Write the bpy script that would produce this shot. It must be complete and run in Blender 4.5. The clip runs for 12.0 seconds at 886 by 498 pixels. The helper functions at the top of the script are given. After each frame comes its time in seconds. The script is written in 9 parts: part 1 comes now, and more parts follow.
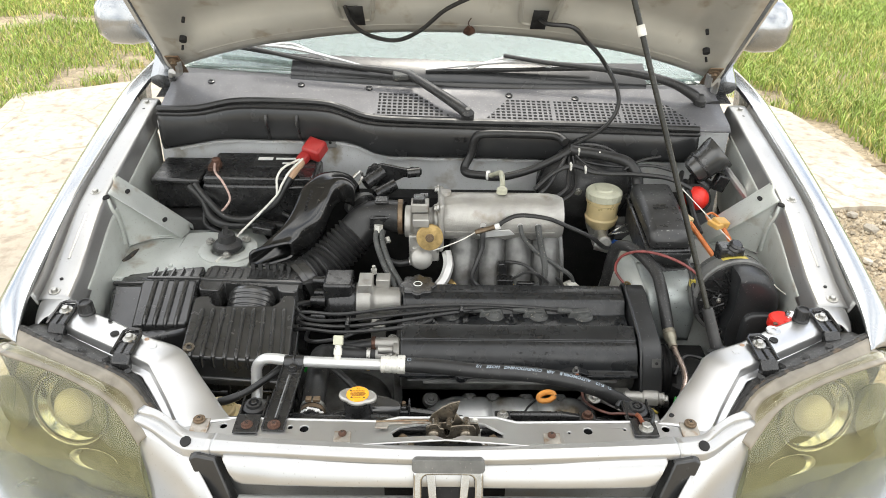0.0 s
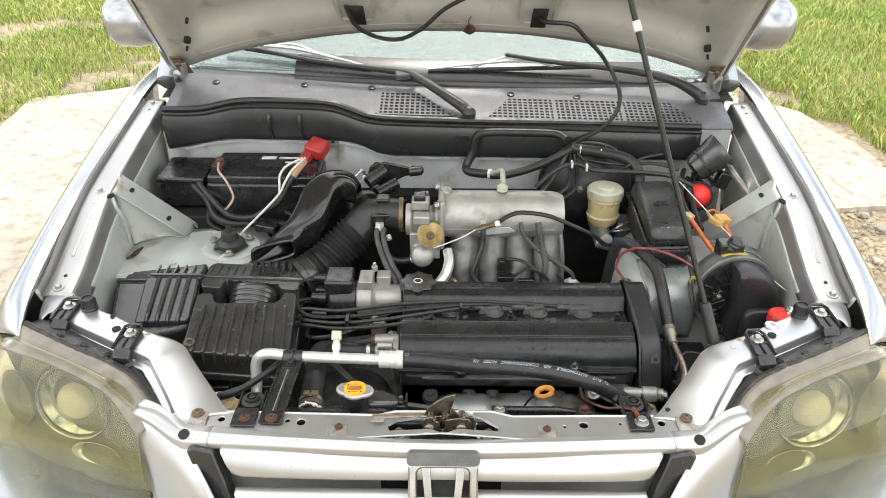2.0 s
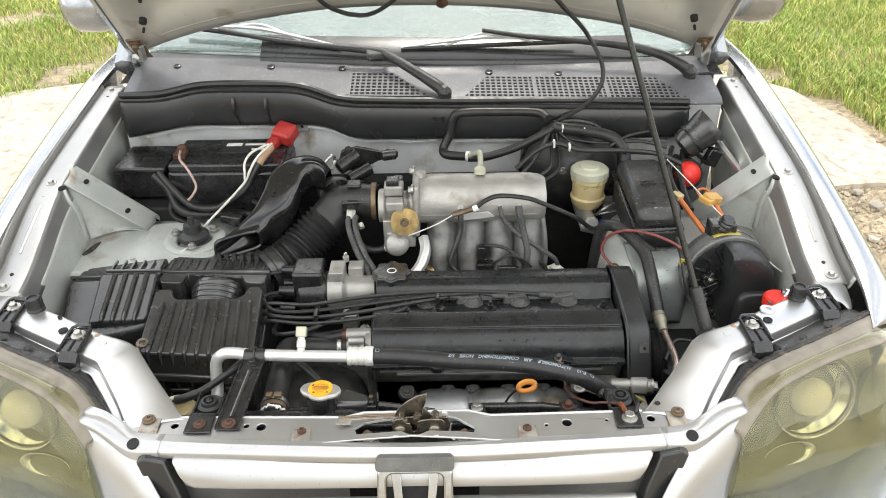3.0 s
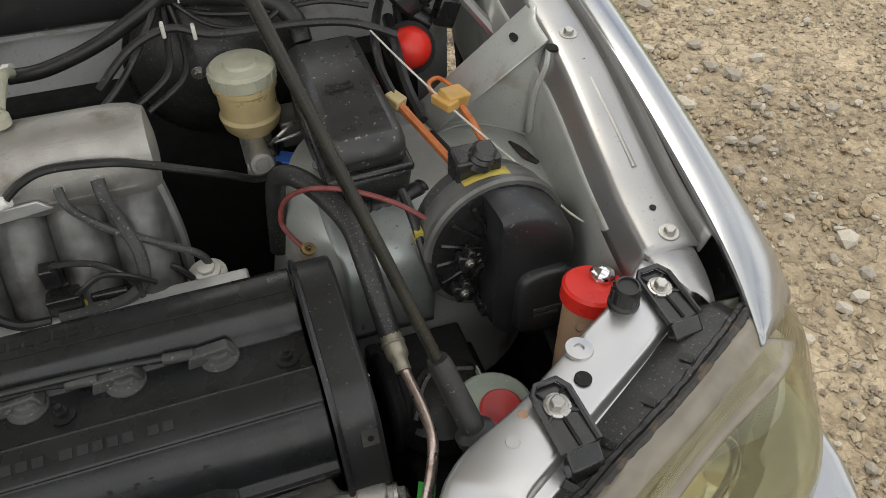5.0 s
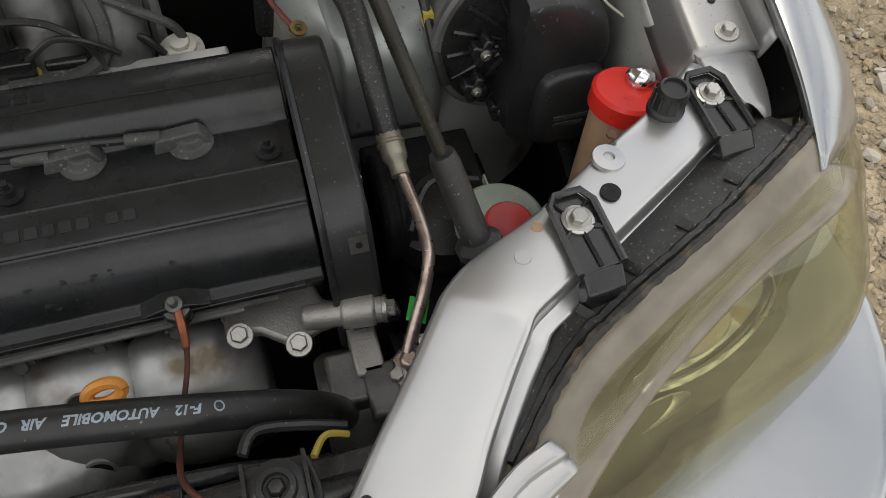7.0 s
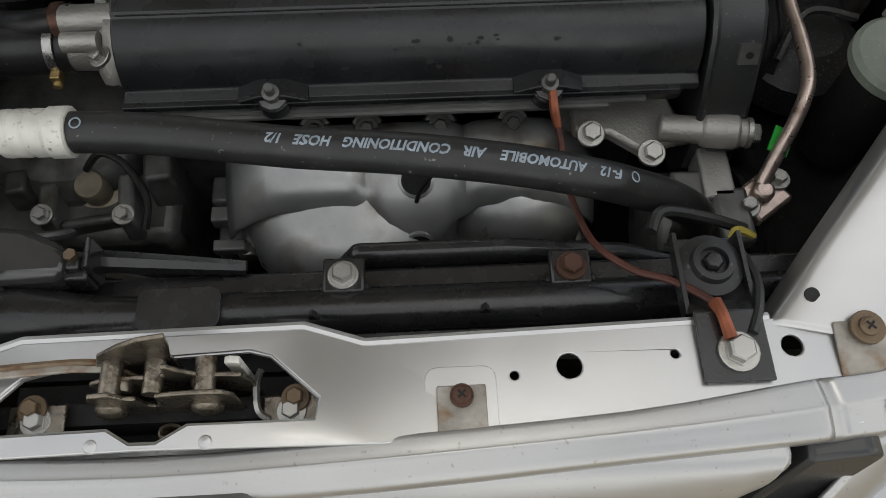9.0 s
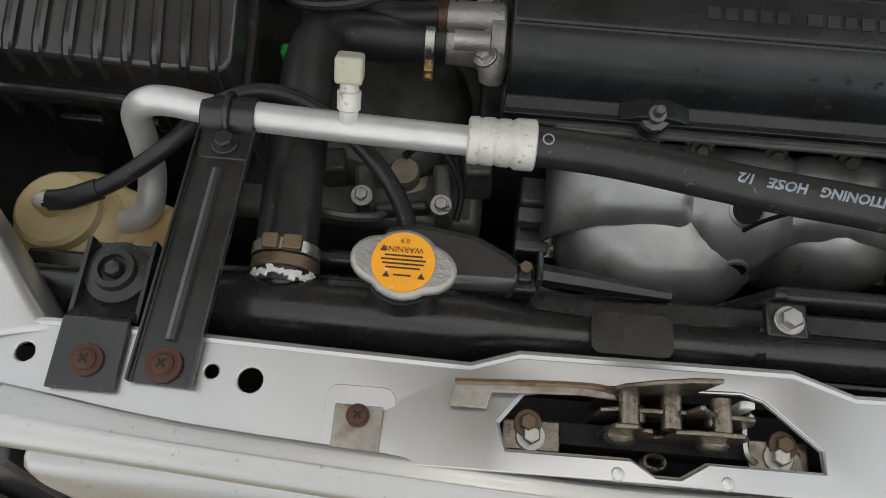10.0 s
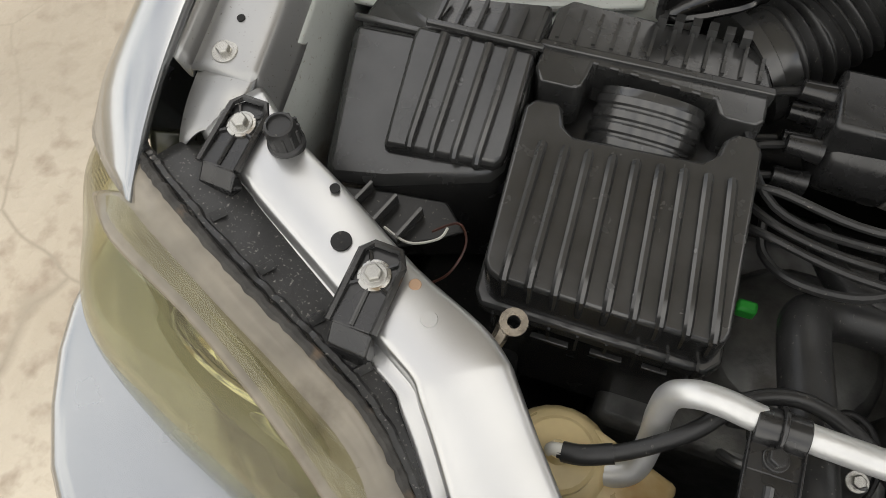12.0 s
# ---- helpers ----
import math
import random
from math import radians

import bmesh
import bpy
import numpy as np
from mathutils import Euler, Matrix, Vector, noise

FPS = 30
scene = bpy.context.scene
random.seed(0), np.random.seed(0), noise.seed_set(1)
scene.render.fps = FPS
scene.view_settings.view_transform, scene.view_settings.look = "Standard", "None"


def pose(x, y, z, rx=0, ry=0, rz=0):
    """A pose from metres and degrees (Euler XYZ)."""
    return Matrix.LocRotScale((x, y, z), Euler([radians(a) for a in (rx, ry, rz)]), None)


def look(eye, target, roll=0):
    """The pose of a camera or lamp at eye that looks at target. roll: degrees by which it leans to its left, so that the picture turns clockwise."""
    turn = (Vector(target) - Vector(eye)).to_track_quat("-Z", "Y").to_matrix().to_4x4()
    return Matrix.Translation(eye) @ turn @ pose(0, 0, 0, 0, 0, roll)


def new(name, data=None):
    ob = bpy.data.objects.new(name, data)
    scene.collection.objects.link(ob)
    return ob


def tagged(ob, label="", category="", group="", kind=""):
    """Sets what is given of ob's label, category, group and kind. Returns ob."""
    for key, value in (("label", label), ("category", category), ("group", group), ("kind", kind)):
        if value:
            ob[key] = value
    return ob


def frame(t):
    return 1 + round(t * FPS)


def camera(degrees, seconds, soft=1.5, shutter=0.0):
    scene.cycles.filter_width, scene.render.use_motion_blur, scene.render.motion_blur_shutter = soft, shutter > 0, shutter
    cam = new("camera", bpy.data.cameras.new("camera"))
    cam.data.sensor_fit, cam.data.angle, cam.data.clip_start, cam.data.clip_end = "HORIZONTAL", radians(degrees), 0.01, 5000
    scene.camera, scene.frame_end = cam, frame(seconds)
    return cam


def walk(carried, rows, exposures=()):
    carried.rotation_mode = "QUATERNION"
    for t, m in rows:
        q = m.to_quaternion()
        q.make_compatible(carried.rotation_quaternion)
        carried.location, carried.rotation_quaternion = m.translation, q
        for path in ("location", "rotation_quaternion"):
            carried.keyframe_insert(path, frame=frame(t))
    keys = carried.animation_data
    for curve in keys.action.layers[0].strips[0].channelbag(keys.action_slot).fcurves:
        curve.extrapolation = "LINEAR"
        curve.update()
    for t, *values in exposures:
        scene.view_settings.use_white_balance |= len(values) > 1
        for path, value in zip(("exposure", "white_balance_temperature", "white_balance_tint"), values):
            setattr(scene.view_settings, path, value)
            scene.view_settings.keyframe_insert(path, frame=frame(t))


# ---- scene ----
cam = camera(60.4, 12.0, soft=0.9)
PATH = [
    (0, (-0.017, -0.825, 1.734), (0.0, 0.903, 0.729), 0.9),
    (0.5, (-0.016, -0.826, 1.733), (-0.01, 0.901, 0.725), 0.7),
    (1, (-0.006, -0.824, 1.729), (-0.006, 0.904, 0.722), 0.6),
    (1.5, (0.004, -0.828, 1.729), (-0.006, 0.902, 0.726), 0.4),
    (2, (0.011, -0.839, 1.725), (-0.007, 0.895, 0.729), 0.2),
    (2.5, (0.026, -0.848, 1.722), (-0.005, 0.887, 0.727), -0.1),
    (3, (0.048, -0.759, 1.675), (0.046, 0.961, 0.653), -0.9),
    (3.5, (0.054, -0.533, 1.614), (0.304, 1.124, 0.523), 0.4),
    (3.7, (0.064, -0.47, 1.591), (0.414, 1.147, 0.467), 0.3),
    (5.3, (0.385, -0.025, 1.427), (0.869, 1.259, -0.028), 0.5),
    (5.5, (0.398, -0.01, 1.413), (0.889, 1.227, -0.079), 1.0),
    (6, (0.405, 0.002, 1.389), (0.857, 1.125, -0.203), 1.6),
    (6.5, (0.386, -0.008, 1.378), (0.809, 1.067, -0.254), 2.8),
    (6.7, (0.372, -0.017, 1.372), (0.779, 1.037, -0.278), 3.6),
    (8.3, (0.257, -0.064, 1.296), (0.419, 0.84, -0.48), 3.2),
    (8.5, (0.235, -0.064, 1.294), (0.364, 0.83, -0.49), 2.2),
    (9, (0.147, -0.056, 1.293), (0.194, 0.785, -0.521), 0.6),
    (9.5, (0.024, -0.042, 1.307), (0.058, 0.747, -0.53), 2.5),
    (10, (-0.115, -0.029, 1.31), (-0.142, 0.738, -0.536), 3.0),
    (10.5, (-0.218, -0.022, 1.318), (-0.33, 0.725, -0.534), 1.0),
    (11, (-0.302, -0.012, 1.335), (-0.489, 0.765, -0.498), -0.6),
    (11.5, (-0.36, 0.001, 1.359), (-0.646, 0.831, -0.438), -2.7),
    (12, (-0.396, 0.035, 1.392), (-0.812, 0.894, -0.366), -6.6),
]
EXPOSURES = [(0.0, 0.75, 6550, 8), (2.9, 0.75, 6550, 8), (3.6, 0.62, 6550, 8), (5.3, -0.20, 6650, 9), (6.7, -0.22, 6650, 9), (8.5, -0.38, 6480, 8), (9.8, -0.36, 6520, 8), (10.6, -0.15, 6600, 8), (12.0, 0.10, 6800, 9)]
walk(cam, [(t, look(eye, target, roll)) for t, eye, target, roll in PATH], EXPOSURES)

# ---- light ----
SUN_UP, SUN_TURN = 66.0, 8.0
world = bpy.data.worlds.new("sky")
scene.world = world
world.use_nodes = True
wn, wl = world.node_tree.nodes, world.node_tree.links
sky = wn.new("ShaderNodeTexSky")
sky.sky_type, sky.sun_disc = "NISHITA", False
sky.sun_elevation, sky.sun_rotation = radians(SUN_UP), radians(SUN_TURN)
sky.air_density, sky.dust_density = 1.0, 2.0
coord = wn.new("ShaderNodeTexCoord")
cloud = wn.new("ShaderNodeTexNoise")
cloud.inputs["Scale"].default_value, cloud.inputs["Detail"].default_value = 2.6, 7.0
ramp = wn.new("ShaderNodeValToRGB")
ramp.color_ramp.elements[0].position, ramp.color_ramp.elements[1].position = 0.34, 0.56
mixer = wn.new("ShaderNodeMix")
mixer.data_type = "RGBA"
mixer.inputs["B"].default_value = (13.2, 13.0, 12.7, 1)
wl.new(coord.outputs["Generated"], cloud.inputs["Vector"])
wl.new(cloud.outputs["Fac"], ramp.inputs["Fac"])
wl.new(ramp.outputs["Color"], mixer.inputs["Factor"])
wl.new(sky.outputs["Color"], mixer.inputs["A"])
wl.new(mixer.outputs["Result"], wn["Background"].inputs["Color"])
wn["Background"].inputs["Strength"].default_value = 0.15
sun = new("sun", bpy.data.lights.new("sun", "SUN"))
sun.data.energy, sun.data.angle, sun.data.color = 1.2, radians(14.0), (1.0, 0.95, 0.86)
sun_way = Vector((math.sin(radians(SUN_TURN)) * math.cos(radians(SUN_UP)), math.cos(radians(SUN_TURN)) * math.cos(radians(SUN_UP)), math.sin(radians(SUN_UP))))
sun.matrix_world = look(sun_way * 30, (0, 0, 0))


# ---- materials ----
def mat(name, col, rough=0.5, metal=0.0, scale=30.0, var=0.15, bump=0.1, bscale=250.0, dust=0.0, dustcol=(0.35, 0.32, 0.27), dscale=260.0,
        coat=0.0, trans=0.0, ior=1.45, rvar=0.1, island=False, alpha=1.0, spec=0.5, stain=0.0, staincol=(0.12, 0.07, 0.04), sscale=14.0):
    m = bpy.data.materials.new(name)
    m.use_nodes = True
    n, l = m.node_tree.nodes, m.node_tree.links
    p = n["Principled BSDF"]
    tc = n.new("ShaderNodeTexCoord")

    def noise_tex(s, detail=4.0):
        t = n.new("ShaderNodeTexNoise")
        t.inputs["Scale"].default_value, t.inputs["Detail"].default_value = s, detail
        l.new(tc.outputs["Object"], t.inputs["Vector"])
        return t

    def blend(fac, a, b):
        x = n.new("ShaderNodeMix")
        x.data_type = "RGBA"
        l.new(fac, x.inputs["Factor"])
        for key, value in (("A", a), ("B", b)):
            if isinstance(value, tuple):
                x.inputs[key].default_value = (*value, 1)
            else:
                l.new(value, x.inputs[key])
        return x.outputs["Result"]

    def mapped(src, a, b, lo=0.0, hi=1.0):
        r = n.new("ShaderNodeMapRange")
        for key, value in (("From Min", a), ("From Max", b), ("To Min", lo), ("To Max", hi)):
            r.inputs[key].default_value = value
        l.new(src, r.inputs["Value"])
        return r.outputs["Result"]

    big = noise_tex(scale)
    fac = big.outputs["Fac"]
    if island:
        g = n.new("ShaderNodeNewGeometry")
        fac = g.outputs["Random Per Island"]
        color = blend(fac, tuple(c * (1 - var) for c in col), tuple(min(1, c * (1 + var)) for c in col))
    else:
        color = blend(mapped(fac, 0.3, 0.7), tuple(c * (1 - var) for c in col), tuple(min(1, c * (1 + var)) for c in col))
    if stain:
        color = blend(mapped(noise_tex(sscale, 8.0).outputs["Fac"], 0.62 - 0.25 * stain, 0.75 - 0.15 * stain), color, staincol)
    rough_out = mapped(noise_tex(scale * 2.3, 6.0).outputs["Fac"], 0.25, 0.75, max(0.02, rough - rvar), min(1, rough + rvar))
    if dust:
        fine = mapped(noise_tex(dscale, 8.0).outputs["Fac"], 0.66 - 0.2 * dust, 0.74)
        color = blend(fine, color, dustcol)
    l.new(color, p.inputs["Base Color"])
    l.new(rough_out, p.inputs["Roughness"])
    p.inputs["Metallic"].default_value, p.inputs["IOR"].default_value = metal, ior
    p.inputs["Coat Weight"].default_value, p.inputs["Coat Roughness"].default_value = coat, 0.08
    p.inputs["Transmission Weight"].default_value, p.inputs["Alpha"].default_value = trans, alpha
    p.inputs["Specular IOR Level"].default_value = spec
    if bump:
        b = n.new("ShaderNodeBump")
        b.inputs["Strength"].default_value, b.inputs["Distance"].default_value = bump, 0.002
        l.new(noise_tex(bscale, 5.0).outputs["Fac"], b.inputs["Height"])
        l.new(b.outputs["Normal"], p.inputs["Normal"])
    return m


silver = mat("silver_paint", (0.52, 0.52, 0.515), 0.34, 0.86, 9, 0.06, 0.02, 700, coat=0.2, rvar=0.05)
rail_silver = mat("satin_rail_paint", (0.36, 0.36, 0.355), 0.36, 0.75, 9, 0.08, 0.03, 500, coat=0.2, rvar=0.06, dust=0.06, dustcol=(0.2, 0.19, 0.17), dscale=330)
silver_body = mat("silver_body_paint", (0.33, 0.345, 0.36), 0.25, 0.8, 7, 0.05, 0.02, 600, coat=0.6, rvar=0.04)
silver_dull = mat("dull_silver_paint", (0.33, 0.335, 0.33), 0.42, 0.5, 12, 0.14, 0.08, 300, dust=0.3, dustcol=(0.26, 0.24, 0.2), stain=0.2, staincol=(0.28, 0.25, 0.2))
hood_paint = mat("hood_underside_paint", (0.42, 0.41, 0.365), 0.45, 0.2, 8, 0.10, 0.05, 300, stain=0.15, staincol=(0.26, 0.22, 0.16))
grille_silver = mat("bright_grille_silver", (0.43, 0.43, 0.425), 0.33, 0.7, 9, 0.05, 0.03, 700, coat=0.2, rvar=0.05, dust=0.04, dustcol=(0.3, 0.29, 0.27))
black = mat("black_plastic", (0.017, 0.017, 0.0172), 0.26, 0.0, 25, 0.35, 0.04, 350, rvar=0.10, spec=0.7)
black_gloss = mat("satin_black_plastic", (0.033, 0.0332, 0.0328), 0.23, 0.0, 18, 0.3, 0.03, 260, rvar=0.07, spec=1.0)
black_paint = mat("wrinkled_black_paint", (0.0150, 0.0160, 0.0172), 0.28, 0.0, 16, 0.35, 0.05, 900, rvar=0.10, spec=0.55)
black_dusty = mat("dusty_black_plastic", (0.026, 0.026, 0.026), 0.40, 0.0, 30, 0.3, 0.15, 300, dust=0.25, dustcol=(0.22, 0.21, 0.19), dscale=420)
lid_black = mat("specked_black_lid", (0.024, 0.024, 0.024), 0.34, 0.0, 25, 0.3, 0.05, 350, dust=0.12, dustcol=(0.3, 0.3, 0.28), dscale=150, spec=0.7)
rubber = mat("black_rubber", (0.020, 0.020, 0.020), 0.38, 0.0, 30, 0.3, 0.08, 400, dust=0.04, dustcol=(0.15, 0.14, 0.12))
rubber_grey = mat("aged_grey_rubber", (0.06, 0.062, 0.06), 0.6, 0.0, 30, 0.3, 0.2, 300, dust=0.3, dustcol=(0.25, 0.23, 0.19))
# grimy near-black that also carries the shade of holes and the deep bay
dark = mat("grime_and_shade", (0.010, 0.010, 0.010), 0.75, 0.0, 20, 0.4, 0.3, 120, dust=0.2, dustcol=(0.05, 0.045, 0.04))
engine_dark = mat("dark_cast_metal", (0.135, 0.135, 0.13), 0.46, 0.55, 30, 0.4, 0.3, 160, stain=0.2, staincol=(0.04, 0.035, 0.03))
alu = mat("cast_aluminium", (0.38, 0.37, 0.345), 0.46, 0.6, 22, 0.15, 0.35, 380, stain=0.15, staincol=(0.17, 0.14, 0.1))
rod_grey = mat("dark_olive_rod", (0.018, 0.018, 0.014), 0.28, 0.2, 30, 0.3, 0.08, 300)
glossy_duct = mat("glossy_black_duct", (0.008, 0.008, 0.008), 0.17, 0.0, 18, 0.3, 0.03, 120, rvar=0.06, dust=0.03, dustcol=(0.15, 0.14, 0.12), spec=0.8)
alu_dark = mat("dark_cast_aluminium", (0.25, 0.25, 0.245), 0.42, 0.6, 22, 0.2, 0.25, 300, stain=0.15, staincol=(0.08, 0.07, 0.05))
alu_soft = mat("bare_aluminium_pipe", (0.62, 0.62, 0.61), 0.42, 0.6, 40, 0.08, 0.12, 300)
white_alu = mat("whitish_crimped_ferrule", (0.60, 0.59, 0.54), 0.5, 0.3, 60, 0.15, 0.2, 300, dust=0.3, dustcol=(0.25, 0.22, 0.17))
corroded = mat("corroded_clip_steel", (0.30, 0.28, 0.245), 0.5, 0.5, 60, 0.25, 0.3, 250, stain=0.45, staincol=(0.20, 0.13, 0.08), sscale=70)
pink_metal = mat("pinkish_bare_pipe", (0.52, 0.42, 0.37), 0.32, 0.8, 60, 0.2, 0.1, 250, stain=0.15, staincol=(0.2, 0.13, 0.09), sscale=40)
apron_paint = mat("pale_apron_paint", (0.46, 0.48, 0.455), 0.40, 0.25, 10, 0.12, 0.05, 220, dust=0.2, dustcol=(0.30, 0.28, 0.24), stain=0.12, staincol=(0.27, 0.22, 0.16))
zinc = mat("zinc_plated_steel", (0.44, 0.435, 0.41), 0.30, 0.9, 60, 0.25, 0.15, 300, stain=0.2, staincol=(0.18, 0.14, 0.09), sscale=60)
sensor_tan = mat("stained_tan_metal", (0.27, 0.235, 0.175), 0.42, 0.4, 60, 0.25, 0.15, 250)
gold = mat("yellow_passivated_steel", (0.42, 0.30, 0.13), 0.42, 0.8, 80, 0.3, 0.2, 300)
brown_metal = mat("stained_steel", (0.20, 0.15, 0.10), 0.5, 0.7, 60, 0.4, 0.3, 250, stain=0.4, staincol=(0.10, 0.045, 0.02), sscale=60)
rust = mat("rusty_steel", (0.105, 0.055, 0.038), 0.6, 0.4, 80, 0.5, 0.5, 200)
shield = mat("heat_shield_steel", (0.46, 0.465, 0.46), 0.36, 0.70, 14, 0.2, 0.10, 150, stain=0.3, staincol=(0.17, 0.14, 0.1))
red = mat("red_plastic", (0.33, 0.026, 0.024), 0.38, 0.0, 30, 0.15, 0.05, 200)
red_bright = mat("bright_red_plastic", (0.68, 0.03, 0.02), 0.33, 0.0, 30, 0.1, 0.05, 200)
orange = mat("orange_plastic", (0.66, 0.27, 0.05), 0.42, 0.0, 40, 0.2, 0.1, 200)
amber = mat("amber_plastic", (0.66, 0.40, 0.12), 0.35, 0.0, 40, 0.2, 0.05, 200, trans=0.15)
orange_wire = mat("orange_wire", (0.55, 0.17, 0.05), 0.5, 0.0, 60, 0.25, 0.1, 200)
copper_wire = mat("brown_red_wire", (0.075, 0.028, 0.02), 0.42, 0.0, 60, 0.35, 0.1, 200)
red_wire_mat = mat("faded_red_wire", (0.20, 0.05, 0.045), 0.42, 0.0, 60, 0.3, 0.1, 200)
copper = mat("dull_copper_crimp", (0.26, 0.085, 0.045), 0.38, 0.6, 90, 0.3, 0.2, 300)
greasy = mat("greasy_steel", (0.20, 0.175, 0.14), 0.30, 0.85, 70, 0.45, 0.25, 260, stain=0.3, staincol=(0.05, 0.035, 0.02), sscale=70)
mount_grey = mat("grey_green_pressing", (0.34, 0.365, 0.355), 0.36, 0.5, 16, 0.2, 0.08, 260, dust=0.1, dustcol=(0.12, 0.12, 0.11))
pink_wire = mat("faded_pink_wire", (0.42, 0.30, 0.26), 0.5, 0.0, 60, 0.2, 0.05, 200)
white_wire = mat("off_white_wire", (0.62, 0.61, 0.56), 0.5, 0.0, 60, 0.2, 0.05, 200)
white = mat("white_plastic", (0.70, 0.70, 0.67), 0.4, 0.0, 40, 0.1, 0.08, 200, dust=0.3)
cream = mat("yellowed_clear_plastic", (0.66, 0.53, 0.28), 0.33, 0.0, 20, 0.2, 0.06, 120, trans=0.25, stain=0.25, staincol=(0.42, 0.26, 0.09))
rim_grey = mat("worn_grey_rim", (0.12, 0.12, 0.115), 0.4, 0.3, 30, 0.25, 0.1, 300, dust=0.2, dustcol=(0.2, 0.19, 0.17))
cream_cap = mat("pale_olive_plastic", (0.44, 0.44, 0.34), 0.45, 0.0, 30, 0.15, 0.1, 200, dust=0.3)
tan = mat("tan_translucent_plastic", (0.42, 0.27, 0.17), 0.4, 0.0, 20, 0.15, 0.05, 200, trans=0.1)
blue = mat("blue_plastic", (0.03, 0.11, 0.42), 0.45, 0.0, 30, 0.2, 0.1, 200)
green = mat("green_plastic", (0.03, 0.40, 0.05), 0.45, 0.0, 30, 0.2, 0.05, 200)
crimp_grey = mat("stained_crimp", (0.30, 0.28, 0.22), 0.42, 0.5, 60, 0.2, 0.2, 250, stain=0.2)
yellow = mat("yellow_plastic", (0.40, 0.32, 0.06), 0.45, 0.0, 30, 0.2, 0.1, 200)
label_orange = mat("orange_label", (0.85, 0.36, 0.02), 0.45, 0.0, 60, 0.06, 0.03, 200, dust=0.15, dustcol=(0.75, 0.7, 0.6))
label_white = mat("white_label", (0.72, 0.72, 0.70), 0.5, 0.0, 60, 0.1, 0.03, 200)
ink = mat("dark_ink", (0.05, 0.035, 0.02), 0.6, 0.0, 60, 0.1, 0.0)
hose_print = mat("grey_hose_print", (0.24, 0.28, 0.32), 0.55, 0.0, 200, 0.25, 0.0)
chrome = mat("chrome", (0.72, 0.72, 0.72), 0.12, 1.0, 30, 0.05, 0.02, 200)
badge_steel = mat("worn_chrome_trim", (0.42, 0.42, 0.41), 0.16, 1.0, 30, 0.1, 0.02, 200)
bulkhead_paint = mat("pale_grey_paint", (0.56, 0.57, 0.57), 0.45, 0.1, 10, 0.15, 0.08, 260, dust=0.3, dustcol=(0.38, 0.35, 0.3), stain=0.2, staincol=(0.30, 0.26, 0.2))
cowl_grey = mat("grey_cowl_plastic", (0.125, 0.125, 0.132), 0.42, 0.2, 16, 0.12, 0.15, 400, dust=0.25, dustcol=(0.33, 0.31, 0.28))
belt_black = mat("satin_black_cover", (0.022, 0.0228, 0.0238), 0.36, 0.0, 14, 0.35, 0.08, 500, dust=0.08, dustcol=(0.12, 0.12, 0.12), spec=0.6)
insulator_black = mat("smooth_black_moulding", (0.024, 0.0245, 0.025), 0.25, 0.0, 8, 0.3, 0.02, 120, rvar=0.05, spec=0.6)
ps_grey = mat("grey_green_plastic", (0.20, 0.23, 0.19), 0.5, 0.0, 30, 0.15, 0.1, 200, dust=0.2)


def lens_sheet(name, tint, haze, amount, rough):
    """Clear tinted plastic, a little hazed, with a glossy skin."""
    m = bpy.data.materials.new(name)
    m.use_nodes = True
    n, l = m.node_tree.nodes, m.node_tree.links
    n.remove(n["Principled BSDF"])
    tc, spots = n.new("ShaderNodeTexCoord"), n.new("ShaderNodeTexNoise")
    spots.inputs["Scale"].default_value, spots.inputs["Detail"].default_value = 14.0, 6.0
    l.new(tc.outputs["Object"], spots.inputs["Vector"])
    ramp = n.new("ShaderNodeMapRange")
    for key, value in (("From Min", 0.3), ("From Max", 0.75), ("To Min", amount * 0.7), ("To Max", amount * 1.35)):
        ramp.inputs[key].default_value = value
    l.new(spots.outputs["Fac"], ramp.inputs["Value"])
    clear, cloud, gloss = n.new("ShaderNodeBsdfTransparent"), n.new("ShaderNodeBsdfDiffuse"), n.new("ShaderNodeBsdfGlossy")
    clear.inputs["Color"].default_value, cloud.inputs["Color"].default_value = (*tint, 1), (*haze, 1)
    gloss.inputs["Roughness"].default_value = rough
    inner, outer, edge = n.new("ShaderNodeMixShader"), n.new("ShaderNodeMixShader"), n.new("ShaderNodeLayerWeight")
    edge.inputs["Blend"].default_value = 0.5
    steep, fres = n.new("ShaderNodeMath"), n.new("ShaderNodeMath")
    steep.operation, fres.operation = "POWER", "MULTIPLY_ADD"
    steep.inputs[1].default_value, fres.inputs[1].default_value, fres.inputs[2].default_value = 4.0, 0.80, 0.03
    l.new(edge.outputs["Facing"], steep.inputs[0])
    l.new(steep.outputs[0], fres.inputs[0])
    for a, b in ((ramp.outputs[0], inner.inputs[0]), (clear.outputs[0], inner.inputs[1]), (cloud.outputs[0], inner.inputs[2]), (fres.outputs[0], outer.inputs[0]), (inner.outputs[0], outer.inputs[1]), (gloss.outputs[0], outer.inputs[2]), (outer.outputs[0], n["Material Output"].inputs["Surface"])):
        l.new(a, b)
    return m


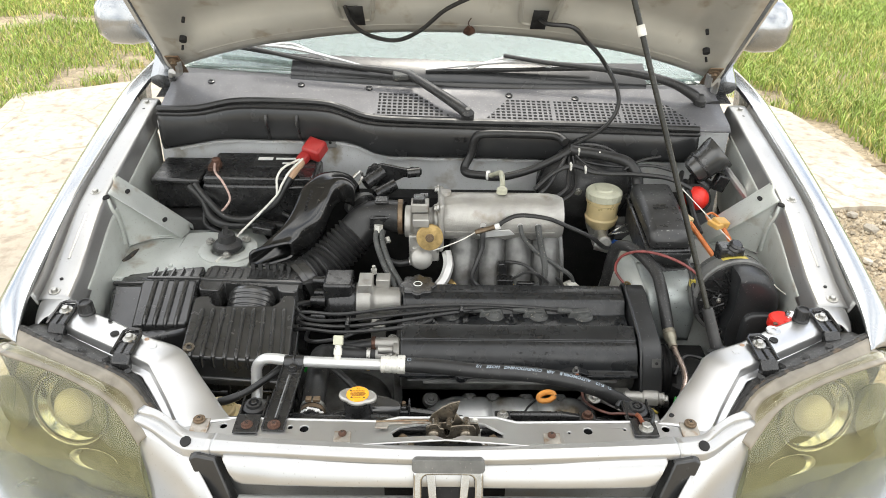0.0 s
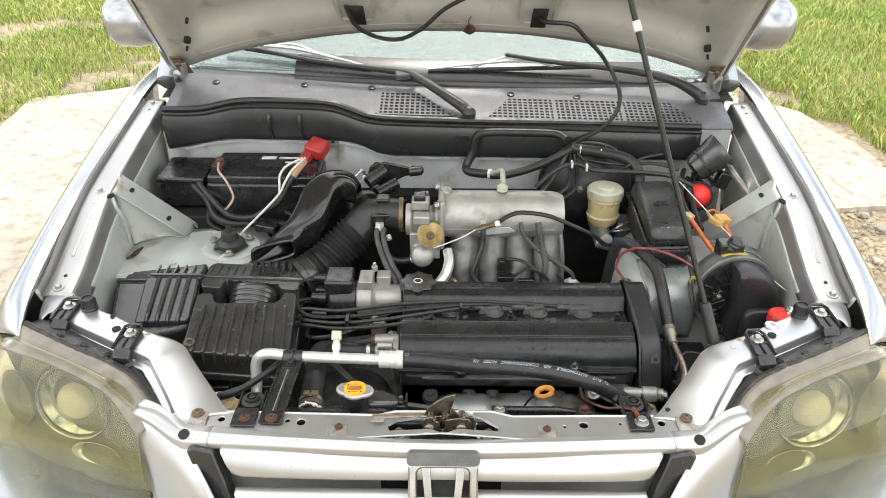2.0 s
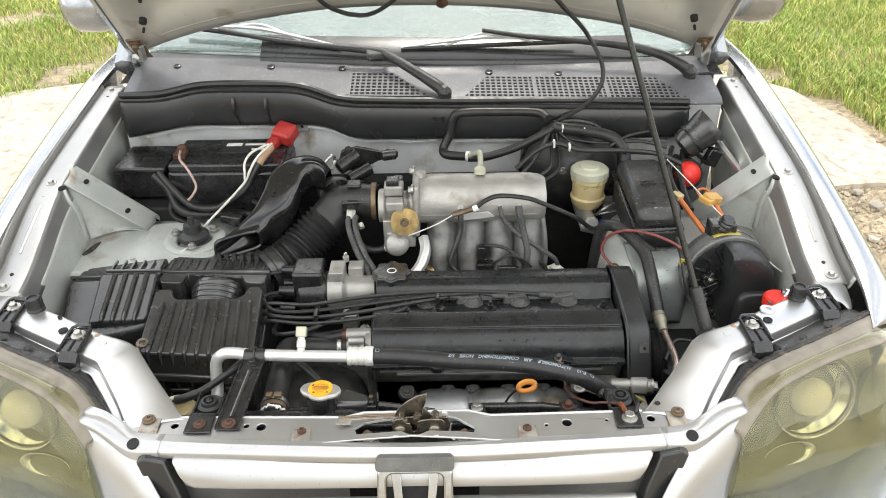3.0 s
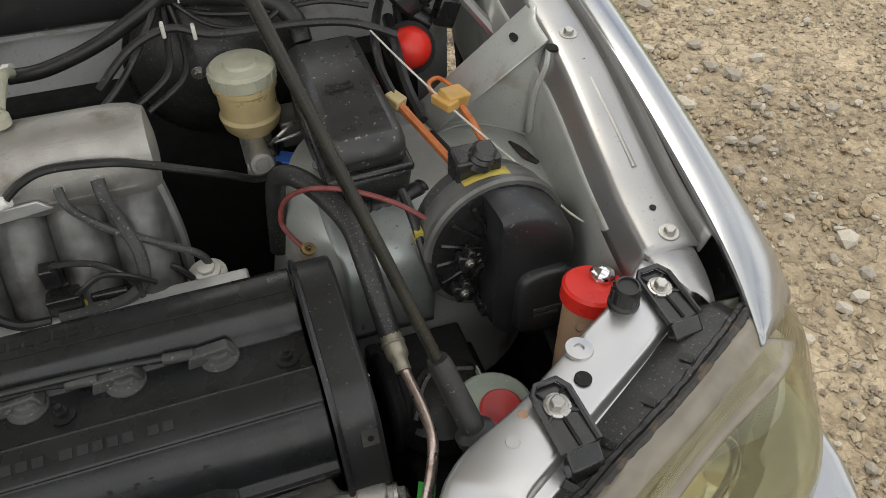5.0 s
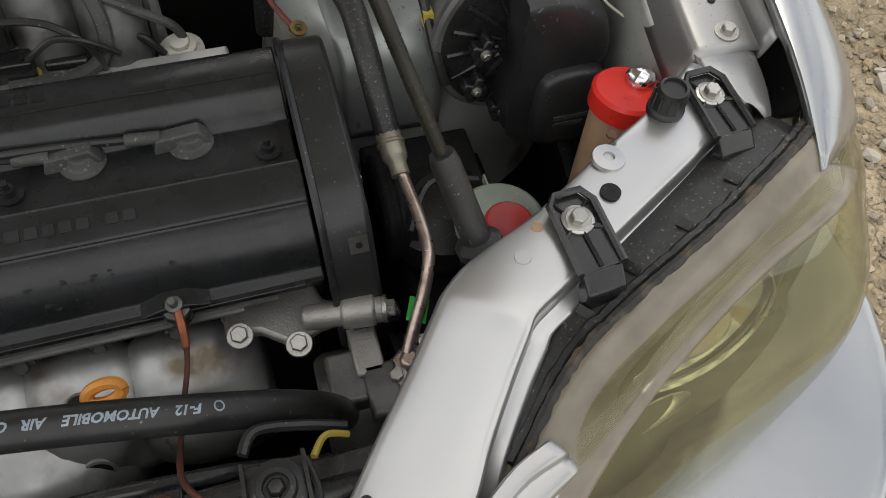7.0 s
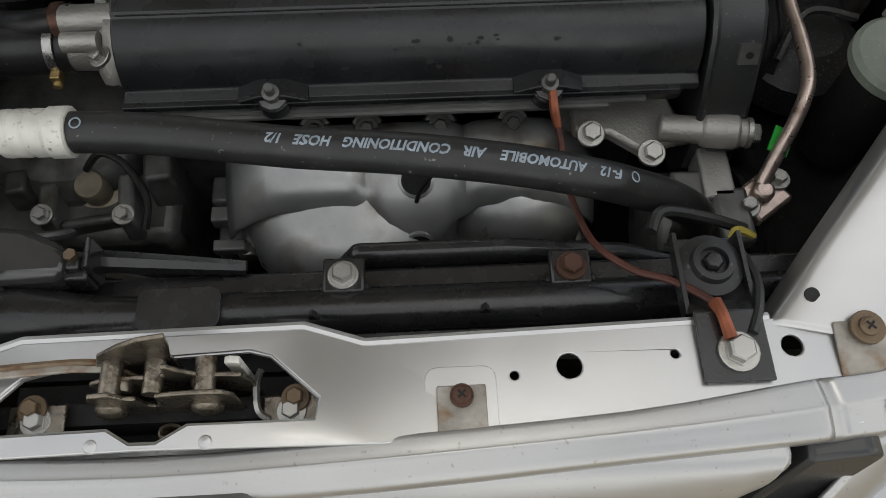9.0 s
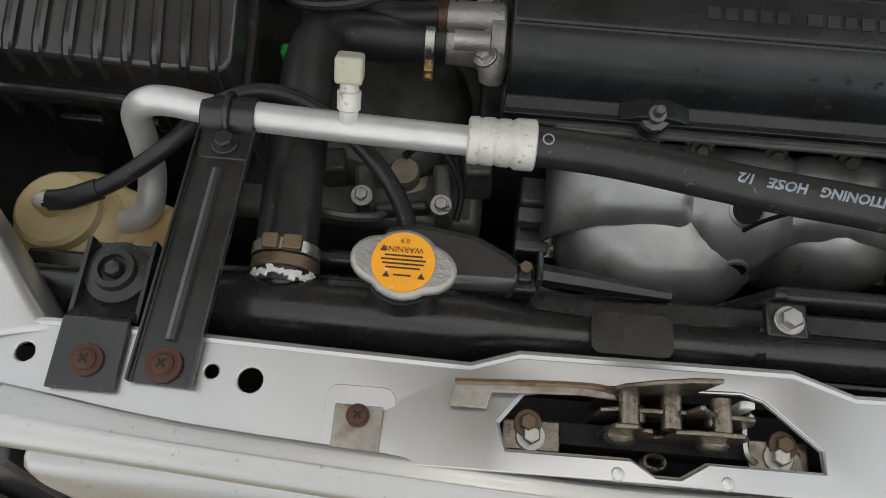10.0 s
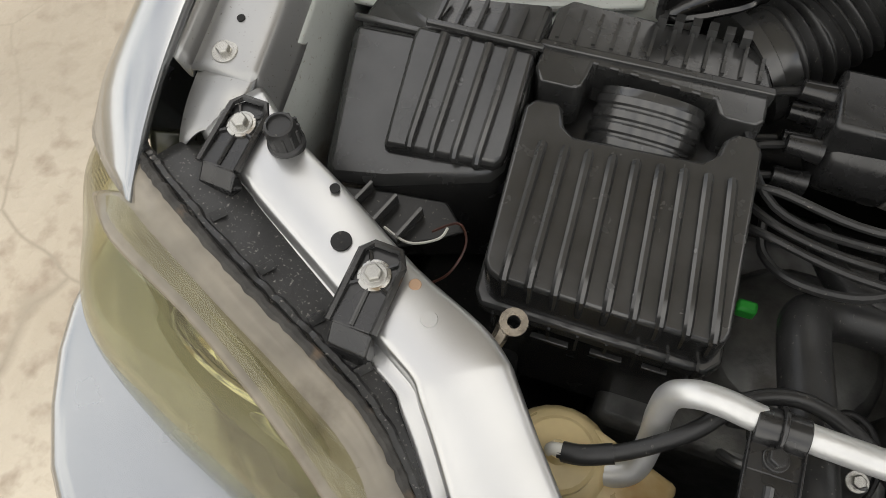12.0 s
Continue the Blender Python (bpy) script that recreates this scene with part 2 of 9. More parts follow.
lens_mat = lens_sheet("yellowed_headlight_lens", (0.84, 0.83, 0.70), (0.58, 0.56, 0.40), 0.05, 0.03)
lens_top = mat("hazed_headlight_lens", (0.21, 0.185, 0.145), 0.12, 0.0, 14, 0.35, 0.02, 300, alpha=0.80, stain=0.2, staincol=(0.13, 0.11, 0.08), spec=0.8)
projector_glass = mat("milky_projector_glass", (0.58, 0.53, 0.43), 0.12, 0.0, 12, 0.15, 0.0, 100, coat=0.6)
wind_glass = mat("windscreen_glass", (0.70, 0.84, 0.80), 0.03, 0.0, 5, 0.03, 0.0, trans=0.92, ior=1.8, rvar=0.01)
reflector = mat("headlight_reflector", (0.115, 0.12, 0.085), 0.20, 0.0, 10, 0.3, 0.0, 100, spec=0.9)
sealant = mat("crumbling_sealant", (0.035, 0.033, 0.030), 0.7, 0.0, 60, 0.4, 0.5, 250, stain=0.25, staincol=(0.12, 0.085, 0.055), sscale=45)


# ---- building helpers ----
SEAT = Vector((0, 0, 0))


def seat(dx=0.0, dy=0.0, dz=0.0):
    """Where the next things are set down, off the places written in their lines."""
    SEAT.xyz = dx, dy, dz


def thing(name, label, category, base=(0, 0, 0), group="", kind=""):
    e = new(name)
    e.empty_display_size = 0.05
    e.matrix_basis = Matrix.Translation(Vector(base) + SEAT)
    return tagged(e, label, category, group, kind)


def finish(me, material, angle=38):
    me.materials.append(material)
    me.shade_smooth()
    me.set_sharp_from_angle(angle=radians(angle))
    return me


def part(name, bm, material, parent=None, label="", bevel=0.0, thick=0.0, angle=38, kind=""):
    """Links a bmesh, in world metres, as one mesh object under a thing or a part."""
    bmesh.ops.translate(bm, vec=SEAT, verts=bm.verts)
    bmesh.ops.recalc_face_normals(bm, faces=bm.faces)
    me = bpy.data.meshes.new(name)
    bm.to_mesh(me)
    bm.free()
    ob = new(name, finish(me, material, angle))
    if parent is not None:
        ob.parent = parent
        if parent.type == "EMPTY":
            ob.matrix_parent_inverse = parent.matrix_basis.inverted()
    if thick:
        s = ob.modifiers.new("thickness", "SOLIDIFY")
        s.thickness, s.offset = thick, 0
    if bevel:
        b = ob.modifiers.new("edge", "BEVEL")
        b.width, b.segments, b.limit_method, b.angle_limit = bevel, 2, "ANGLE", radians(38)
    return tagged(ob, label=label, kind=kind)


def mesh(*adders):
    bm = bmesh.new()
    for add in adders:
        add(bm)
    return bm


def V(*p):
    return Vector(p[0]) if len(p) == 1 else Vector(p)


def turned(rx=0, ry=0, rz=0):
    return Euler([radians(a) for a in (rx, ry, rz)]).to_matrix().to_4x4()


def box(c, s, rot=(0, 0, 0), taper=1.0):
    def add(bm):
        m = Matrix.Translation(c) @ turned(*rot)
        vs = []
        for k in (-0.5, 0.5):
            f = taper if k > 0 else 1.0
            for i, j in ((-0.5, -0.5), (0.5, -0.5), (0.5, 0.5), (-0.5, 0.5)):
                vs.append(bm.verts.new(m @ V(i * s[0] * f, j * s[1] * f, k * s[2])))
        for q in ((3, 2, 1, 0), (4, 5, 6, 7), (0, 1, 5, 4), (1, 2, 6, 5), (2, 3, 7, 6), (3, 0, 4, 7)):
            bm.faces.new([vs[i] for i in q])
    return add


def frame_of(axis):
    z = V(axis).normalized()
    x = z.orthogonal().normalized()
    if abs(z.z) < 0.9:
        x = z.cross(V(0, 0, 1)).normalized()
    return x, z.cross(x), z


def lathe(base, axis, profile, n=24, caps=True, sx=1.0):
    """Profile: rows of radius and height along the axis from the base."""
    def add(bm):
        x, y, z = frame_of(axis)
        rings = []
        for r, h in profile:
            rings.append([bm.verts.new(V(base) + z * h + (x * math.cos(a) * sx + y * math.sin(a)) * max(r, 1e-5)) for a in (2 * math.pi * i / n for i in range(n))])
        for a, b in zip(rings, rings[1:]):
            for i in range(n):
                bm.faces.new((a[i], a[(i + 1) % n], b[(i + 1) % n], b[i]))
        if caps:
            bm.faces.new(rings[0][::-1])
            bm.faces.new(rings[-1])
    return add


def cyl(p0, p1, r0, r1=None, n=20):
    d = V(p1) - V(p0)
    return lathe(p0, d, [(r0, 0), (r0 if r1 is None else r1, d.length)], n)


def glide(pts, n=6):
    """A smooth line through the points."""
    pts = [V(p) for p in pts]
    out = []
    for i in range(len(pts) - 1):
        a, b, c, d = pts[max(i - 1, 0)], pts[i], pts[i + 1], pts[min(i + 2, len(pts) - 1)]
        for k in range(n):
            t = k / n
            out.append(0.5 * (2 * b + (c - a) * t + (2 * a - 5 * b + 4 * c - d) * t * t + (3 * b - a - 3 * c + d) * t ** 3))
    return out + [pts[-1]]


def tube(pts, r, n=10, steps=6, ends=True, wave=None):
    """r: a radius, or one for each point. wave: depth and pitch of corrugation."""
    def add(bm):
        line = glide(pts, steps) if steps > 1 else [V(p) for p in pts]
        radii = [r] * len(line)
        if not isinstance(r, (int, float)):
            radii = [v.x for v in glide([(q, 0, 0) for q in r], steps)]
        x = None
        rings, run = [], 0.0
        for i, p in enumerate(line):
            z = (line[min(i + 1, len(line) - 1)] - line[max(i - 1, 0)]).normalized()
            x = z.orthogonal().normalized() if x is None else (x - z * x.dot(z)).normalized()
            y = z.cross(x)
            if i:
                run += (p - line[i - 1]).length
            rr = radii[i] + (wave[0] * math.sin(2 * math.pi * run / wave[1]) if wave else 0)
            rings.append([bm.verts.new(p + (x * math.cos(a) + y * math.sin(a)) * rr) for a in (2 * math.pi * k / n for k in range(n))])
        for a, b in zip(rings, rings[1:]):
            for k in range(n):
                bm.faces.new((a[k], a[(k + 1) % n], b[(k + 1) % n], b[k]))
        if ends:
            bm.faces.new(rings[0][::-1])
            bm.faces.new(rings[-1])
    return add


def prism(poly, axis, a, b, m=None):
    """A polygon given in the two other axes, in order, pushed from a to b along the axis."""
    def add(bm):
        def at(p, h):
            q = {"x": (h, p[0], p[1]), "y": (p[0], h, p[1]), "z": (p[0], p[1], h)}[axis]
            return bm.verts.new(m @ V(q) if m else V(q))
        lo, hi = [at(p, a) for p in poly], [at(p, b) for p in poly]
        bm.faces.new(lo[::-1])
        bm.faces.new(hi)
        for i in range(len(poly)):
            j = (i + 1) % len(poly)
            bm.faces.new((lo[i], lo[j], hi[j], hi[i]))
    return add


def disc(x, y, r, n=18, ry=None):
    return [(x + r * math.cos(2 * math.pi * i / n), y + (ry or r) * math.sin(2 * math.pi * i / n)) for i in range(n)]


def rounded(x0, y0, x1, y1, r, n=4):
    out = []
    for cx, cy, a0 in ((x1 - r, y1 - r, 0), (x0 + r, y1 - r, 90), (x0 + r, y0 + r, 180), (x1 - r, y0 + r, 270)):
        out += [(cx + r * math.cos(radians(a0 + 90 * i / n)), cy + r * math.sin(radians(a0 + 90 * i / n))) for i in range(n + 1)]
    return out


def plate(outer, holes, z0, z1, m=None, bend=None):
    """A plate with openings that go through it; bend: height by place."""
    def add(bm):
        t = bmesh.new()
        edges = []
        for loop in (outer, *holes):
            vs = [t.verts.new((p[0], p[1], z1)) for p in loop]
            edges += [t.edges.new((vs[i], vs[(i + 1) % len(vs)])) for i in range(len(vs))]
        bmesh.ops.triangle_fill(t, use_beauty=True, use_dissolve=False, edges=edges)
        ret = bmesh.ops.extrude_face_region(t, geom=t.faces[:])
        for v in (g for g in ret["geom"] if isinstance(g, bmesh.types.BMVert)):
            v.co.z = z0
        for v in t.verts:
            if bend:
                v.co.z += bend(v.co.x, v.co.y)
            if m:
                v.co = m @ v.co
        tmp = bpy.data.meshes.new("tmp")
        t.to_mesh(tmp)
        t.free()
        bm.from_mesh(tmp)
        bpy.data.meshes.remove(tmp)
    return add


def skin(rows, across=4, along=4, closed=False):
    """A smooth sheet through rows of points."""
    def add(bm):
        lines = [glide(r, across) if across > 1 else [V(p) for p in r] for r in rows]
        if along > 1:
            cols = [glide([line[i] for line in lines], along) for i in range(len(lines[0]))]
        else:
            cols = [[line[i] for line in lines] for i in range(len(lines[0]))]
        vs = [[bm.verts.new(p) for p in c] for c in cols]
        for a, b in zip(vs, vs[1:] + (vs[:1] if closed else [])):
            for i in range(len(a) - 1):
                bm.faces.new((a[i], a[i + 1], b[i + 1], b[i]))
    return add


def flip(rows, s):
    return [[(p[0] * s, p[1], p[2]) for p in r] for r in rows]


BOLTS = {}


def bolt(parent, at, normal=(0, 0, 1), r=0.007, material=None, washer=1.6, name="bolt", cross=False):
    """A hexagon head on a washer, sharing its mesh with its likes; cross: a round screw head."""
    material = material or zinc
    key = (material.name, cross, washer)
    if key not in BOLTS:
        bm = bmesh.new()
        lathe((0, 0, 0), (0, 0, 1), [(washer, -0.3), (washer, 0.16), (washer * 0.94, 0.22)], 18)(bm)
        if cross:
            lathe((0, 0, 0.2), (0, 0, 1), [(1, 0), (0.96, 0.3), (0.7, 0.5), (0.01, 0.55)], 16)(bm)
            box((0, 0, 0.71), (1.05, 0.24, 0.1))(bm)
            box((0, 0, 0.712), (0.24, 1.05, 0.1))(bm)
        else:
            lathe((0, 0, 0.2), (0, 0, 1), [(1.12, 0), (1.12, 0.12), (1, 0.14), (1, 0.8), (0.85, 0.95)], 6)(bm)
            lathe((0, 0, 1.1), (0, 0, 1), [(0.78, 0), (0.7, 0.06)], 12)(bm)
        bmesh.ops.recalc_face_normals(bm, faces=bm.faces)
        me = bpy.data.meshes.new(name)
        bm.to_mesh(me)
        bm.free()
        BOLTS[key] = finish(me, material, 25)
        if cross:
            me.materials.append(dark)
            for f in list(me.polygons)[-12:]:
                f.material_index = 1
    ob = new(name, BOLTS[key])
    x, y, z = frame_of(normal)
    ob.matrix_basis = Matrix.Translation(Vector(at) + SEAT) @ Matrix((x, y, z)).transposed().to_4x4() @ Matrix.Diagonal((r, r, r, 1))
    ob.parent = parent
    if parent.type == "EMPTY":
        ob.matrix_parent_inverse = parent.matrix_basis.inverted()
    return ob


def lettering(text, size, weight=0.0):
    """Flat triangles of a word in the built-in font, centred, as vertices and faces."""
    c = bpy.data.curves.new("word", "FONT")
    c.body, c.size, c.align_x, c.align_y, c.resolution_u = text, size, "CENTER", "CENTER", 2
    c.offset = weight
    ob = bpy.data.objects.new("word", c)
    scene.collection.objects.link(ob)
    me = bpy.data.meshes.new_from_object(ob.evaluated_get(bpy.context.evaluated_depsgraph_get()))
    verts, faces = [tuple(v.co) for v in me.vertices], [tuple(p.vertices) for p in me.polygons]
    bpy.data.objects.remove(ob)
    bpy.data.curves.remove(c)
    bpy.data.meshes.remove(me)
    return verts, faces


def written(name, text, size, place, material, parent, stretch=1.0, weight=0.0):
    """Writing laid by the function place(u, v)."""
    verts, faces = lettering(text, size, weight)
    bm = bmesh.new()
    vs = [bm.verts.new((u * stretch, v, 0)) for u, v, _ in verts]
    for f in faces:
        try:
            bm.faces.new([vs[i] for i in f])
        except ValueError:
            pass
    bmesh.ops.triangulate(bm, faces=bm.faces)
    bmesh.ops.subdivide_edges(bm, edges=[e for e in bm.edges if e.calc_length() > 0.15 * size], cuts=3, use_grid_fill=True)
    for v in bm.verts:
        v.co = place(v.co.x, v.co.y)
    return part(name, bm, material, parent)


# ---- the car's body ----
car = thing("car", "silver compact car with its hood propped open", "car", (0, 2.0, 0))

# slam panel over the radiator, with the latch opening and punched holes
slam_outline = [(-0.372, 0.018)] + [(-0.18 + 0.03 * k, 0.018) for k in range(13)] + [(0.372, 0.018), (0.425, 0.07), (0.335, 0.078), (0.18, 0.0745), (0.112, 0.073), (0.079, 0.084), (-0.073, 0.082), (-0.100, 0.073), (-0.18, 0.0745), (-0.335, 0.078), (-0.425, 0.07)]
latch_hole = [(-0.084, 0.044), (-0.070, 0.062), (-0.040, 0.0690), (0.050, 0.0725), (0.062, 0.069), (0.089, 0.044), (0.087, 0.031), (0.024, 0.030), (0.010, 0.0215), (-0.004, 0.0215), (-0.016, 0.029), (-0.079, 0.029)]
round_holes = [(0.222, 0.056, 0.0070), (0.192, 0.052, 0.0025), (-0.2195, 0.056, 0.0070), (-0.2415, 0.059, 0.0040), (-0.3455, 0.061, 0.0055), (0.3445, 0.062, 0.0060), (0.280, 0.060, 0.0025), (0.372, 0.087, 0.004)]


def slam_rise(x, y):
    """The middle of the panel stands a little proud towards its front edge."""
    return 0.016 * max(0.0, 1 - abs(x) / 0.16) ** 0.7 * min(1.0, max(0.0, (0.06 - y) / 0.03))


slam = part("slam_panel", mesh(plate(slam_outline, [latch_hole] + [disc(x, y, r, 16) for x, y, r in round_holes[:7]] + [disc(x, y, 0.002, 6) for x in (-0.158, 0.163) for y in (0.030, 0.041)], 0.8935, 0.8965, None, slam_rise)), silver, car,
            "silver painted panel with punched holes", bevel=0.0008)
part("slam_panel_front", mesh(prism([(0.019, 0.893), (0.022, 0.70), (0.026, 0.70), (0.023, 0.893)], "x", -0.37, 0.37)), silver_dull, car)
part("latch_opening_rim", mesh(tube([(x, y, 0.8940 + slam_rise(x, y)) for x, y in latch_hole + latch_hole[:1]], 0.0014, 6, 1)), silver, slam)
part("rear_lip", mesh(tube([(x, y + 0.001, 0.895) for x, y in slam_outline[16:25]], 0.003, 8, 1)), silver, slam)
for x in (-0.158, 0.163):
    part("screw_seat", mesh(plate(rounded(x - 0.019, 0.019, x + 0.019, 0.058, 0.007), [], 0.8965, 0.8973)), silver, slam, bevel=0.001)
    part("clip_tab", mesh(prism([(0.0165, 0.893), (0.020, 0.8985), (0.046, 0.8995), (0.047, 0.9008), (0.019, 0.9000), (0.0145, 0.8935)], "x", x - 0.0130, x + 0.0130)), corroded, slam, "corroded whitish clip tab", bevel=0.001)
    bolt(slam, (x, 0.041, 0.9025), r=0.0050, material=rust, washer=1.25, name="screw", cross=True)
for x in (-0.022, 0.034):
    part("rivet", mesh(lathe((x, 0.0215, 0.896 + slam_rise(x, 0.0215)), (0, 0, 1), [(0.004, 0), (0.003, 0.0012), (0.0005, 0.0016)], 10)), silver, slam)
for s in (-1, 1):
    part("stamped_ridge", mesh(skin([[(s * 0.089, 0.0500, 0.8962), (s * 0.105, 0.0490, 0.8964), (s * 0.152, 0.0455, 0.8962)], [(s * 0.090, 0.0405, 0.9000), (s * 0.105, 0.0412, 0.8990), (s * 0.152, 0.0440, 0.8968)],
                                     [(s * 0.090, 0.0340, 0.9005), (s * 0.105, 0.0350, 0.8992), (s * 0.152, 0.0425, 0.8966)], [(s * 0.089, 0.0290, 0.8962), (s * 0.105, 0.0310, 0.8962), (s * 0.152, 0.0410, 0.8962)]], 3, 2)), silver, slam)

# slanted braces from the slam panel to the wings
BRACE_IN = [(0.334, 0.0745, 0.8965), (0.354, 0.096, 0.899), (0.377, 0.124, 0.907), (0.408, 0.160, 0.919), (0.432, 0.189, 0.9315), (0.440, 0.198, 0.9345), (0.462, 0.214, 0.936), (0.518, 0.240, 0.9355), (0.588, 0.283, 0.9345), (0.653, 0.321, 0.9325), (0.692, 0.352, 0.932)]
BRACE_OUT = [(0.410, 0.056, 0.8955), (0.427, 0.077, 0.8995), (0.444, 0.104, 0.9065), (0.467, 0.135, 0.9195), (0.484, 0.156, 0.9315), (0.492, 0.166, 0.9345), (0.512, 0.178, 0.935), (0.560, 0.2065, 0.934), (0.648, 0.258, 0.932), (0.668, 0.272, 0.931), (0.720, 0.300, 0.930)]
for s in (-1, 1):
    rows = []
    for i, (a, b) in enumerate(zip(BRACE_IN, BRACE_OUT)):
        a, b = V(a), V(b)
        w = (b - a).normalized()
        rows.append([a - w * 0.004 - V(0, 0, 0.030), a - w * 0.001 - V(0, 0, 0.006), a + w * 0.006, a.lerp(b, 0.5) + V(0, 0, 0.002), b - w * 0.006, b - w * 0.001 - V(0, 0, 0.005), b - V(0, 0, 0.020), b + w * 0.013 - V(0, 0, 0.023)])
    brace = part("headlight_brace", mesh(skin(flip(rows, s), 3, 4)), silver, car, "silver painted pressed brace with chipped edges", thick=0.002)
    part("punched_hole", mesh(lathe((s * 0.572, 0.2405, 0.9372), (0, 0, 1), [(0.0075, 0), (0.0075, 0.0020)], 18)), dark, brace)
    part("punched_hole", mesh(lathe((s * 0.594, 0.279 if s < 0 else 0.290, 0.9366), (0, 0, 1), [(0.0038, 0), (0.0038, 0.0022)], 14)), dark if s < 0 else rust, brace)
    if s > 0:
        part("raised_boss", mesh(lathe((0.583, 0.270, 0.9365), (0.04, 0, 1), [(0.013, 0), (0.012, 0.0025), (0.0045, 0.0032), (0.004, 0.0012)], 20)), silver, brace)
    bolt(brace, (s * 0.384, 0.068, 0.9035), r=0.0056, material=brown_metal, washer=1.7, name="screw", cross=True)
    part("clip_tab", mesh(prism([(0.038, 0.890), (0.046, 0.8965), (0.072, 0.8995), (0.073, 0.9010), (0.045, 0.8985), (0.036, 0.891)], "x", s * 0.381 - 0.014, s * 0.381 + 0.014)), corroded, brace, bevel=0.001)
    if s > 0:
        part("punched_hole", mesh(lathe((0.3605, 0.0895, 0.8985), (0, -0.2, 1), [(0.0042, -0.003), (0.0042, 0.0022)], 16)), dark, brace)
    part("screw_slot_plug", mesh(lathe((s * 0.494, 0.205, 0.9375), (0, 0, 1), [(0.0062, 0), (0.0055, 0.002)], 16)), silver, brace)
    part("paint_dab", mesh(lathe((s * 0.512, 0.226, 0.9375), (0, 0, 1), [(0.0045, 0), (0.004, 0.0006)], 14)), tan, brace)

# wings, gutters, rails and aprons
WING = [(0.40, 0.767, 0.972, 0.064), (0.58, 0.777, 1.010, 0.060), (0.75, 0.786, 1.032, 0.066), (1.00, 0.803, 1.056, 0.070), (1.22, 0.818, 1.070, 0.072), (1.50, 0.82, 1.075, 0.075)]
for s in (-1, 1):
    rows = [[(0.742, 0.226, 0.914), (0.738, 0.226, 0.926), (0.741, 0.226, 0.931), (0.764, 0.240, 0.926), (0.796, 0.262, 0.911), (0.834, 0.294, 0.893), (0.856, 0.335, 0.862), (0.864, 0.360, 0.76), (0.86, 0.38, 0.55)],
            [(0.758, 0.300, 0.936), (0.755, 0.300, 0.947), (0.758, 0.300, 0.951), (0.783, 0.304, 0.950), (0.813, 0.314, 0.935), (0.844, 0.345, 0.904), (0.860, 0.380, 0.862), (0.866, 0.400, 0.76), (0.862, 0.40, 0.54)]]
    for y, x, z, w in WING:
        rows.append([(x + 0.002, y, z - 0.014), (x, y, z - 0.004), (x + 0.003, y, z), (x + 0.45 * w, y, z + 0.001), (x + 0.85 * w, y - 0.004, z - 0.020), (x + w + 0.012, y - 0.01, z - 0.070), (x + w + 0.025, y - 0.01, z - 0.16), (x + w + 0.03, y, 0.70), (x + w + 0.02, y, 0.52)])
    part("wing", mesh(skin(flip(rows, s), 3, 4)), silver_body, car, "glossy silver wing", thick=0.0015)
    rail = []
    for y, xi, xo, z in ((0.352, 0.702, 0.756, 0.9305), (0.42, 0.704, 0.757, 0.948), (0.485, 0.708, 0.759, 0.970), (0.62, 0.720, 0.768, 1.007), (0.80, 0.732, 0.779, 1.030), (1.02, 0.750, 0.795, 1.047), (1.12, 0.757, 0.802, 1.053)):
        rail.append([(xi - 0.012, y, z - 0.045), (xi - 0.003, y, z - 0.008), (xi + 0.003, y, z), (0.5 * (xi + xo), y, z + 0.0015), (xo - 0.002, y, z), (xo, y, z - 0.004), (xo + 0.004, y, z - 0.010), (xo + 0.013, y, z + 0.012)])
    rail_ob = part("wing_rail", mesh(skin(flip(rail, s), 3, 4)), rail_silver, car, "silver rail with bolted flange", thick=0.0015)
    for y, x, z in ((0.372, 0.733, 0.9375), (0.642, 0.746, 1.0125), (1.09, 0.778, 1.0530)):
        bolt(rail_ob, (s * x, y, z), (0, -0.12, 1), 0.0058, zinc, 1.9)
    for y, x, z in ((0.402, 0.7310, 0.9455), (0.60, 0.744, 1.0035), (1.05, 0.774, 1.0505)):
        part("slot_hole", mesh(lathe((s * x, y, z), (0, -0.12, 1), [(0.0035, -0.001), (0.0035, 0.001)], 12)), dark, rail_ob)
    part("stamped_bead", mesh(tube([(s * 0.734, 0.45, 0.9605), (s * 0.737, 0.50, 0.9755), (s * 0.741, 0.57, 0.9955)], 0.003, 8)), silver, rail_ob)
    # apron below the rail
    rows = []
    for y, x, z, d in ((0.30, 0.715, 0.90, 0.0), (0.36, 0.700, 0.900, 0.0), (0.45, 0.695, 0.925, 0.0), (0.60, 0.707, 0.968, 0.0), (0.80, 0.720, 0.992, 0.0), (1.02, 0.740, 1.010, 0.0)):
        rows.append([(x, y, z), (x - 0.004, y, z - 0.03), (x - 0.003 - d, y, z - 0.09), (x - 0.004, y, z - 0.15), (x + 0.004, y, z - 0.20)])
    part("apron", mesh(skin(flip(rows, s), 3, 4)), apron_paint, car, "grey painted inner apron, dusty", thick=0.002)
    # the liner's colour holds the shade below the apron
    part("arch_liner", mesh(skin(flip([[(r[4][0], r[4][1], r[4][2] - 0.001), (r[4][0] + 0.004, r[4][1], r[4][2] - 0.10), (r[4][0] - 0.04, r[4][1], r[4][2] - 0.25)] for r in rows], s), 3, 4)), dark, car, "grimy wheel arch liner, blackened for shade", thick=0.002)
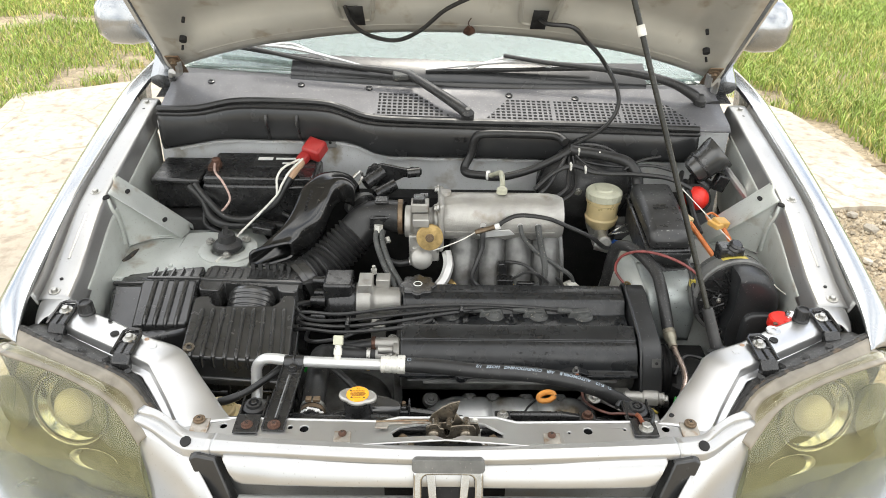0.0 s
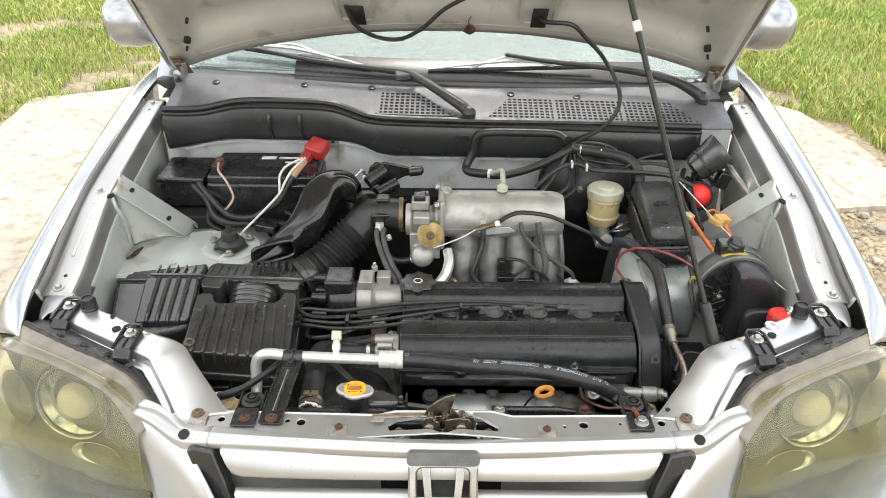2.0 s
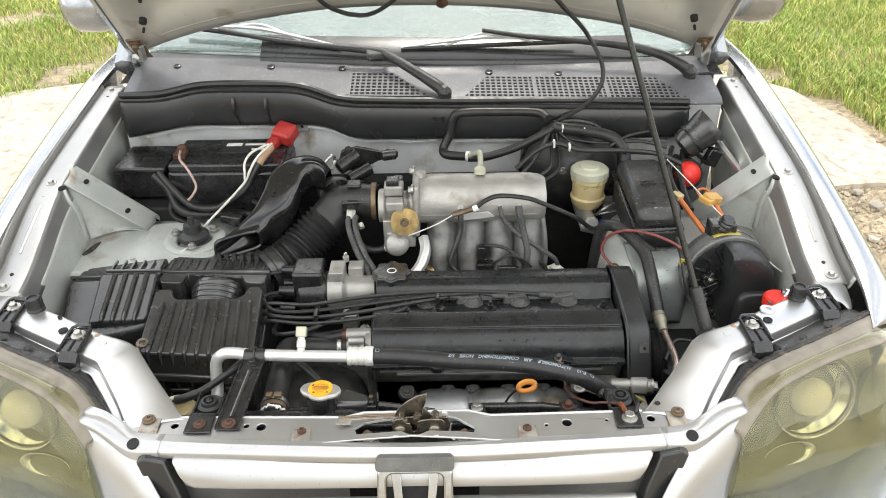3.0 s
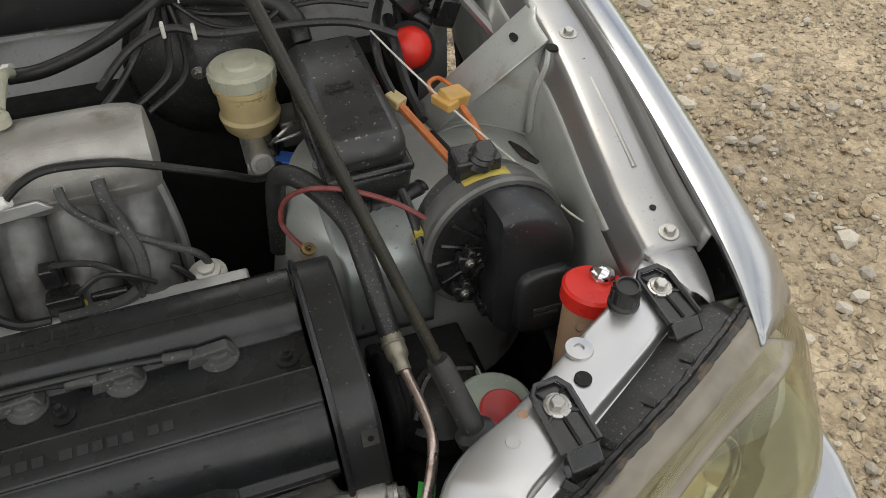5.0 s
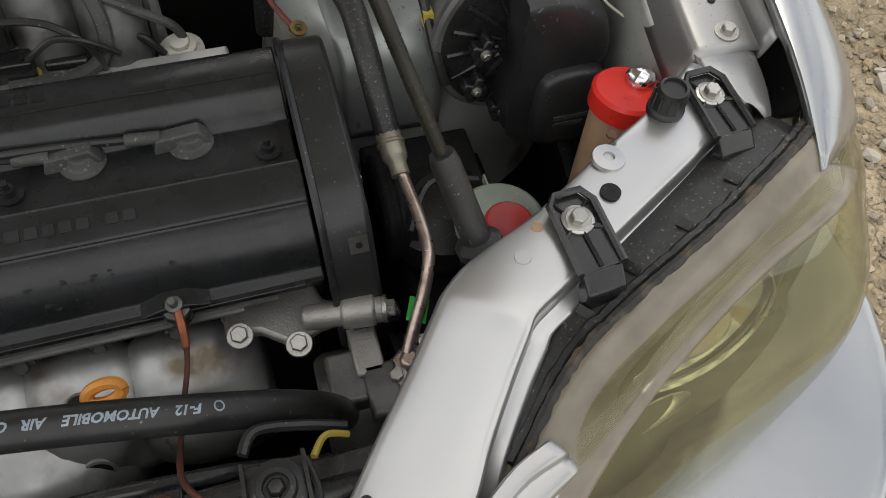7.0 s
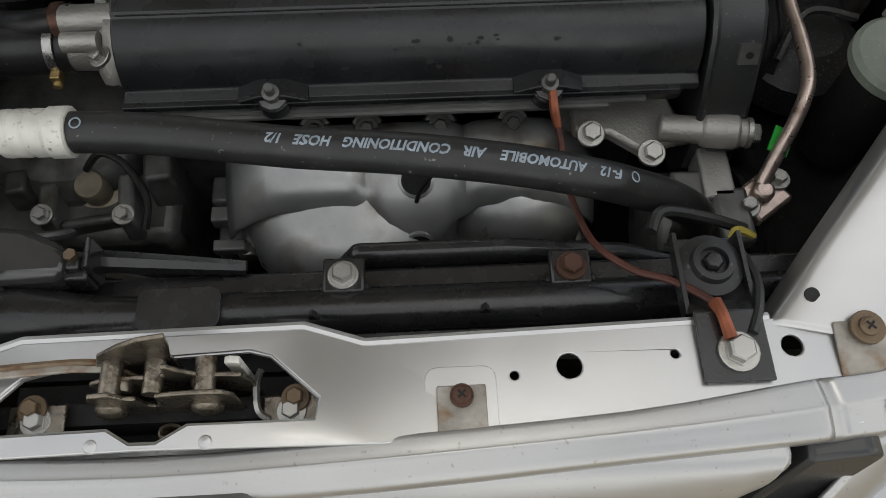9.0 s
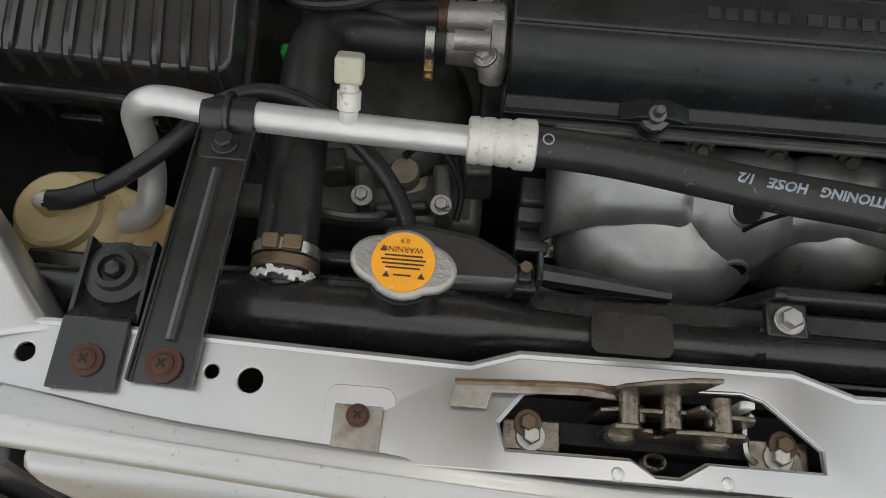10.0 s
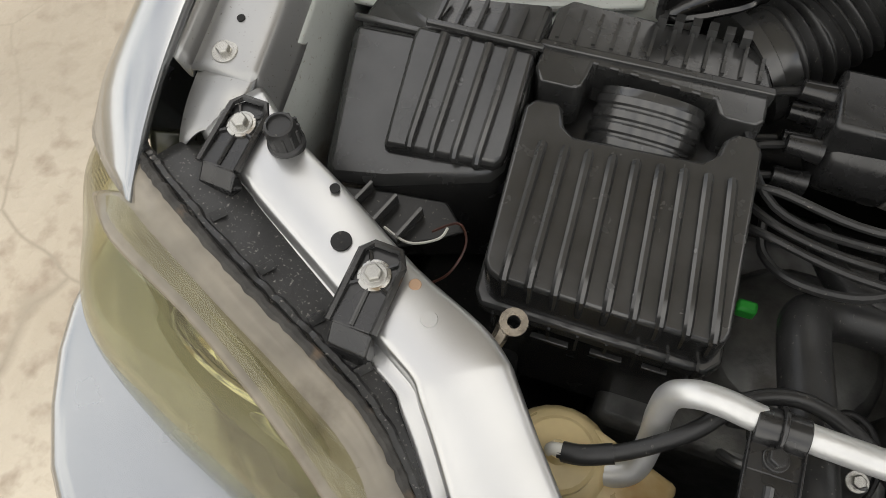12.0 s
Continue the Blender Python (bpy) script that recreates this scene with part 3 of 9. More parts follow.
    corner = [[(0.700, 0.360, 0.929), (0.722, 0.358, 0.931), (0.750, 0.352, 0.929), (0.752, 0.350, 0.90)], [(0.697, 0.345, 0.930), (0.718, 0.335, 0.934), (0.745, 0.322, 0.926), (0.747, 0.320, 0.895)], [(0.700, 0.322, 0.931), (0.716, 0.310, 0.932), (0.736, 0.292, 0.922), (0.738, 0.290, 0.89)], [(0.712, 0.302, 0.929), (0.720, 0.298, 0.929), (0.732, 0.286, 0.915), (0.734, 0.284, 0.88)]]
    part("wing_corner", mesh(skin(flip(corner, s), 3, 3)), rail_silver, car, thick=0.0015)
    # strut tower and its gusset
    part("strut_tower", mesh(lathe((s * 0.535, 0.68, 0.60), (0, 0, 1), [(0.19, 0), (0.168, 0.12), (0.15, 0.215), (0.132, 0.248), (0.02, 0.254)], 40)), apron_paint, car, "grey painted strut tower", angle=60)
    rows = []
    for i in range(17):
        k = i / 16
        R, F = V(0.730, 0.713, 1.022).lerp(V(0.597, 0.770, 0.866), k), V(0.716, 0.634, 1.013).lerp(V(0.603, 0.704, 0.866), k)
        B = V(0.704, 0.652, 0.880).lerp(V(0.601, 0.708, 0.863), k) + V(0, 0.11 * k * (1 - k), 0)
        wave = 0.0075 * max(math.exp(-((k - c) / 0.075) ** 2) for c in (0.22, 0.55, 0.82))
        up = V(0.6, 0, 0.8)
        rows.append([R - V(0, 0, 0.014), R, R.lerp(F, 0.10) + up * 0.002, R.lerp(F, 0.22) + up * (0.003 - wave), R.lerp(F, 0.36) - up * 0.003, R.lerp(F, 0.60) - up * 0.003, R.lerp(F, 0.92), F, F.lerp(B, 0.10) + V(0, 0.004, 0), F.lerp(B, 0.55) + V(0, 0.002, 0), B, B + V(0, -0.010, -0.001)])
    g = part("gusset", mesh(skin(flip(rows, s), 3, 1)), apron_paint, car, "pale grey pressed gusset with scalloped flange", thick=0.002, angle=50)
    for x, y, z in ((0.700, 0.690, 0.9905), (0.636, 0.706, 0.9125)):
        part("gusset_slot", mesh(lathe((s * x, y, z), (s * -0.75, -0.1, 0.66), [(0.0048, -0.003), (0.0048, 0.0022)], 14, True, 1.8)), dark, g)
    part("pressed_bead", mesh(tube([(s * x, y, z) for x, y, z in ((0.716, 0.628, 1.004), (0.711, 0.622, 0.985), (0.703, 0.624, 0.960), (0.702, 0.628, 0.930), (0.703, 0.632, 0.892))], 0.0042, 8, 4)), apron_paint, g)
    part("bead_slot", mesh(lathe((s * 0.7165, 0.622, 1.010), (s * -0.4, -0.4, 0.8), [(0.0042, -0.003), (0.0042, 0.002)], 14, True, 1.8)), dark, g)
    shelf = [(0.712, 0.520), (0.712, 0.655), (0.69, 0.725), (0.60, 0.735), (0.55, 0.745), (0.50, 0.735), (0.45, 0.715), (0.425, 0.67), (0.43, 0.597), (0.49, 0.575), (0.58, 0.548), (0.64, 0.525)]
    sh_plate = part("tower_plate", mesh(plate([(s * x, y) for x, y in shelf], [disc(s * 0.487, 0.662, 0.036, 20)], 0.856, 0.862, None, lambda x, y: 0.16 * max(0, abs(x) - 0.672) + 0.004 * math.exp(-((abs(x) - 0.60) / 0.05) ** 2 - ((y - 0.60) / 0.04) ** 2))), apron_paint, car, "pale grey plate on the strut tower", bevel=0.002)
    part("lap_plate", mesh(plate([(s * x, y) for x, y in ((0.679, 0.715), (0.672, 0.672), (0.664, 0.664), (0.608, 0.648), (0.598, 0.656), (0.598, 0.715))], [], 0.862, 0.8645)), apron_paint, sh_plate, bevel=0.001)
    part("plate_fold", mesh(tube([(s * x, y, z) for x, y, z in ((0.708, 0.526, 0.868), (0.680, 0.534, 0.8635), (0.640, 0.530, 0.862), (0.58, 0.552, 0.862), (0.50, 0.576, 0.862))], 0.0045, 8)), apron_paint, sh_plate)
    part("tower_ring", mesh(lathe((s * 0.487, 0.662, 0.8615), (0, 0, 1), [(0.066, -0.002), (0.064, 0.004), (0.056, 0.0055), (0.040, 0.0055), (0.037, 0.002)], 40, False)), apron_paint, sh_plate, angle=60)
    part("plate_dimple", mesh(lathe((s * 0.594, 0.585, 0.8655), (0, 0, 1), [(0.0055, -0.002), (0.005, 0.002), (0.0035, 0.0012)], 14)), apron_paint, sh_plate)
    part("plate_dimple", mesh(lathe((s * 0.645, 0.690, 0.8645), (0, 0, 1), [(0.005, -0.001), (0.0045, 0.0015), (0.003, 0.001)], 14)), apron_paint, sh_plate)
    part("seam_crack", mesh(tube([(s * x, y, z) for x, y, z in ((0.700, 0.596, 0.868), (0.692, 0.612, 0.869), (0.688, 0.632, 0.868), (0.684, 0.650, 0.867))], [0.003, 0.0055, 0.005, 0.002], 6)), sealant, sh_plate)
    part("strut_mount", mesh(lathe((s * 0.487, 0.662, 0.868), (0, 0, 1), [(0.032, 0), (0.032, 0.010), (0.026, 0.016), (0.020, 0.018), (0.018, 0.034), (0.008, 0.036), (0.006, 0.05)], 22)), black_dusty, car, "black rubber strut mount")
    for a in (40, 160, 280):
        bolt(car, (s * 0.487 + 0.046 * math.cos(radians(a)), 0.662 + 0.046 * math.sin(radians(a)), 0.873), r=0.0065, material=zinc)
    # leg coloured near-black for the shade deep in the bay
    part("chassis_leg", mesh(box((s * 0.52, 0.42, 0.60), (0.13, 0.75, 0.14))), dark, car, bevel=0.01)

# bulkhead, insulation, cowl
part("bulkhead", mesh(prism([(-0.72, 0.45), (0.72, 0.45), (0.72, 1.03), (-0.72, 1.045)], "y", 0.985, 0.995)), bulkhead_paint, car, "grey painted bulkhead", bevel=0.002)
part("bulkhead_seam", mesh(tube([(-0.60, 0.980, 1.018), (-0.42, 0.978, 1.027), (-0.26, 0.978, 1.022), (-0.22, 0.980, 0.99), (-0.12, 0.980, 0.985), (0.05, 0.98, 0.984)], 0.004, 8), tube([(0.02, 0.981, 0.968), (0.2, 0.981, 0.966), (0.5, 0.981, 0.962)], 0.003, 8)), bulkhead_paint, car)
# near-black box; the shade low on the bulkhead is in its colour
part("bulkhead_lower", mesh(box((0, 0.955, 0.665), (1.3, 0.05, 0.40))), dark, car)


def low_edge(x):
    bump = 1 / (1 + math.exp(-(-0.20 - x) * 55))
    return 0.964 - 0.010 * x + 0.038 * bump - 0.030 * max(0, -x - 0.55) / 0.15


def high_edge(x):
    bump = 1 / (1 + math.exp(-(-0.235 - x) * 45)) * (1 - 0.75 / (1 + math.exp((x + 0.56) * 40)))
    return 1.062 - 0.022 * x + 0.036 * bump


xs = [-0.70 + 0.035 * i for i in range(39)]
rows = [[(x, 0.978, low_edge(x) - 0.004), (x, 0.962, low_edge(x)), (x, 0.945, low_edge(x) + 0.012), (x, 0.938, 0.5 * (low_edge(x) + high_edge(x))), (x, 0.944, high_edge(x) - 0.012), (x, 0.962, high_edge(x))] for x in xs]
insul = part("cowl_insulator", mesh(skin(rows, 3, 2)), insulator_black, car, "black moulded plastic insulator panel", thick=0.003)
part("panel_lip", mesh(tube([(x, 0.966, low_edge(x) - 0.007 + 0.0015 * math.sin(x * 60)) for x in xs[1:-1]], 0.0038, 6, 2)), bulkhead_paint, car, "ragged pale seam under the insulator")
part("cowl_seal", mesh(tube([(x, 0.953 - 0.004 * math.cos(9 * x), high_edge(x) + 0.003) for x in xs], 0.008, 8, 2), tube([(x, 0.940, high_edge(x) - 0.008) for x in xs], 0.0045, 6, 2)), rubber, car, "black rubber hood seal")
for x in (-0.435, -0.36, 0.33):
    part("moulded_rib", mesh(tube([(x, 0.935, high_edge(x) - 0.025), (x, 0.930, 0.5 * (low_edge(x) + high_edge(x))), (x + 0.003, 0.942, low_edge(x) + 0.010)], 0.004, 6)), black, insul)


def cowl_z(x, y):
    return 1.066 - 0.022 * x + (y - 0.95) * 0.24


rows = [[(x, 0.952, high_edge(x) - 0.004), (x, 0.965, cowl_z(x, 0.965)), (x, 1.02, cowl_z(x, 1.02)), (x, 1.085, cowl_z(x, 1.085)), (x, 1.105 + 0.10 * x * x, cowl_z(x, 1.10) + 0.012)] for x in [-0.70 + 0.0705 * i for i in range(21)]]
cowl = part("cowl_panel", mesh(skin(rows, 2, 2)), cowl_grey, car, "grey plastic cowl panel, dusty", thick=0.003)


def grating(name, x0, x1, lean0, lean1, y0, y1):
    """A lattice with real bars over a near-black sheet painted as the shaded well."""
    bm = bmesh.new()
    rows_n, pitch = 7, 0.0132
    for k in range(rows_n + 1):
        y = y0 + (y1 - y0) * k / rows_n
        f = k / rows_n
        a, b = x0 + lean0 * f, x1 + lean1 * f
        tilt = math.degrees(math.atan(0.022))
        box((0.5 * (a + b), y, cowl_z(0.5 * (a + b), y) + 0.0036), (b - a, 0.0046, 0.0016), (13.5, tilt, 0))(bm)
    for i in range(int((x1 - x0 + abs(lean0) + abs(lean1)) / pitch) + 2):
        x = min(x0, x0 + lean0) + pitch * i
        fa, fb = 0.0, 1.0
        for edge, lean, side in ((x0, lean0, 1), (x1, lean1, -1)):
            if (x - edge) * side < 0 and lean * side < 0:
                fa = max(fa, (x - edge) / lean)
            if (x - edge - lean) * side < 0 and lean * side > 0:
                fb = min(fb, (x - edge) / lean)
        if fb - fa < 0.08 or fa > 1 or fb < 0:
            continue
        fa, fb = max(0, fa), min(1, fb)
        yc = y0 + (y1 - y0) * 0.5 * (fa + fb)
        box((x, yc, cowl_z(x, yc) + 0.0038), (0.0044 if i % 13 else 0.0100, (y1 - y0) * (fb - fa), 0.0016), (13.5, 0, 0))(bm)
    part(name, bm, cowl_grey, cowl, "grey plastic air intake lattice")
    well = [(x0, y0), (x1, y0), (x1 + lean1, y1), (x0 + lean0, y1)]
    # sheet laid just over the cowl, its colour standing for the well's shade
    part("well_shade", mesh(plate(well, [], 0, 0.0008, None, lambda x, y: cowl_z(x, y) + 0.0016)), dark, cowl)


grating("intake_lattice", -0.172, 0.020, 0.0, -0.088, 0.962, 1.058)
grating("intake_lattice", 0.100, 0.630, 0.058, -0.060, 0.958, 1.046)
for x, y in ((-0.70, 1.09), (-0.60, 1.085), (-0.37, 1.083), (-0.195, 1.078), (-0.010, 1.072), (0.165, 1.066), (0.335, 1.062), (0.66, 1.05)):
    part("push_clip", mesh(lathe((x, y, cowl_z(x, y) + 0.001), (0, -0.24, 1), [(0.0095, 0), (0.009, 0.004), (0.005, 0.005), (0.004, 0.003)], 14)), black, cowl)


# windscreen, wipers, mirrors
rows = [[(x, 1.105 + 0.10 * x * x + d, 1.118 - 0.02 * x + 0.62 * d) for d in (0.0, 0.06, 0.25, 0.5, 0.80)] for x in [-0.72 + 0.144 * i for i in range(11)]]
screen = part("windscreen", mesh(skin(rows, 2, 2)), wind_glass, car, "tinted windscreen reflecting cloudy sky", thick=0.004)
screen.visible_shadow = False
part("frit_band", mesh(skin([[(x, 1.107 + 0.10 * x * x + d, 1.1135 - 0.02 * x + 0.62 * d) for d in (-0.012, 0.012, 0.035)] for x in [-0.72 + 0.144 * i for i in range(11)]], 2, 2)), black, screen)
part("dashboard", mesh(skin([[(x, y, 1.06 + dz) for y, dz in ((1.06, 0.02), (1.30, 0.05), (1.55, 0.06), (1.75, 0.0), (1.78, -0.2))] for x in (-0.74, 0, 0.74)], 2, 2)), black, car)
part("screen_foot_strip", mesh(skin([[(x, 1.104 + 0.10 * x * x + d, 1.1185 - 0.02 * x + 0.62 * d + h) for d, h in ((-0.014, -0.004), (-0.008, 0.007), (0.030, 0.007), (0.058, 0.001))] for x in [-0.40 + 0.093 * i for i in range(11)]], 2, 2)), insulator_black, screen, "black strip along the foot of the screen")
for wi, pts in enumerate(([(0.056, 0.960, 1.076), (0.040, 0.968, 1.092), (-0.015, 1.010, 1.116), (-0.070, 1.060, 1.134), (-0.108, 1.088, 1.142), (-0.22, 1.100, 1.152), (-0.36, 1.115, 1.166), (-0.50, 1.135, 1.188)], [(0.655, 1.055, 1.086), (0.635, 1.060, 1.104), (0.590, 1.072, 1.126), (0.530, 1.090, 1.140), (0.46, 1.100, 1.150), (0.36, 1.108, 1.158), (0.25, 1.112, 1.168), (0.15, 1.118, 1.182)])):
    wiper = part("wiper", mesh(tube(pts, [0.013, 0.014, 0.012, 0.011, 0.010, 0.0075, 0.006, 0.005], 8)), black_dusty, car, "black wiper arm with a worn blade", angle=50)
    p0, p1 = ((-0.20, 1.120, 1.146), (-0.60, 1.180, 1.190)) if wi == 0 else ((0.385, 1.128, 1.152), (-0.05, 1.118, 1.142))
    d = V(p1) - V(p0)
    q = [V(p0) + d * f for f in (0, 0.25, 0.5, 0.75, 1.0)]
    part("blade_holder", mesh(tube([q[0], q[1] + V(0, 0, 0.010), q[2] + V(0, -0.004, 0.018), q[3] + V(0, 0, 0.010), q[4]], [0.003, 0.0045, 0.0055, 0.0045, 0.003], 6), tube([q[1], q[2] + V(0, 0, 0.028), q[3]], 0.004, 6)), alu_soft, wiper)
    part("blade", mesh(tube([v - V(0, 0, 0.004) for v in q], 0.0062, 6)), rubber, wiper)
    part("pivot_cap", mesh(lathe(pts[0], (0, -0.3, 1), [(0.016, -0.005), (0.016, 0.010), (0.010, 0.016), (0.006, 0.022)], 16)), black_dusty, wiper)
part("arm_clip", mesh(box((-0.106, 1.083, 1.138), (0.055, 0.028, 0.016), (18, 0, 12))), rubber_grey, car, bevel=0.004)
for s in (-1, 1):
    part("side_mirror", mesh(lathe((s * 0.845, 1.52, 1.172), (s, -0.1, 0.0), [(0.040, 0.0), (0.068, 0.03), (0.080, 0.10), (0.076, 0.16), (0.052, 0.19), (0.01, 0.20)], 20)), silver_body, car, "silver door mirror housing", angle=60)
    part("windscreen_pillar", mesh(tube([(s * 0.735, 1.12, 1.10), (s * 0.72, 1.45, 1.36), (s * 0.69, 1.95, 1.66)], 0.035, 8)), silver_body, car)

# cabin and rear closing the car
shell = []
for y, w, lo, hi, top in ((1.50, 0.875, 0.30, 1.07, 1.07), (1.95, 0.875, 0.30, 1.09, 1.66), (2.6, 0.875, 0.30, 1.10, 1.68), (3.4, 0.87, 0.30, 1.10, 1.66), (3.95, 0.84, 0.34, 1.08, 1.60), (4.05, 0.80, 0.40, 1.0, 1.2)):
    shell.append([(-w + 0.03, y, lo), (-w, y, 0.6), (-w + 0.01, y, hi), (-w + 0.13, y, top - 0.03), (0, y, top), (w - 0.13, y, top - 0.03), (w - 0.01, y, hi), (w, y, 0.6), (w - 0.03, y, lo)])
part("cabin_shell", mesh(skin(shell, 2, 3)), silver_body, car, thick=0.01)
part("underbody", mesh(box((0, 2.05, 0.34), (1.5, 3.9, 0.10))), dark, car)
for sx in (-1, 1):
    for y in (0.62, 3.25):
        wheel = part("wheel", mesh(lathe((sx * 0.68, y, 0.335), (sx, 0, 0), [(0.2, 0.0), (0.33, 0.01), (0.335, 0.04), (0.335, 0.15), (0.32, 0.18), (0.21, 0.185)], 32)), rubber, car)
        part("rim", mesh(lathe((sx * 0.70, y, 0.335), (sx, 0, 0), [(0.2, 0.0), (0.2, 0.15), (0.17, 0.14), (0.05, 0.155)], 24)), alu_soft, wheel)

# bumper
rows = []
for x, y in ((-0.90, 0.42), (-0.905, 0.28), (-0.88, 0.14), (-0.78, 0.0), (-0.60, -0.07), (-0.35, -0.10), (0, -0.11), (0.35, -0.10), (0.60, -0.07), (0.78, 0.0), (0.88, 0.14), (0.905, 0.28), (0.90, 0.42)):
    top = 0.715 if abs(x) > 0.5 else 0.70
    n = V(x, y - 0.5, 0).normalized() * 0.03
    k = -1.6 * n
    j = (-6.5 if abs(x) > 0.4 else -3.0) * n
    rows.append([(x + j.x, y + j.y, top - 0.004), (x + k.x, y + k.y, top + 0.004), (x + 0.2 * k.x, y + 0.2 * k.y, top), (x, y, top - 0.03), (x + n.x * 0.8, y + n.y * 0.8, top - 0.10), (x + n.x, y + n.y, 0.52), (x, y, 0.36), (x - n.x, y - n.y, 0.28)])
part("front_bumper", mesh(skin(rows, 3, 3)), silver_body, car, "glossy silver front bumper", thick=0.003)

# hood, held open
TILT_HOOD = 44.0
ch, sh = math.cos(radians(TILT_HOOD)), math.sin(radians(TILT_HOOD))


def on_hood(u, v, h=0.0):
    """u across, v up along the hood from its hinge line, h off its underside towards the engine."""
    return (u, 1.10 - v * ch - h * sh, 1.135 - 0.010 * u + v * sh - h * ch)


def rear_line(u):
    return 0.215 * max(0.0, 1 - (abs(u) / 0.70) ** 2.2)


def pocket(u, v):
    band = min(1, max(0, (v - rear_line(u) - 0.085) / 0.03)) * min(1, max(0, (0.64 - abs(u) - 0.03 * v) / 0.03)) * min(1, max(0, (0.98 - v) / 0.03))
    rib = 1 - max(0, 1 - abs(abs(u) - 0.16 - 0.20 * v) / 0.035) * 0.9
    dish = 0.006 * math.exp(-((abs(u) - 0.30) / 0.10) ** 2 - ((v - 0.13) / 0.05) ** 2)
    return -0.032 * band * max(0, rib) + dish


grid = []
for i in range(61):
    u0 = -1 + 2 * i / 60
    col = []
    for j in range(37):
        f = j / 36
        u = u0 * (0.705 - 0.05 * f - 0.02 * f * f)
        r = rear_line(u)
        v = r + (1.05 - 0.10 * u0 * u0 - r) * f
        col.append(on_hood(u, v, pocket(u, v) + 0.012 * math.sin(math.pi * min(1, f * 12)) * 0.4))
    grid.append(col)
hood = part("hood", mesh(skin(grid, 1, 1)), hood_paint, car, "pale silver underside of the open hood", thick=0.002, angle=60)
bead = [0.60 * (-1 + i / 15) for i in range(31)]
part("pressed_bead", mesh(tube([on_hood(u, rear_line(u) + 0.040, 0.0015) for u in bead], 0.005, 8, 2)), hood_paint, hood)
for k in (-1, 1):
    part("pressed_pocket", mesh(tube([on_hood(k * 0.203 + a, v, 0.0) for a, v in ((-0.045, 0.37), (-0.038, 0.285), (-0.028, 0.262), (0.028, 0.262), (0.038, 0.285), (0.045, 0.37))], 0.006, 8, 3)), hood_paint, hood)
outer = [[on_hood(u0 * 0.722, rear_line(u0 * 0.705) * f0 - 0.012 + (1.07 - 0.10 * u0 * u0) * f, -0.028 - 0.03 * (1 - u0 * u0)) for f, f0 in ((0, 1), (0.33, 0.66), (0.66, 0.33), (1, 0))] for u0 in (-1, -0.7, -0.35, 0, 0.35, 0.7, 1)]
part("outer_skin", mesh(skin(outer, 3, 3)), silver_body, hood, thick=0.002)
for s in (-1, 1):
    part("hemmed_edge", mesh(tube([on_hood(s * (0.712 - 0.05 * f - 0.02 * f * f), rear_line(0.7) + 1.0 * f, -0.012) for f in (0, 0.25, 0.5, 0.75, 0.95)], 0.014, 8)), silver_body, hood)
for u in (-0.200, 0.206):
    part("access_window", mesh(skin([[on_hood(u + a, v, 0.006) for v in (0.248, 0.322)] for a in (-0.017, 0.017)], 1, 1)), dark, hood, thick=0.003)
for s in (-1, 1):
    for u, v, r in ((0.62, 0.165, 0.0085), (0.592, 0.252, 0.0040), (0.634, 0.124, 0.003)):
        part("drain_hole", mesh(lathe(on_hood(s * u, v, 0.0125), (0, -sh, -ch), [(r, -0.012), (r, 0.0)], 14)), dark, hood)
    hinge = part("hood_hinge", mesh(tube([(s * 0.715, 1.12, 1.03), (s * 0.712, 1.125, 1.08), (s * 0.700, 1.09, 1.135), on_hood(s * 0.675, 0.02, 0.02), on_hood(s * 0.66, 0.08, 0.018)], 0.010, 6)), silver_dull, car, "grey hood hinge")
    part("hinge_plate", mesh(box(on_hood(s * 0.668, 0.06, 0.018), (0.035, 0.085, 0.004), (-TILT_HOOD, 0, 0))), brown_metal, hinge, bevel=0.004)
    bolt(hinge, on_hood(s * 0.668, 0.08, 0.021), (0, -sh, -ch), 0.008, brown_metal)

# rod that props the hood
PROP0, PROP_D = V(0.473, 0.236, 0.925), V(-0.276, 0.3805, 0.8826)
rod = part("prop_rod", mesh(tube([PROP0 + PROP_D * f for f in (0.04, 0.3, 0.6, 0.85)], 0.0050, 10)), rod_grey, car, "dark olive hood prop rod")
part("prop_grommet", mesh(lathe(PROP0 - PROP_D * 0.01, PROP_D, [(0.017, 0), (0.017, 0.006), (0.0105, 0.010), (0.0100, 0.075), (0.0085, 0.082)], 16)), rubber, rod, "black rubber rod socket")
part("tape_band", mesh(cyl(PROP0 + PROP_D * 0.548, PROP0 + PROP_D * 0.566, 0.0072)), white_wire, rod)
# washer hose hanging from the hood
part("washer_hose", mesh(tube([on_hood(0.206, 0.285, 0.002), on_hood(0.222, 0.31, 0.03), on_hood(0.272, 0.325, 0.045), on_hood(0.312, 0.275, 0.05), (0.375, 0.975, 1.215), (0.415, 0.958, 1.150), (0.418, 0.945, 1.100), (0.385, 0.935, 1.055), (0.330, 0.925, 1.025), (0.288, 0.918, 1.000)], 0.0050, 8)), rubber, car)
part("washer_hose", mesh(tube([on_hood(-0.222, 0.320, 0.004), on_hood(-0.205, 0.278, 0.025), on_hood(-0.165, 0.238, 0.03), on_hood(-0.11, 0.226, 0.03), on_hood(-0.055, 0.275, 0.03), on_hood(0.0, 0.345, 0.02), on_hood(0.08, 0.40, 0.01)], 0.0048, 8)), rubber, car)
leaf = thing("dry_leaf", "small dry brown leaf clinging to the hood", "leaf", on_hood(0.052, 0.252, 0.012))
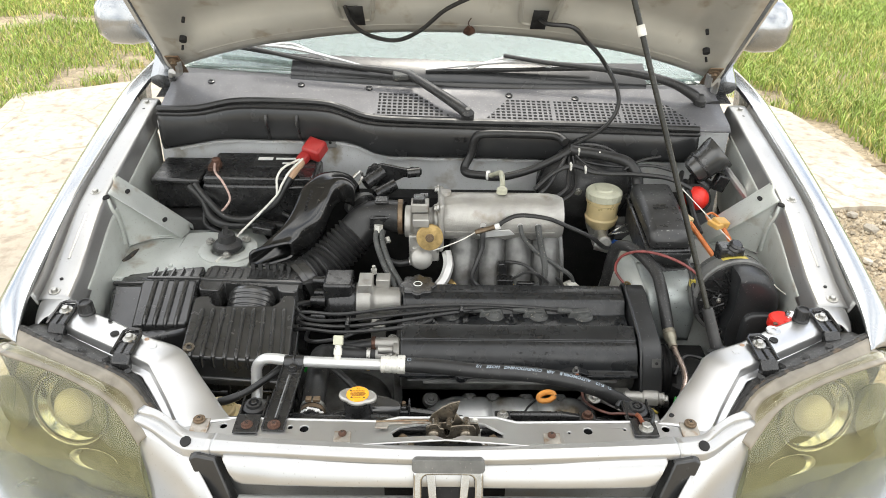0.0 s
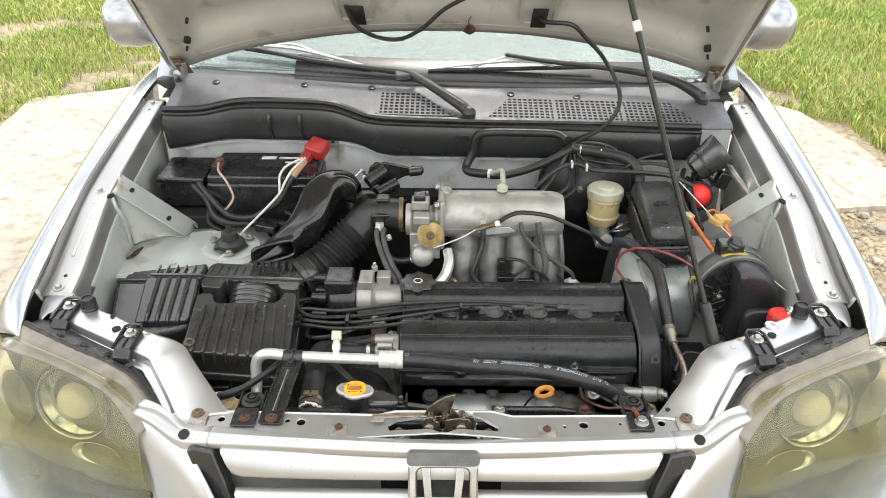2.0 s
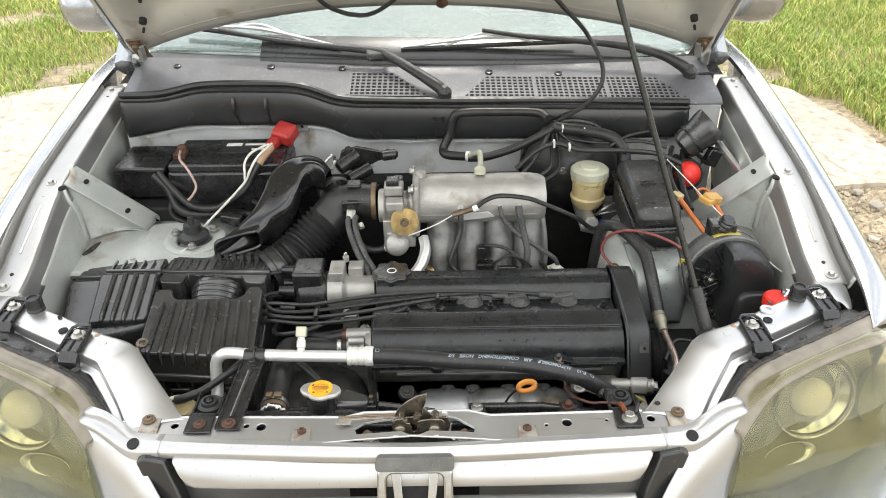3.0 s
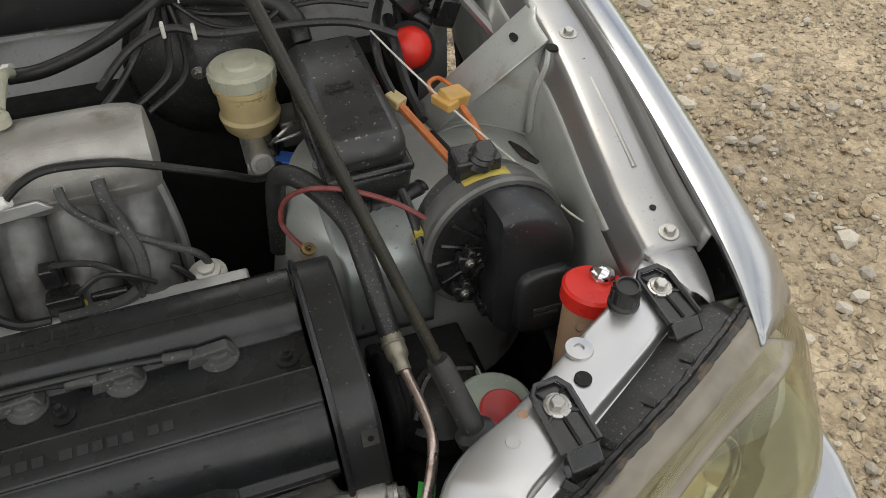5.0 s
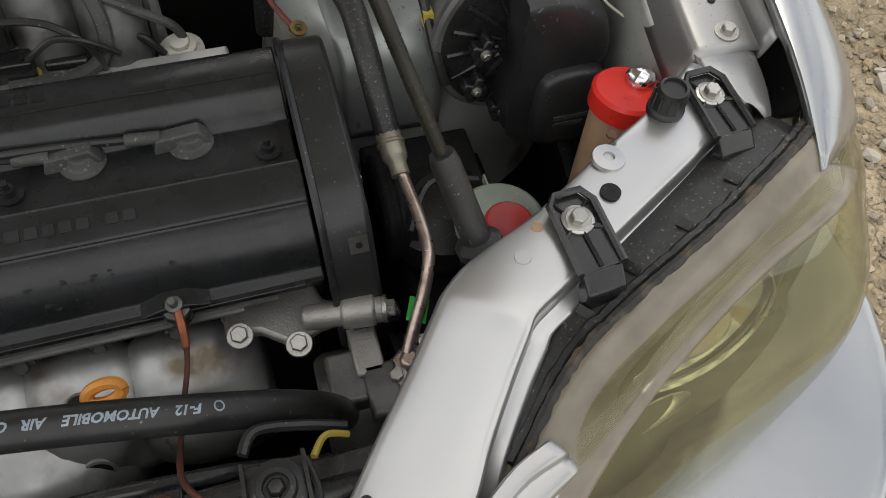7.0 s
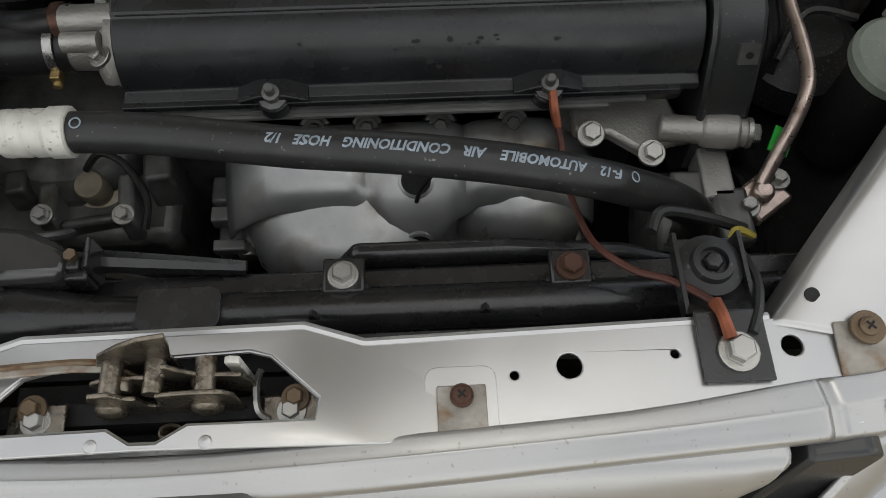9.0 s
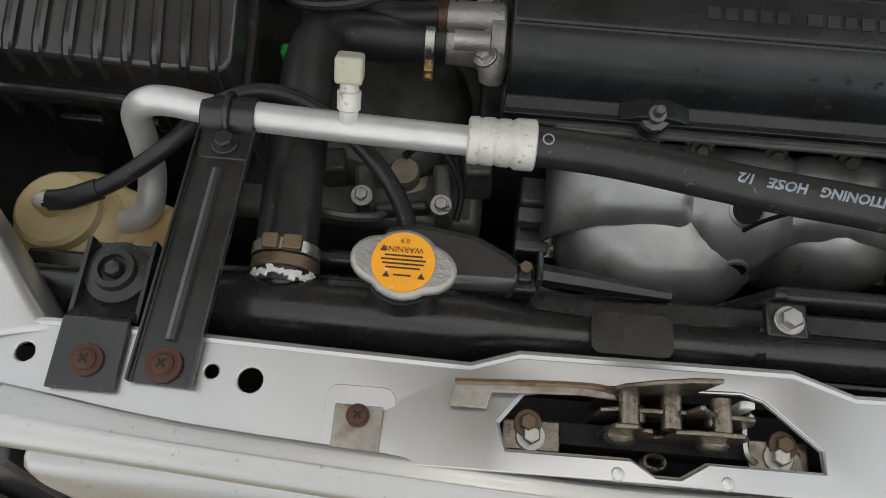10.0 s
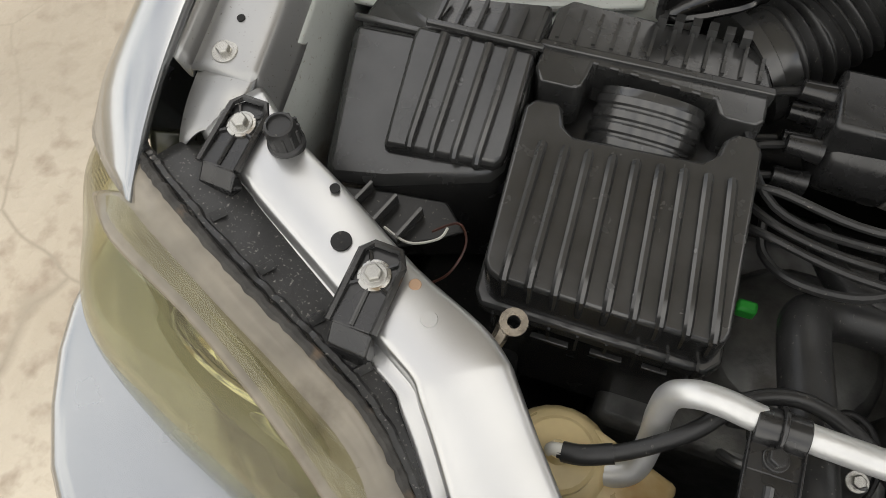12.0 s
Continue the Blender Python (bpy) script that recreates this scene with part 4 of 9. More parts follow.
part("leaf_blade", mesh(skin([[on_hood(0.038, 0.232, 0.011), on_hood(0.052, 0.227, 0.016), on_hood(0.066, 0.234, 0.011)], [on_hood(0.040, 0.249, 0.013), on_hood(0.052, 0.249, 0.020), on_hood(0.064, 0.251, 0.013)], [on_hood(0.048, 0.265, 0.012), on_hood(0.052, 0.267, 0.016), on_hood(0.056, 0.265, 0.012)]], 3, 3)), rust, leaf, thick=0.001)
part("leaf_stalk", mesh(tube([on_hood(0.052, 0.265, 0.013), on_hood(0.048, 0.282, 0.016), on_hood(0.054, 0.295, 0.011)], 0.0012, 5)), rust, leaf)


# ---- grille ----
grille = thing("front_grille", "silver grille surround with bright bars and a plain badge", "grille", (0, 0, 0.70))
# back edge, step and front edge of the trim, from the middle outwards
TRIM = [((0.0, 0.0155, 0.9005), (0.0, 0.006, 0.9015), (0.0, -0.005, 0.8965)), ((0.12, 0.0205, 0.9005), (0.12, 0.010, 0.9015), (0.12, -0.002, 0.8965)), ((0.25, 0.028, 0.900), (0.25, 0.0175, 0.901), (0.25, 0.006, 0.8955)),
        ((0.330, 0.038, 0.8992), (0.331, 0.024, 0.9003), (0.332, 0.0110, 0.8945)), ((0.352, 0.0408, 0.899), (0.354, 0.0268, 0.900), (0.356, 0.0127, 0.894)), ((0.385, 0.0435, 0.899), (0.389, 0.030, 0.8985), (0.391, 0.016, 0.8915)), ((0.4015, 0.0485, 0.900), (0.406, 0.038, 0.8985), (0.4065, 0.0225, 0.8905)),
        ((0.4125, 0.0560, 0.902), (0.419, 0.048, 0.899), (0.421, 0.032, 0.890)), ((0.427, 0.0665, 0.904), (0.433, 0.060, 0.900), (0.436, 0.043, 0.8915)), ((0.452, 0.083, 0.906), (0.458, 0.075, 0.901), (0.464, 0.062, 0.893)), ((0.477, 0.0925, 0.908), (0.486, 0.083, 0.903), (0.493, 0.0755, 0.895))]


def trim_row(a, b, c, step, drop=0.012):
    a, b, c = V(a), V(b), V(c)
    return [a + V(0, 0.002, -0.008), a + V(0, 0.0005, -0.001), a.lerp(b, 0.15), a.lerp(b, 0.85) + V(0, 0, 0.3 * step), b - V(0, 0, step), b.lerp(c, 0.3) - V(0, 0, 0.5 * step), b.lerp(c, 0.85), c + V(0, -0.0006, -0.003), c + V(0, 0.001 - 0.1 * drop, -drop)]


half = [trim_row(*r, 0.0) for r in TRIM[:5]]
part("top_trim", mesh(skin(flip(half[:0:-1], -1) + half, 3, 3)), grille_silver, grille, "silver upper trim with fine scratches", thick=0.002)
for s in (-1, 1):
    w = part("trim_wing", mesh(skin(flip([trim_row(*r, st, 0.024) for r, st in zip(TRIM[4:], (0.0, 0.001, 0.003, 0.004, 0.004, 0.004, 0.004))], s), 3, 3)), grille_silver, grille, thick=0.002)
    part("bolt_hole", mesh(lathe((s * 0.3940, 0.0265, 0.8955), (s * 0.1, -0.30, 1), [(0.0085, -0.004), (0.0085, 0.0030)], 20)), dark, w)
    pillar = [[(0.388, 0.017, 0.879), (0.405, 0.0245, 0.881), (0.45, 0.053, 0.885), (0.490, 0.074, 0.888)], [(0.358, -0.016, 0.850), (0.388, -0.010, 0.850), (0.438, 0.022, 0.850), (0.478, 0.050, 0.850)],
              [(0.332, -0.040, 0.80), (0.365, -0.038, 0.80), (0.420, -0.006, 0.80), (0.463, 0.026, 0.80)], [(0.300, -0.060, 0.72), (0.335, -0.062, 0.72), (0.40, -0.030, 0.72), (0.455, -0.002, 0.72)]]
    part("pillar", mesh(skin(flip(pillar, s), 3, 3)), grille_silver, grille, thick=0.003)
    part("side_bar", mesh(prism([(s * 0.346, 0.884), (s * 0.376, 0.890), (s * 0.386, 0.884), (s * 0.334, 0.74), (s * 0.296, 0.74)], "y", -0.012, 0.012, Matrix.Translation((0, -0.016, 0)) @ Matrix(((1, 0, 0, 0), (0, 1, 0.30, -0.235), (0, 0, 1, 0), (0, 0, 0, 1))))), insulator_black, grille, "black side strip", bevel=0.003)
for z0, y0, half in ((0.886, 0.004, 0.334), (0.830, -0.028, 0.312), (0.775, -0.045, 0.290)):
    bar = []
    for f in (-1, -0.93, -0.5, 0, 0.5, 0.93, 1):
        x, k = f * half, 1 - 0.6 * max(0, abs(f) - 0.9) / 0.1
        lean = 0.020 * max(0, abs(f) - 0.9) / 0.1 * (-1 if f < 0 else 1)
        bar.append([(x, y0 + 0.012, z0), (x, y0 - 0.002, z0 - 0.002), (x - 0.4 * lean, y0 - 0.016 * k, z0 - 0.016), (x - lean, y0 - 0.022 * k, z0 - 0.030), (x - lean, y0 - 0.020 * k, z0 - 0.036), (x - lean, y0 - 0.006, z0 - 0.040), (x - lean, y0 + 0.012, z0 - 0.038)])
    part("grille_bar", mesh(skin(bar, 3, 2)), grille_silver, grille, thick=0.002)
part("grille_backing", mesh(box((0, 0.045, 0.80), (0.72, 0.012, 0.16))), dark, grille)
BADGE = Matrix.Translation((0.004, -0.030, 0.852)) @ turned(-24, 0, 0)
facing = BADGE @ turned(90, 0, 0)
badge = part("badge", mesh(plate(rounded(-0.052, -0.050, 0.052, 0.042, 0.014), [rounded(-0.039, -0.037, 0.039, 0.030, 0.010)], -0.006, 0.008, facing)), badge_steel, grille, "plain bright badge frame", bevel=0.003)
part("badge_back", mesh(plate(rounded(-0.046, -0.044, 0.046, 0.036, 0.010), [], -0.012, -0.009, facing)), dark, badge)
part("badge_plate", mesh(plate(rounded(-0.054, 0.034, 0.054, 0.054, 0.007), [], -0.012, 0.009, facing)), rim_grey, badge, bevel=0.004)
for s in (-1, 1):
    part("badge_stroke", mesh(prism([(s * 0.014, -0.040), (s * 0.025, -0.040), (s * 0.033, 0.034), (s * 0.020, 0.034)], "z", -0.010, 0.006, facing)), badge_steel, badge, bevel=0.001)

# ---- headlights ----
LENS = [[(0.455, 0.062, 0.880), (0.476, 0.050, 0.868), (0.472, 0.026, 0.815), (0.466, 0.020, 0.76), (0.465, 0.032, 0.705)],
        [(0.505, 0.110, 0.907), (0.526, 0.091, 0.913), (0.535, 0.048, 0.836), (0.540, 0.040, 0.765), (0.55, 0.056, 0.703)],
        [(0.560, 0.140, 0.918), (0.585, 0.127, 0.921), (0.612, 0.082, 0.838), (0.620, 0.072, 0.770), (0.63, 0.080, 0.702)],
        [(0.630, 0.172, 0.923), (0.655, 0.163, 0.923), (0.690, 0.116, 0.846), (0.704, 0.102, 0.776), (0.715, 0.106, 0.702)],
        [(0.705, 0.212, 0.926), (0.738, 0.199, 0.922), (0.772, 0.158, 0.856), (0.788, 0.145, 0.780), (0.80, 0.155, 0.702)],
        [(0.745, 0.236, 0.926), (0.788, 0.236, 0.902), (0.818, 0.218, 0.848), (0.836, 0.208, 0.780), (0.848, 0.212, 0.708)],
        [(0.790, 0.262, 0.906), (0.828, 0.272, 0.880), (0.856, 0.276, 0.838), (0.868, 0.272, 0.780), (0.872, 0.268, 0.712)],
        [(0.838, 0.312, 0.886), (0.848, 0.322, 0.868), (0.858, 0.328, 0.838), (0.866, 0.320, 0.780), (0.868, 0.304, 0.712)]]
for s in (-1, 1):
    lamp = thing("headlight", "hazy yellowed headlight with a round projector lamp" if s > 0 else "hazy yellowed headlight, dirty along its upper seam", "headlight", (s * 0.65, 0.15, 0.70), "pair of headlights")
    lens = part("lens", mesh(skin(flip(LENS, s), 8, 9)), lens_mat, lamp, "yellowed hazy plastic lens", thick=0.003, angle=70)
    lens.visible_shadow = False
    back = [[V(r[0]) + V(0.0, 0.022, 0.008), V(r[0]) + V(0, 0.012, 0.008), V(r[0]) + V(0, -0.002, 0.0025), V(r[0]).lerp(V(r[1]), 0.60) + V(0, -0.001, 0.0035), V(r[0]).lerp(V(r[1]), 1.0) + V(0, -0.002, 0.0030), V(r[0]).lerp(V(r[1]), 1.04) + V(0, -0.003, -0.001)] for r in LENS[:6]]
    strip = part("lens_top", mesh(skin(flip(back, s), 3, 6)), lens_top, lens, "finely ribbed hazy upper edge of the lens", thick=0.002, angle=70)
    strip.visible_shadow = False
    ribs = []
    for i in range(120):
        f = 0.35 + 3.9 * i / 120
        k = int(f)
        a = V(LENS[k][0]).lerp(V(LENS[k + 1][0]), f - k)
        b = V(LENS[k][1]).lerp(V(LENS[k + 1][1]), f - k)
        ribs.append(tube([(s * p.x, p.y, p.z) for p in (a + V(0, -0.001, 0.0032), a.lerp(b, 0.28) + V(0, -0.001, 0.0036), a.lerp(b, 0.5) + V(0, -0.001, 0.0036))], 0.00035, 4, 1))
    part("lens_flute", mesh(*ribs), lens_top, strip, kind="stuff")
    side = []
    for i in range(14):
        f = i / 13
        a, b = V(LENS[6][0]).lerp(V(LENS[7][0]), f), V(LENS[6][2]).lerp(V(LENS[7][2]), f)
        side.append(tube([(s * (p.x + 0.002), p.y - 0.001, p.z) for p in (a.lerp(b, 0.25), a.lerp(b, 0.6), b, b.lerp(V(LENS[6][3]).lerp(V(LENS[7][3]), f), 0.6))], 0.0009, 4, 2))
    part("side_flute", mesh(*side), lens_top, lens, kind="stuff")
    rnd = random.Random(5 + s)
    for off, rad, mtl, word in (((0, 0.023, 0.008), 0.0042, sealant, "crumbling black sealant"), ((0, 0.031, 0.003), 0.0046, black_dusty, "dark rubber seal lip")):
        line = glide([V(r[0]) + V(off) for r in LENS[:7]], 14)
        part("lens_seal", mesh(tube([(s * p.x, p.y + rnd.uniform(-0.0006, 0.0006), p.z + rnd.uniform(-0.0006, 0.0006)) for p in line], [rad * rnd.uniform(0.85, 1.12) for _ in line], 7, 2)), mtl, lamp, word, angle=25)
    house = [[V(r[0]) + V(0, 0.028, 0.000), V(r[0]) + V(-0.012, 0.055, -0.006), V(r[0]) + V(-0.02, 0.078, -0.03), V(r[2]) + V(-0.02, 0.16, 0.0), V(r[4]) + V(-0.02, 0.13, 0.0)] for r in LENS[:6]]
    casing = part("lamp_housing", mesh(skin(flip(house, s), 3, 3)), black_dusty, lamp, "dusty black lamp housing", thick=0.003)
    for f in (1.5, 2.2, 2.9, 3.6):
        k = int(f)
        p = V(LENS[k][0]).lerp(V(LENS[k + 1][0]), f - k) + V(-0.004, 0.042, 0.002)
        part("housing_fin", mesh(prism([(-0.004, 0), (0.004, 0), (0.0, 0.006)], "y", -0.006, 0.006, Matrix.Translation((s * p.x, p.y, p.z)) @ turned(0, 0, s * 40))), black_dusty, casing)
    bowl = []
    for k, r in enumerate(LENS):
        dx, dy = (-0.01, 0.075) if k < 5 else (-0.045, 0.045) if k == 5 else (-0.070, 0.02)
        bowl.append([V(r[0]) + V(0.5 * dx, 0.4 * dy, -0.010), V(r[1]) + V(dx, dy, -0.018), V(r[2]) + V(1.1 * dx, 1.2 * dy, 0.0), V(r[3]) + V(1.1 * dx, 1.1 * dy, 0.0), V(r[4]) + V(0.5 * dx, 0.4 * dy, -0.004), V(r[4]) + V(-0.004, 0.0, -0.006)])
    part("reflector_bowl", mesh(skin(flip(bowl, s), 5, 5)), reflector, lamp, "smoky inner reflector", thick=0.002, angle=70)
    P0, way = (s * 0.640, 0.168, 0.832), (s * 0.14, -1, 0.20)
    part("projector_ring", mesh(lathe(P0, way, [(0.040, -0.04), (0.050, -0.014), (0.064, -0.004), (0.070, 0.004), (0.0685, 0.007), (0.063, 0.0)], 36, False)), chrome, lamp, "bright ring round the projector", thick=0.001)
    part("outer_ring", mesh(lathe(P0, way, [(0.080, -0.020), (0.082, -0.010), (0.078, -0.006), (0.071, -0.014)], 40, False)), reflector, lamp, "smoky trim ring", thick=0.001)
    part("projector_lens", mesh(lathe(P0, way, [(0.034, -0.010), (0.033, 0.000), (0.026, 0.010), (0.013, 0.015), (0.001, 0.0165)], 28)), projector_glass, lamp, "round milky projector lens", angle=70)
    part("indicator_bowl", mesh(lathe((s * 0.752, 0.235, 0.80), (s * 0.55, -0.8, 0.2), [(0.012, 0), (0.040, 0.012), (0.052, 0.03)], 24, False)), reflector, lamp, thick=0.001, angle=70)
    part("low_reflector", mesh(lathe((s * 0.605, 0.150, 0.742), (s * 0.2, -1, 0.30), [(0.006, 0), (0.015, 0.010), (0.020, 0.018)], 24, False, 2.3)), chrome, lamp, thick=0.001, angle=70)
    for bx, by, bz in ((0.5385, 0.2215, 0.9385), (0.685, 0.3095, 0.934)):
        m = Matrix.Translation((s * bx, by, bz)) @ turned(0, 0, s * 4) @ turned(4, 0, 0) @ Matrix.Diagonal((0.74, 0.78, 1.0, 1))
        br = part("mounting_bracket", mesh(plate([(-0.021, 0.018), (-0.012, 0.026), (0.014, 0.026), (0.022, 0.014), (0.023, -0.048), (-0.019, -0.050)], [], 0.0, 0.0035, m)), black, lamp, "black ribbed plastic mounting bracket", bevel=0.001)
        walls = [tube([m @ V(*p) for p in ((-0.021, -0.050, 0.004), (-0.021, 0.018, 0.007), (-0.012, 0.027, 0.007), (0.014, 0.027, 0.007), (0.022, 0.014, 0.007), (0.023, -0.048, 0.004))], 0.0028, 6, 1)]
        for x0, y0, x1, y1 in ((0.0, -0.013, 0.001, -0.047), (0.010, -0.008, 0.021, -0.012), (-0.010, -0.008, -0.019, -0.014), (0.008, 0.010, 0.016, 0.016), (-0.008, 0.010, -0.014, 0.02)):
            walls.append(tube([m @ V(x0, y0, 0.0045), m @ V(x1, y1, 0.0045)], 0.0016, 5, 1))
        part("rim_and_ribs", mesh(*walls), black, br)
        part("front_drop", mesh(prism([(-0.048, 0.004), (-0.048, -0.012), (-0.062, -0.036), (-0.074, -0.032), (-0.066, -0.006)], "x", -0.018, 0.022, m)), black, br, bevel=0.002)
        part("bolt_seat", mesh(lathe(m @ V(0, 0, 0.003), m.to_3x3() @ V(0, 0, 1), [(0.0115, 0), (0.0115, 0.0025), (0.010, 0.003)], 20)), zinc, br)
        bolt(br, m @ V(0, 0, 0.0055), m.to_3x3() @ V(0, 0, 1), 0.0062, zinc, 1.5)
    stop = thing("hood_stop", "black ribbed rubber hood stop on the silver brace", "rubber stop", (s * 0.650, 0.309, 0.930), "pair of hood stops")
    part("stop_body", mesh(lathe((s * 0.646, 0.306, 0.9335), (0, -0.05, 1), [(0.0145, 0), (0.0145, 0.005), (0.0125, 0.007), (0.0122, 0.022), (0.011, 0.026), (0.009, 0.0265), (0.0085, 0.024)], 20)), rubber, stop)
    part("stop_flutes", mesh(*[tube([(s * 0.646 + 0.0125 * math.cos(a), 0.306 + 0.0125 * math.sin(a), 0.941 + h) for h in (0, 0.014)], 0.0012, 5, 1) for a in (2 * math.pi * k / 12 for k in range(12))]), rubber, stop)

# ---- hood latch ----
latch = thing("hood_latch", "greasy brown-stained steel hood latch in its opening", "latch", (0, 0.045, 0.85))
for x0, x1, dx in ((-0.080, -0.048, 0.010), (0.056, 0.088, -0.010)):
    wing = part("latch_wing", mesh(prism([(x0, 0.881), (x1, 0.884), (x1, 0.8865), (x0, 0.8835)], "y", 0.033, 0.050)), greasy, latch, "dull steel fixing wing", bevel=0.001)
    bolt(latch, (0.5 * (x0 + x1), 0.041, 0.885), r=0.0052, material=zinc)
    bolt(latch, (0.5 * (x0 + x1) - dx * 0.2, 0.0475, 0.887), r=0.0048, material=brown_metal)
for poly, y, mtl in (([(-0.028, 0.86), (-0.028, 0.909), (-0.0245, 0.918), (-0.0135, 0.920), (-0.0085, 0.911), (-0.003, 0.910), (-0.0012, 0.897), (0.002, 0.8945), (0.0055, 0.897), (0.0075, 0.914), (0.013, 0.916), (0.027, 0.918), (0.042, 0.917), (0.0465, 0.910), (0.0465, 0.86)], 0.045, greasy),
                     ([(-0.030, 0.86), (-0.030, 0.905), (-0.020, 0.912), (0.006, 0.914), (0.0125, 0.916), (0.0150, 0.931), (0.0175, 0.931), (0.0225, 0.922), (0.030, 0.914), (0.050, 0.912), (0.0535, 0.900), (0.0535, 0.86)], 0.055, greasy),
                     ([(-0.028, 0.86), (-0.028, 0.904), (-0.021, 0.921), (-0.006, 0.935), (0.0075, 0.944), (0.0215, 0.948), (0.0185, 0.931), (0.0145, 0.916), (0.0125, 0.86)], 0.065, greasy)):
    part("latch_plate", mesh(prism(poly, "y", y - 0.0013, y + 0.0013)), mtl, latch, bevel=0.0008)
for x, y, z, r in ((-0.0185, 0.0437, 0.899, 0.0085), (0.031, 0.0437, 0.899, 0.0085), (0.030, 0.0537, 0.908, 0.006), (-0.012, 0.0537, 0.906, 0.006)):
    part("plate_boss", mesh(lathe((x, y, z), (0, -1, 0.1), [(r, 0), (r, 0.003), (r * 0.8, 0.005), (r * 0.35, 0.006)], 18)), greasy, latch)
for x in (0.032, -0.016, 0.006):
    part("spacer", mesh(cyl((x, 0.046, 0.9115), (x, 0.064, 0.9115), 0.0055)), greasy, latch)
part("latch_tab", mesh(prism([(0.042, 0.872), (0.049, 0.872), (0.0495, 0.914), (0.0445, 0.916), (0.0415, 0.914)], "y", 0.0600, 0.0640)), white_alu, latch, "pale upright tab", bevel=0.0008)
part("latch_strap", mesh(tube([(0.060, 0.037, 0.884), (0.054, 0.042, 0.886), (0.053, 0.056, 0.889), (0.056, 0.062, 0.893)], 0.0020, 5)), zinc, latch)
part("release_lever", mesh(prism([(-0.110, 0.050), (-0.108, 0.0630), (-0.040, 0.0665), (-0.022, 0.0645), (-0.020, 0.0605), (-0.040, 0.0615), (-0.088, 0.0590), (-0.090, 0.050)], "z", 0.903, 0.9055)), corroded, latch, "rust-edged grey release lever", bevel=0.001)
part("lever_edge", mesh(tube([(-0.108, 0.0632, 0.906), (-0.040, 0.0668, 0.906), (-0.022, 0.0645, 0.905), (-0.006, 0.058, 0.899)], 0.0018, 6)), brown_metal, latch)
part("latch_spring", mesh(tube([(0.006 + 0.006 * math.cos(k * 1.1), 0.034 + 0.004 * math.sin(k * 1.1), 0.866 + k * 0.0004) for k in range(34)], 0.0012, 5, 2)), greasy, latch)
part("latch_shadow_box", mesh(box((0.0, 0.045, 0.82), (0.19, 0.05, 0.06))), dark, latch)

# ---- radiator ----
rad = thing("radiator", "black radiator with a rounded plastic top tank", "radiator", (0, 0.12, 0.35))
part("core", mesh(box((0, 0.125, 0.60), (0.76, 0.035, 0.44))), engine_dark, rad)
part("top_tank", mesh(lathe((-0.40, 0.111, 0.846), (1, 0, 0), [(0.010, 0), (0.017, 0.006), (0.018, 0.02), (0.018, 0.10), (0.024, 0.13), (0.024, 0.30), (0.017, 0.34), (0.0150, 0.37), (0.0145, 0.78), (0.006, 0.80)], 24)), black, rad, "black plastic top tank")
part("tank_flange", mesh(box((0, 0.120, 0.826), (0.80, 0.052, 0.014))), black, rad, bevel=0.003)
part("tank_seam", mesh(box((0.11, 0.094, 0.842), (0.58, 0.004, 0.012))), black, rad, bevel=0.001)
part("tank_gusset", mesh(plate([(-0.196, 0.104), (-0.106, 0.104), (-0.106, 0.131), (-0.196, 0.131)], [], 0.850, 0.8645)), black, rad, bevel=0.005)
part("filler_arm", mesh(plate([(-0.160, 0.128), (-0.122, 0.130), (-0.074, 0.131), (-0.071, 0.150), (-0.080, 0.157), (-0.100, 0.167), (-0.138, 0.172), (-0.160, 0.168)], [], 0.845, 0.870)), black_gloss, rad, "glossy black moulded filler arm", bevel=0.006)
part("tank_pad", mesh(plate(rounded(-0.027, 0.097, 0.023, 0.124, 0.006), [], 0.858, 0.8650)), black, rad, bevel=0.002)
part("filler_neck", mesh(cyl((-0.143, 0.130, 0.86), (-0.143, 0.130, 0.893), 0.023)), black, rad)
outline = []
for i in range(48):
    a = 2 * math.pi * i / 48
    outline.append((0.0218 + 0.0098 * max(0.0, math.cos(2 * a)) ** 1.2) if abs(math.cos(a)) > 0.5 else 0.0215)
cap_at = V(-0.143, 0.130, 0.893)
ear = math.radians(-8)
poly = [(cap_at.x + r * math.cos(2 * math.pi * i / 48 + ear), cap_at.y + r * math.sin(2 * math.pi * i / 48 + ear)) for i, r in enumerate(outline)]
cap = part("radiator_cap", mesh(prism(poly, "z", 0.894, 0.9025)), alu, rad, "worn aluminium radiator cap with an orange warning label", bevel=0.003)
part("cap_label", mesh(lathe((cap_at.x, cap_at.y, 0.9028), (0, 0, 1), [(0.0185, 0), (0.0183, 0.0008)], 32)), label_orange, cap, "round orange warning label")
cap_place = lambda dx, dy: (lambda u, v: V(cap_at.x - (u + dx), cap_at.y - (v + dy), 0.9038))
written("cap_word", "WARNING", 0.0050, cap_place(0.001, -0.0075), ink, cap)
written("cap_number", "0.9", 0.0045, cap_place(0.0, -0.0130), ink, cap)
for k, (w, y) in enumerate(((0.022, -0.0035), (0.026, -0.0010), (0.024, 0.0015), (0.020, 0.0040), (0.010, 0.0085))):
    part("cap_print", mesh(box((cap_at.x, cap_at.y - y, 0.9038), (w, 0.0010, 0.0002))), ink, cap)
for x, y in ((0.012, -0.0075), (-0.011, 0.0085), (0.009, 0.0085)):
    part("warning_triangle", mesh(prism([(cap_at.x - x - 0.002, cap_at.y - y - 0.0015), (cap_at.x - x + 0.002, cap_at.y - y - 0.0015), (cap_at.x - x, cap_at.y - y + 0.002)], "z", 0.9036, 0.9040)), ink, cap)
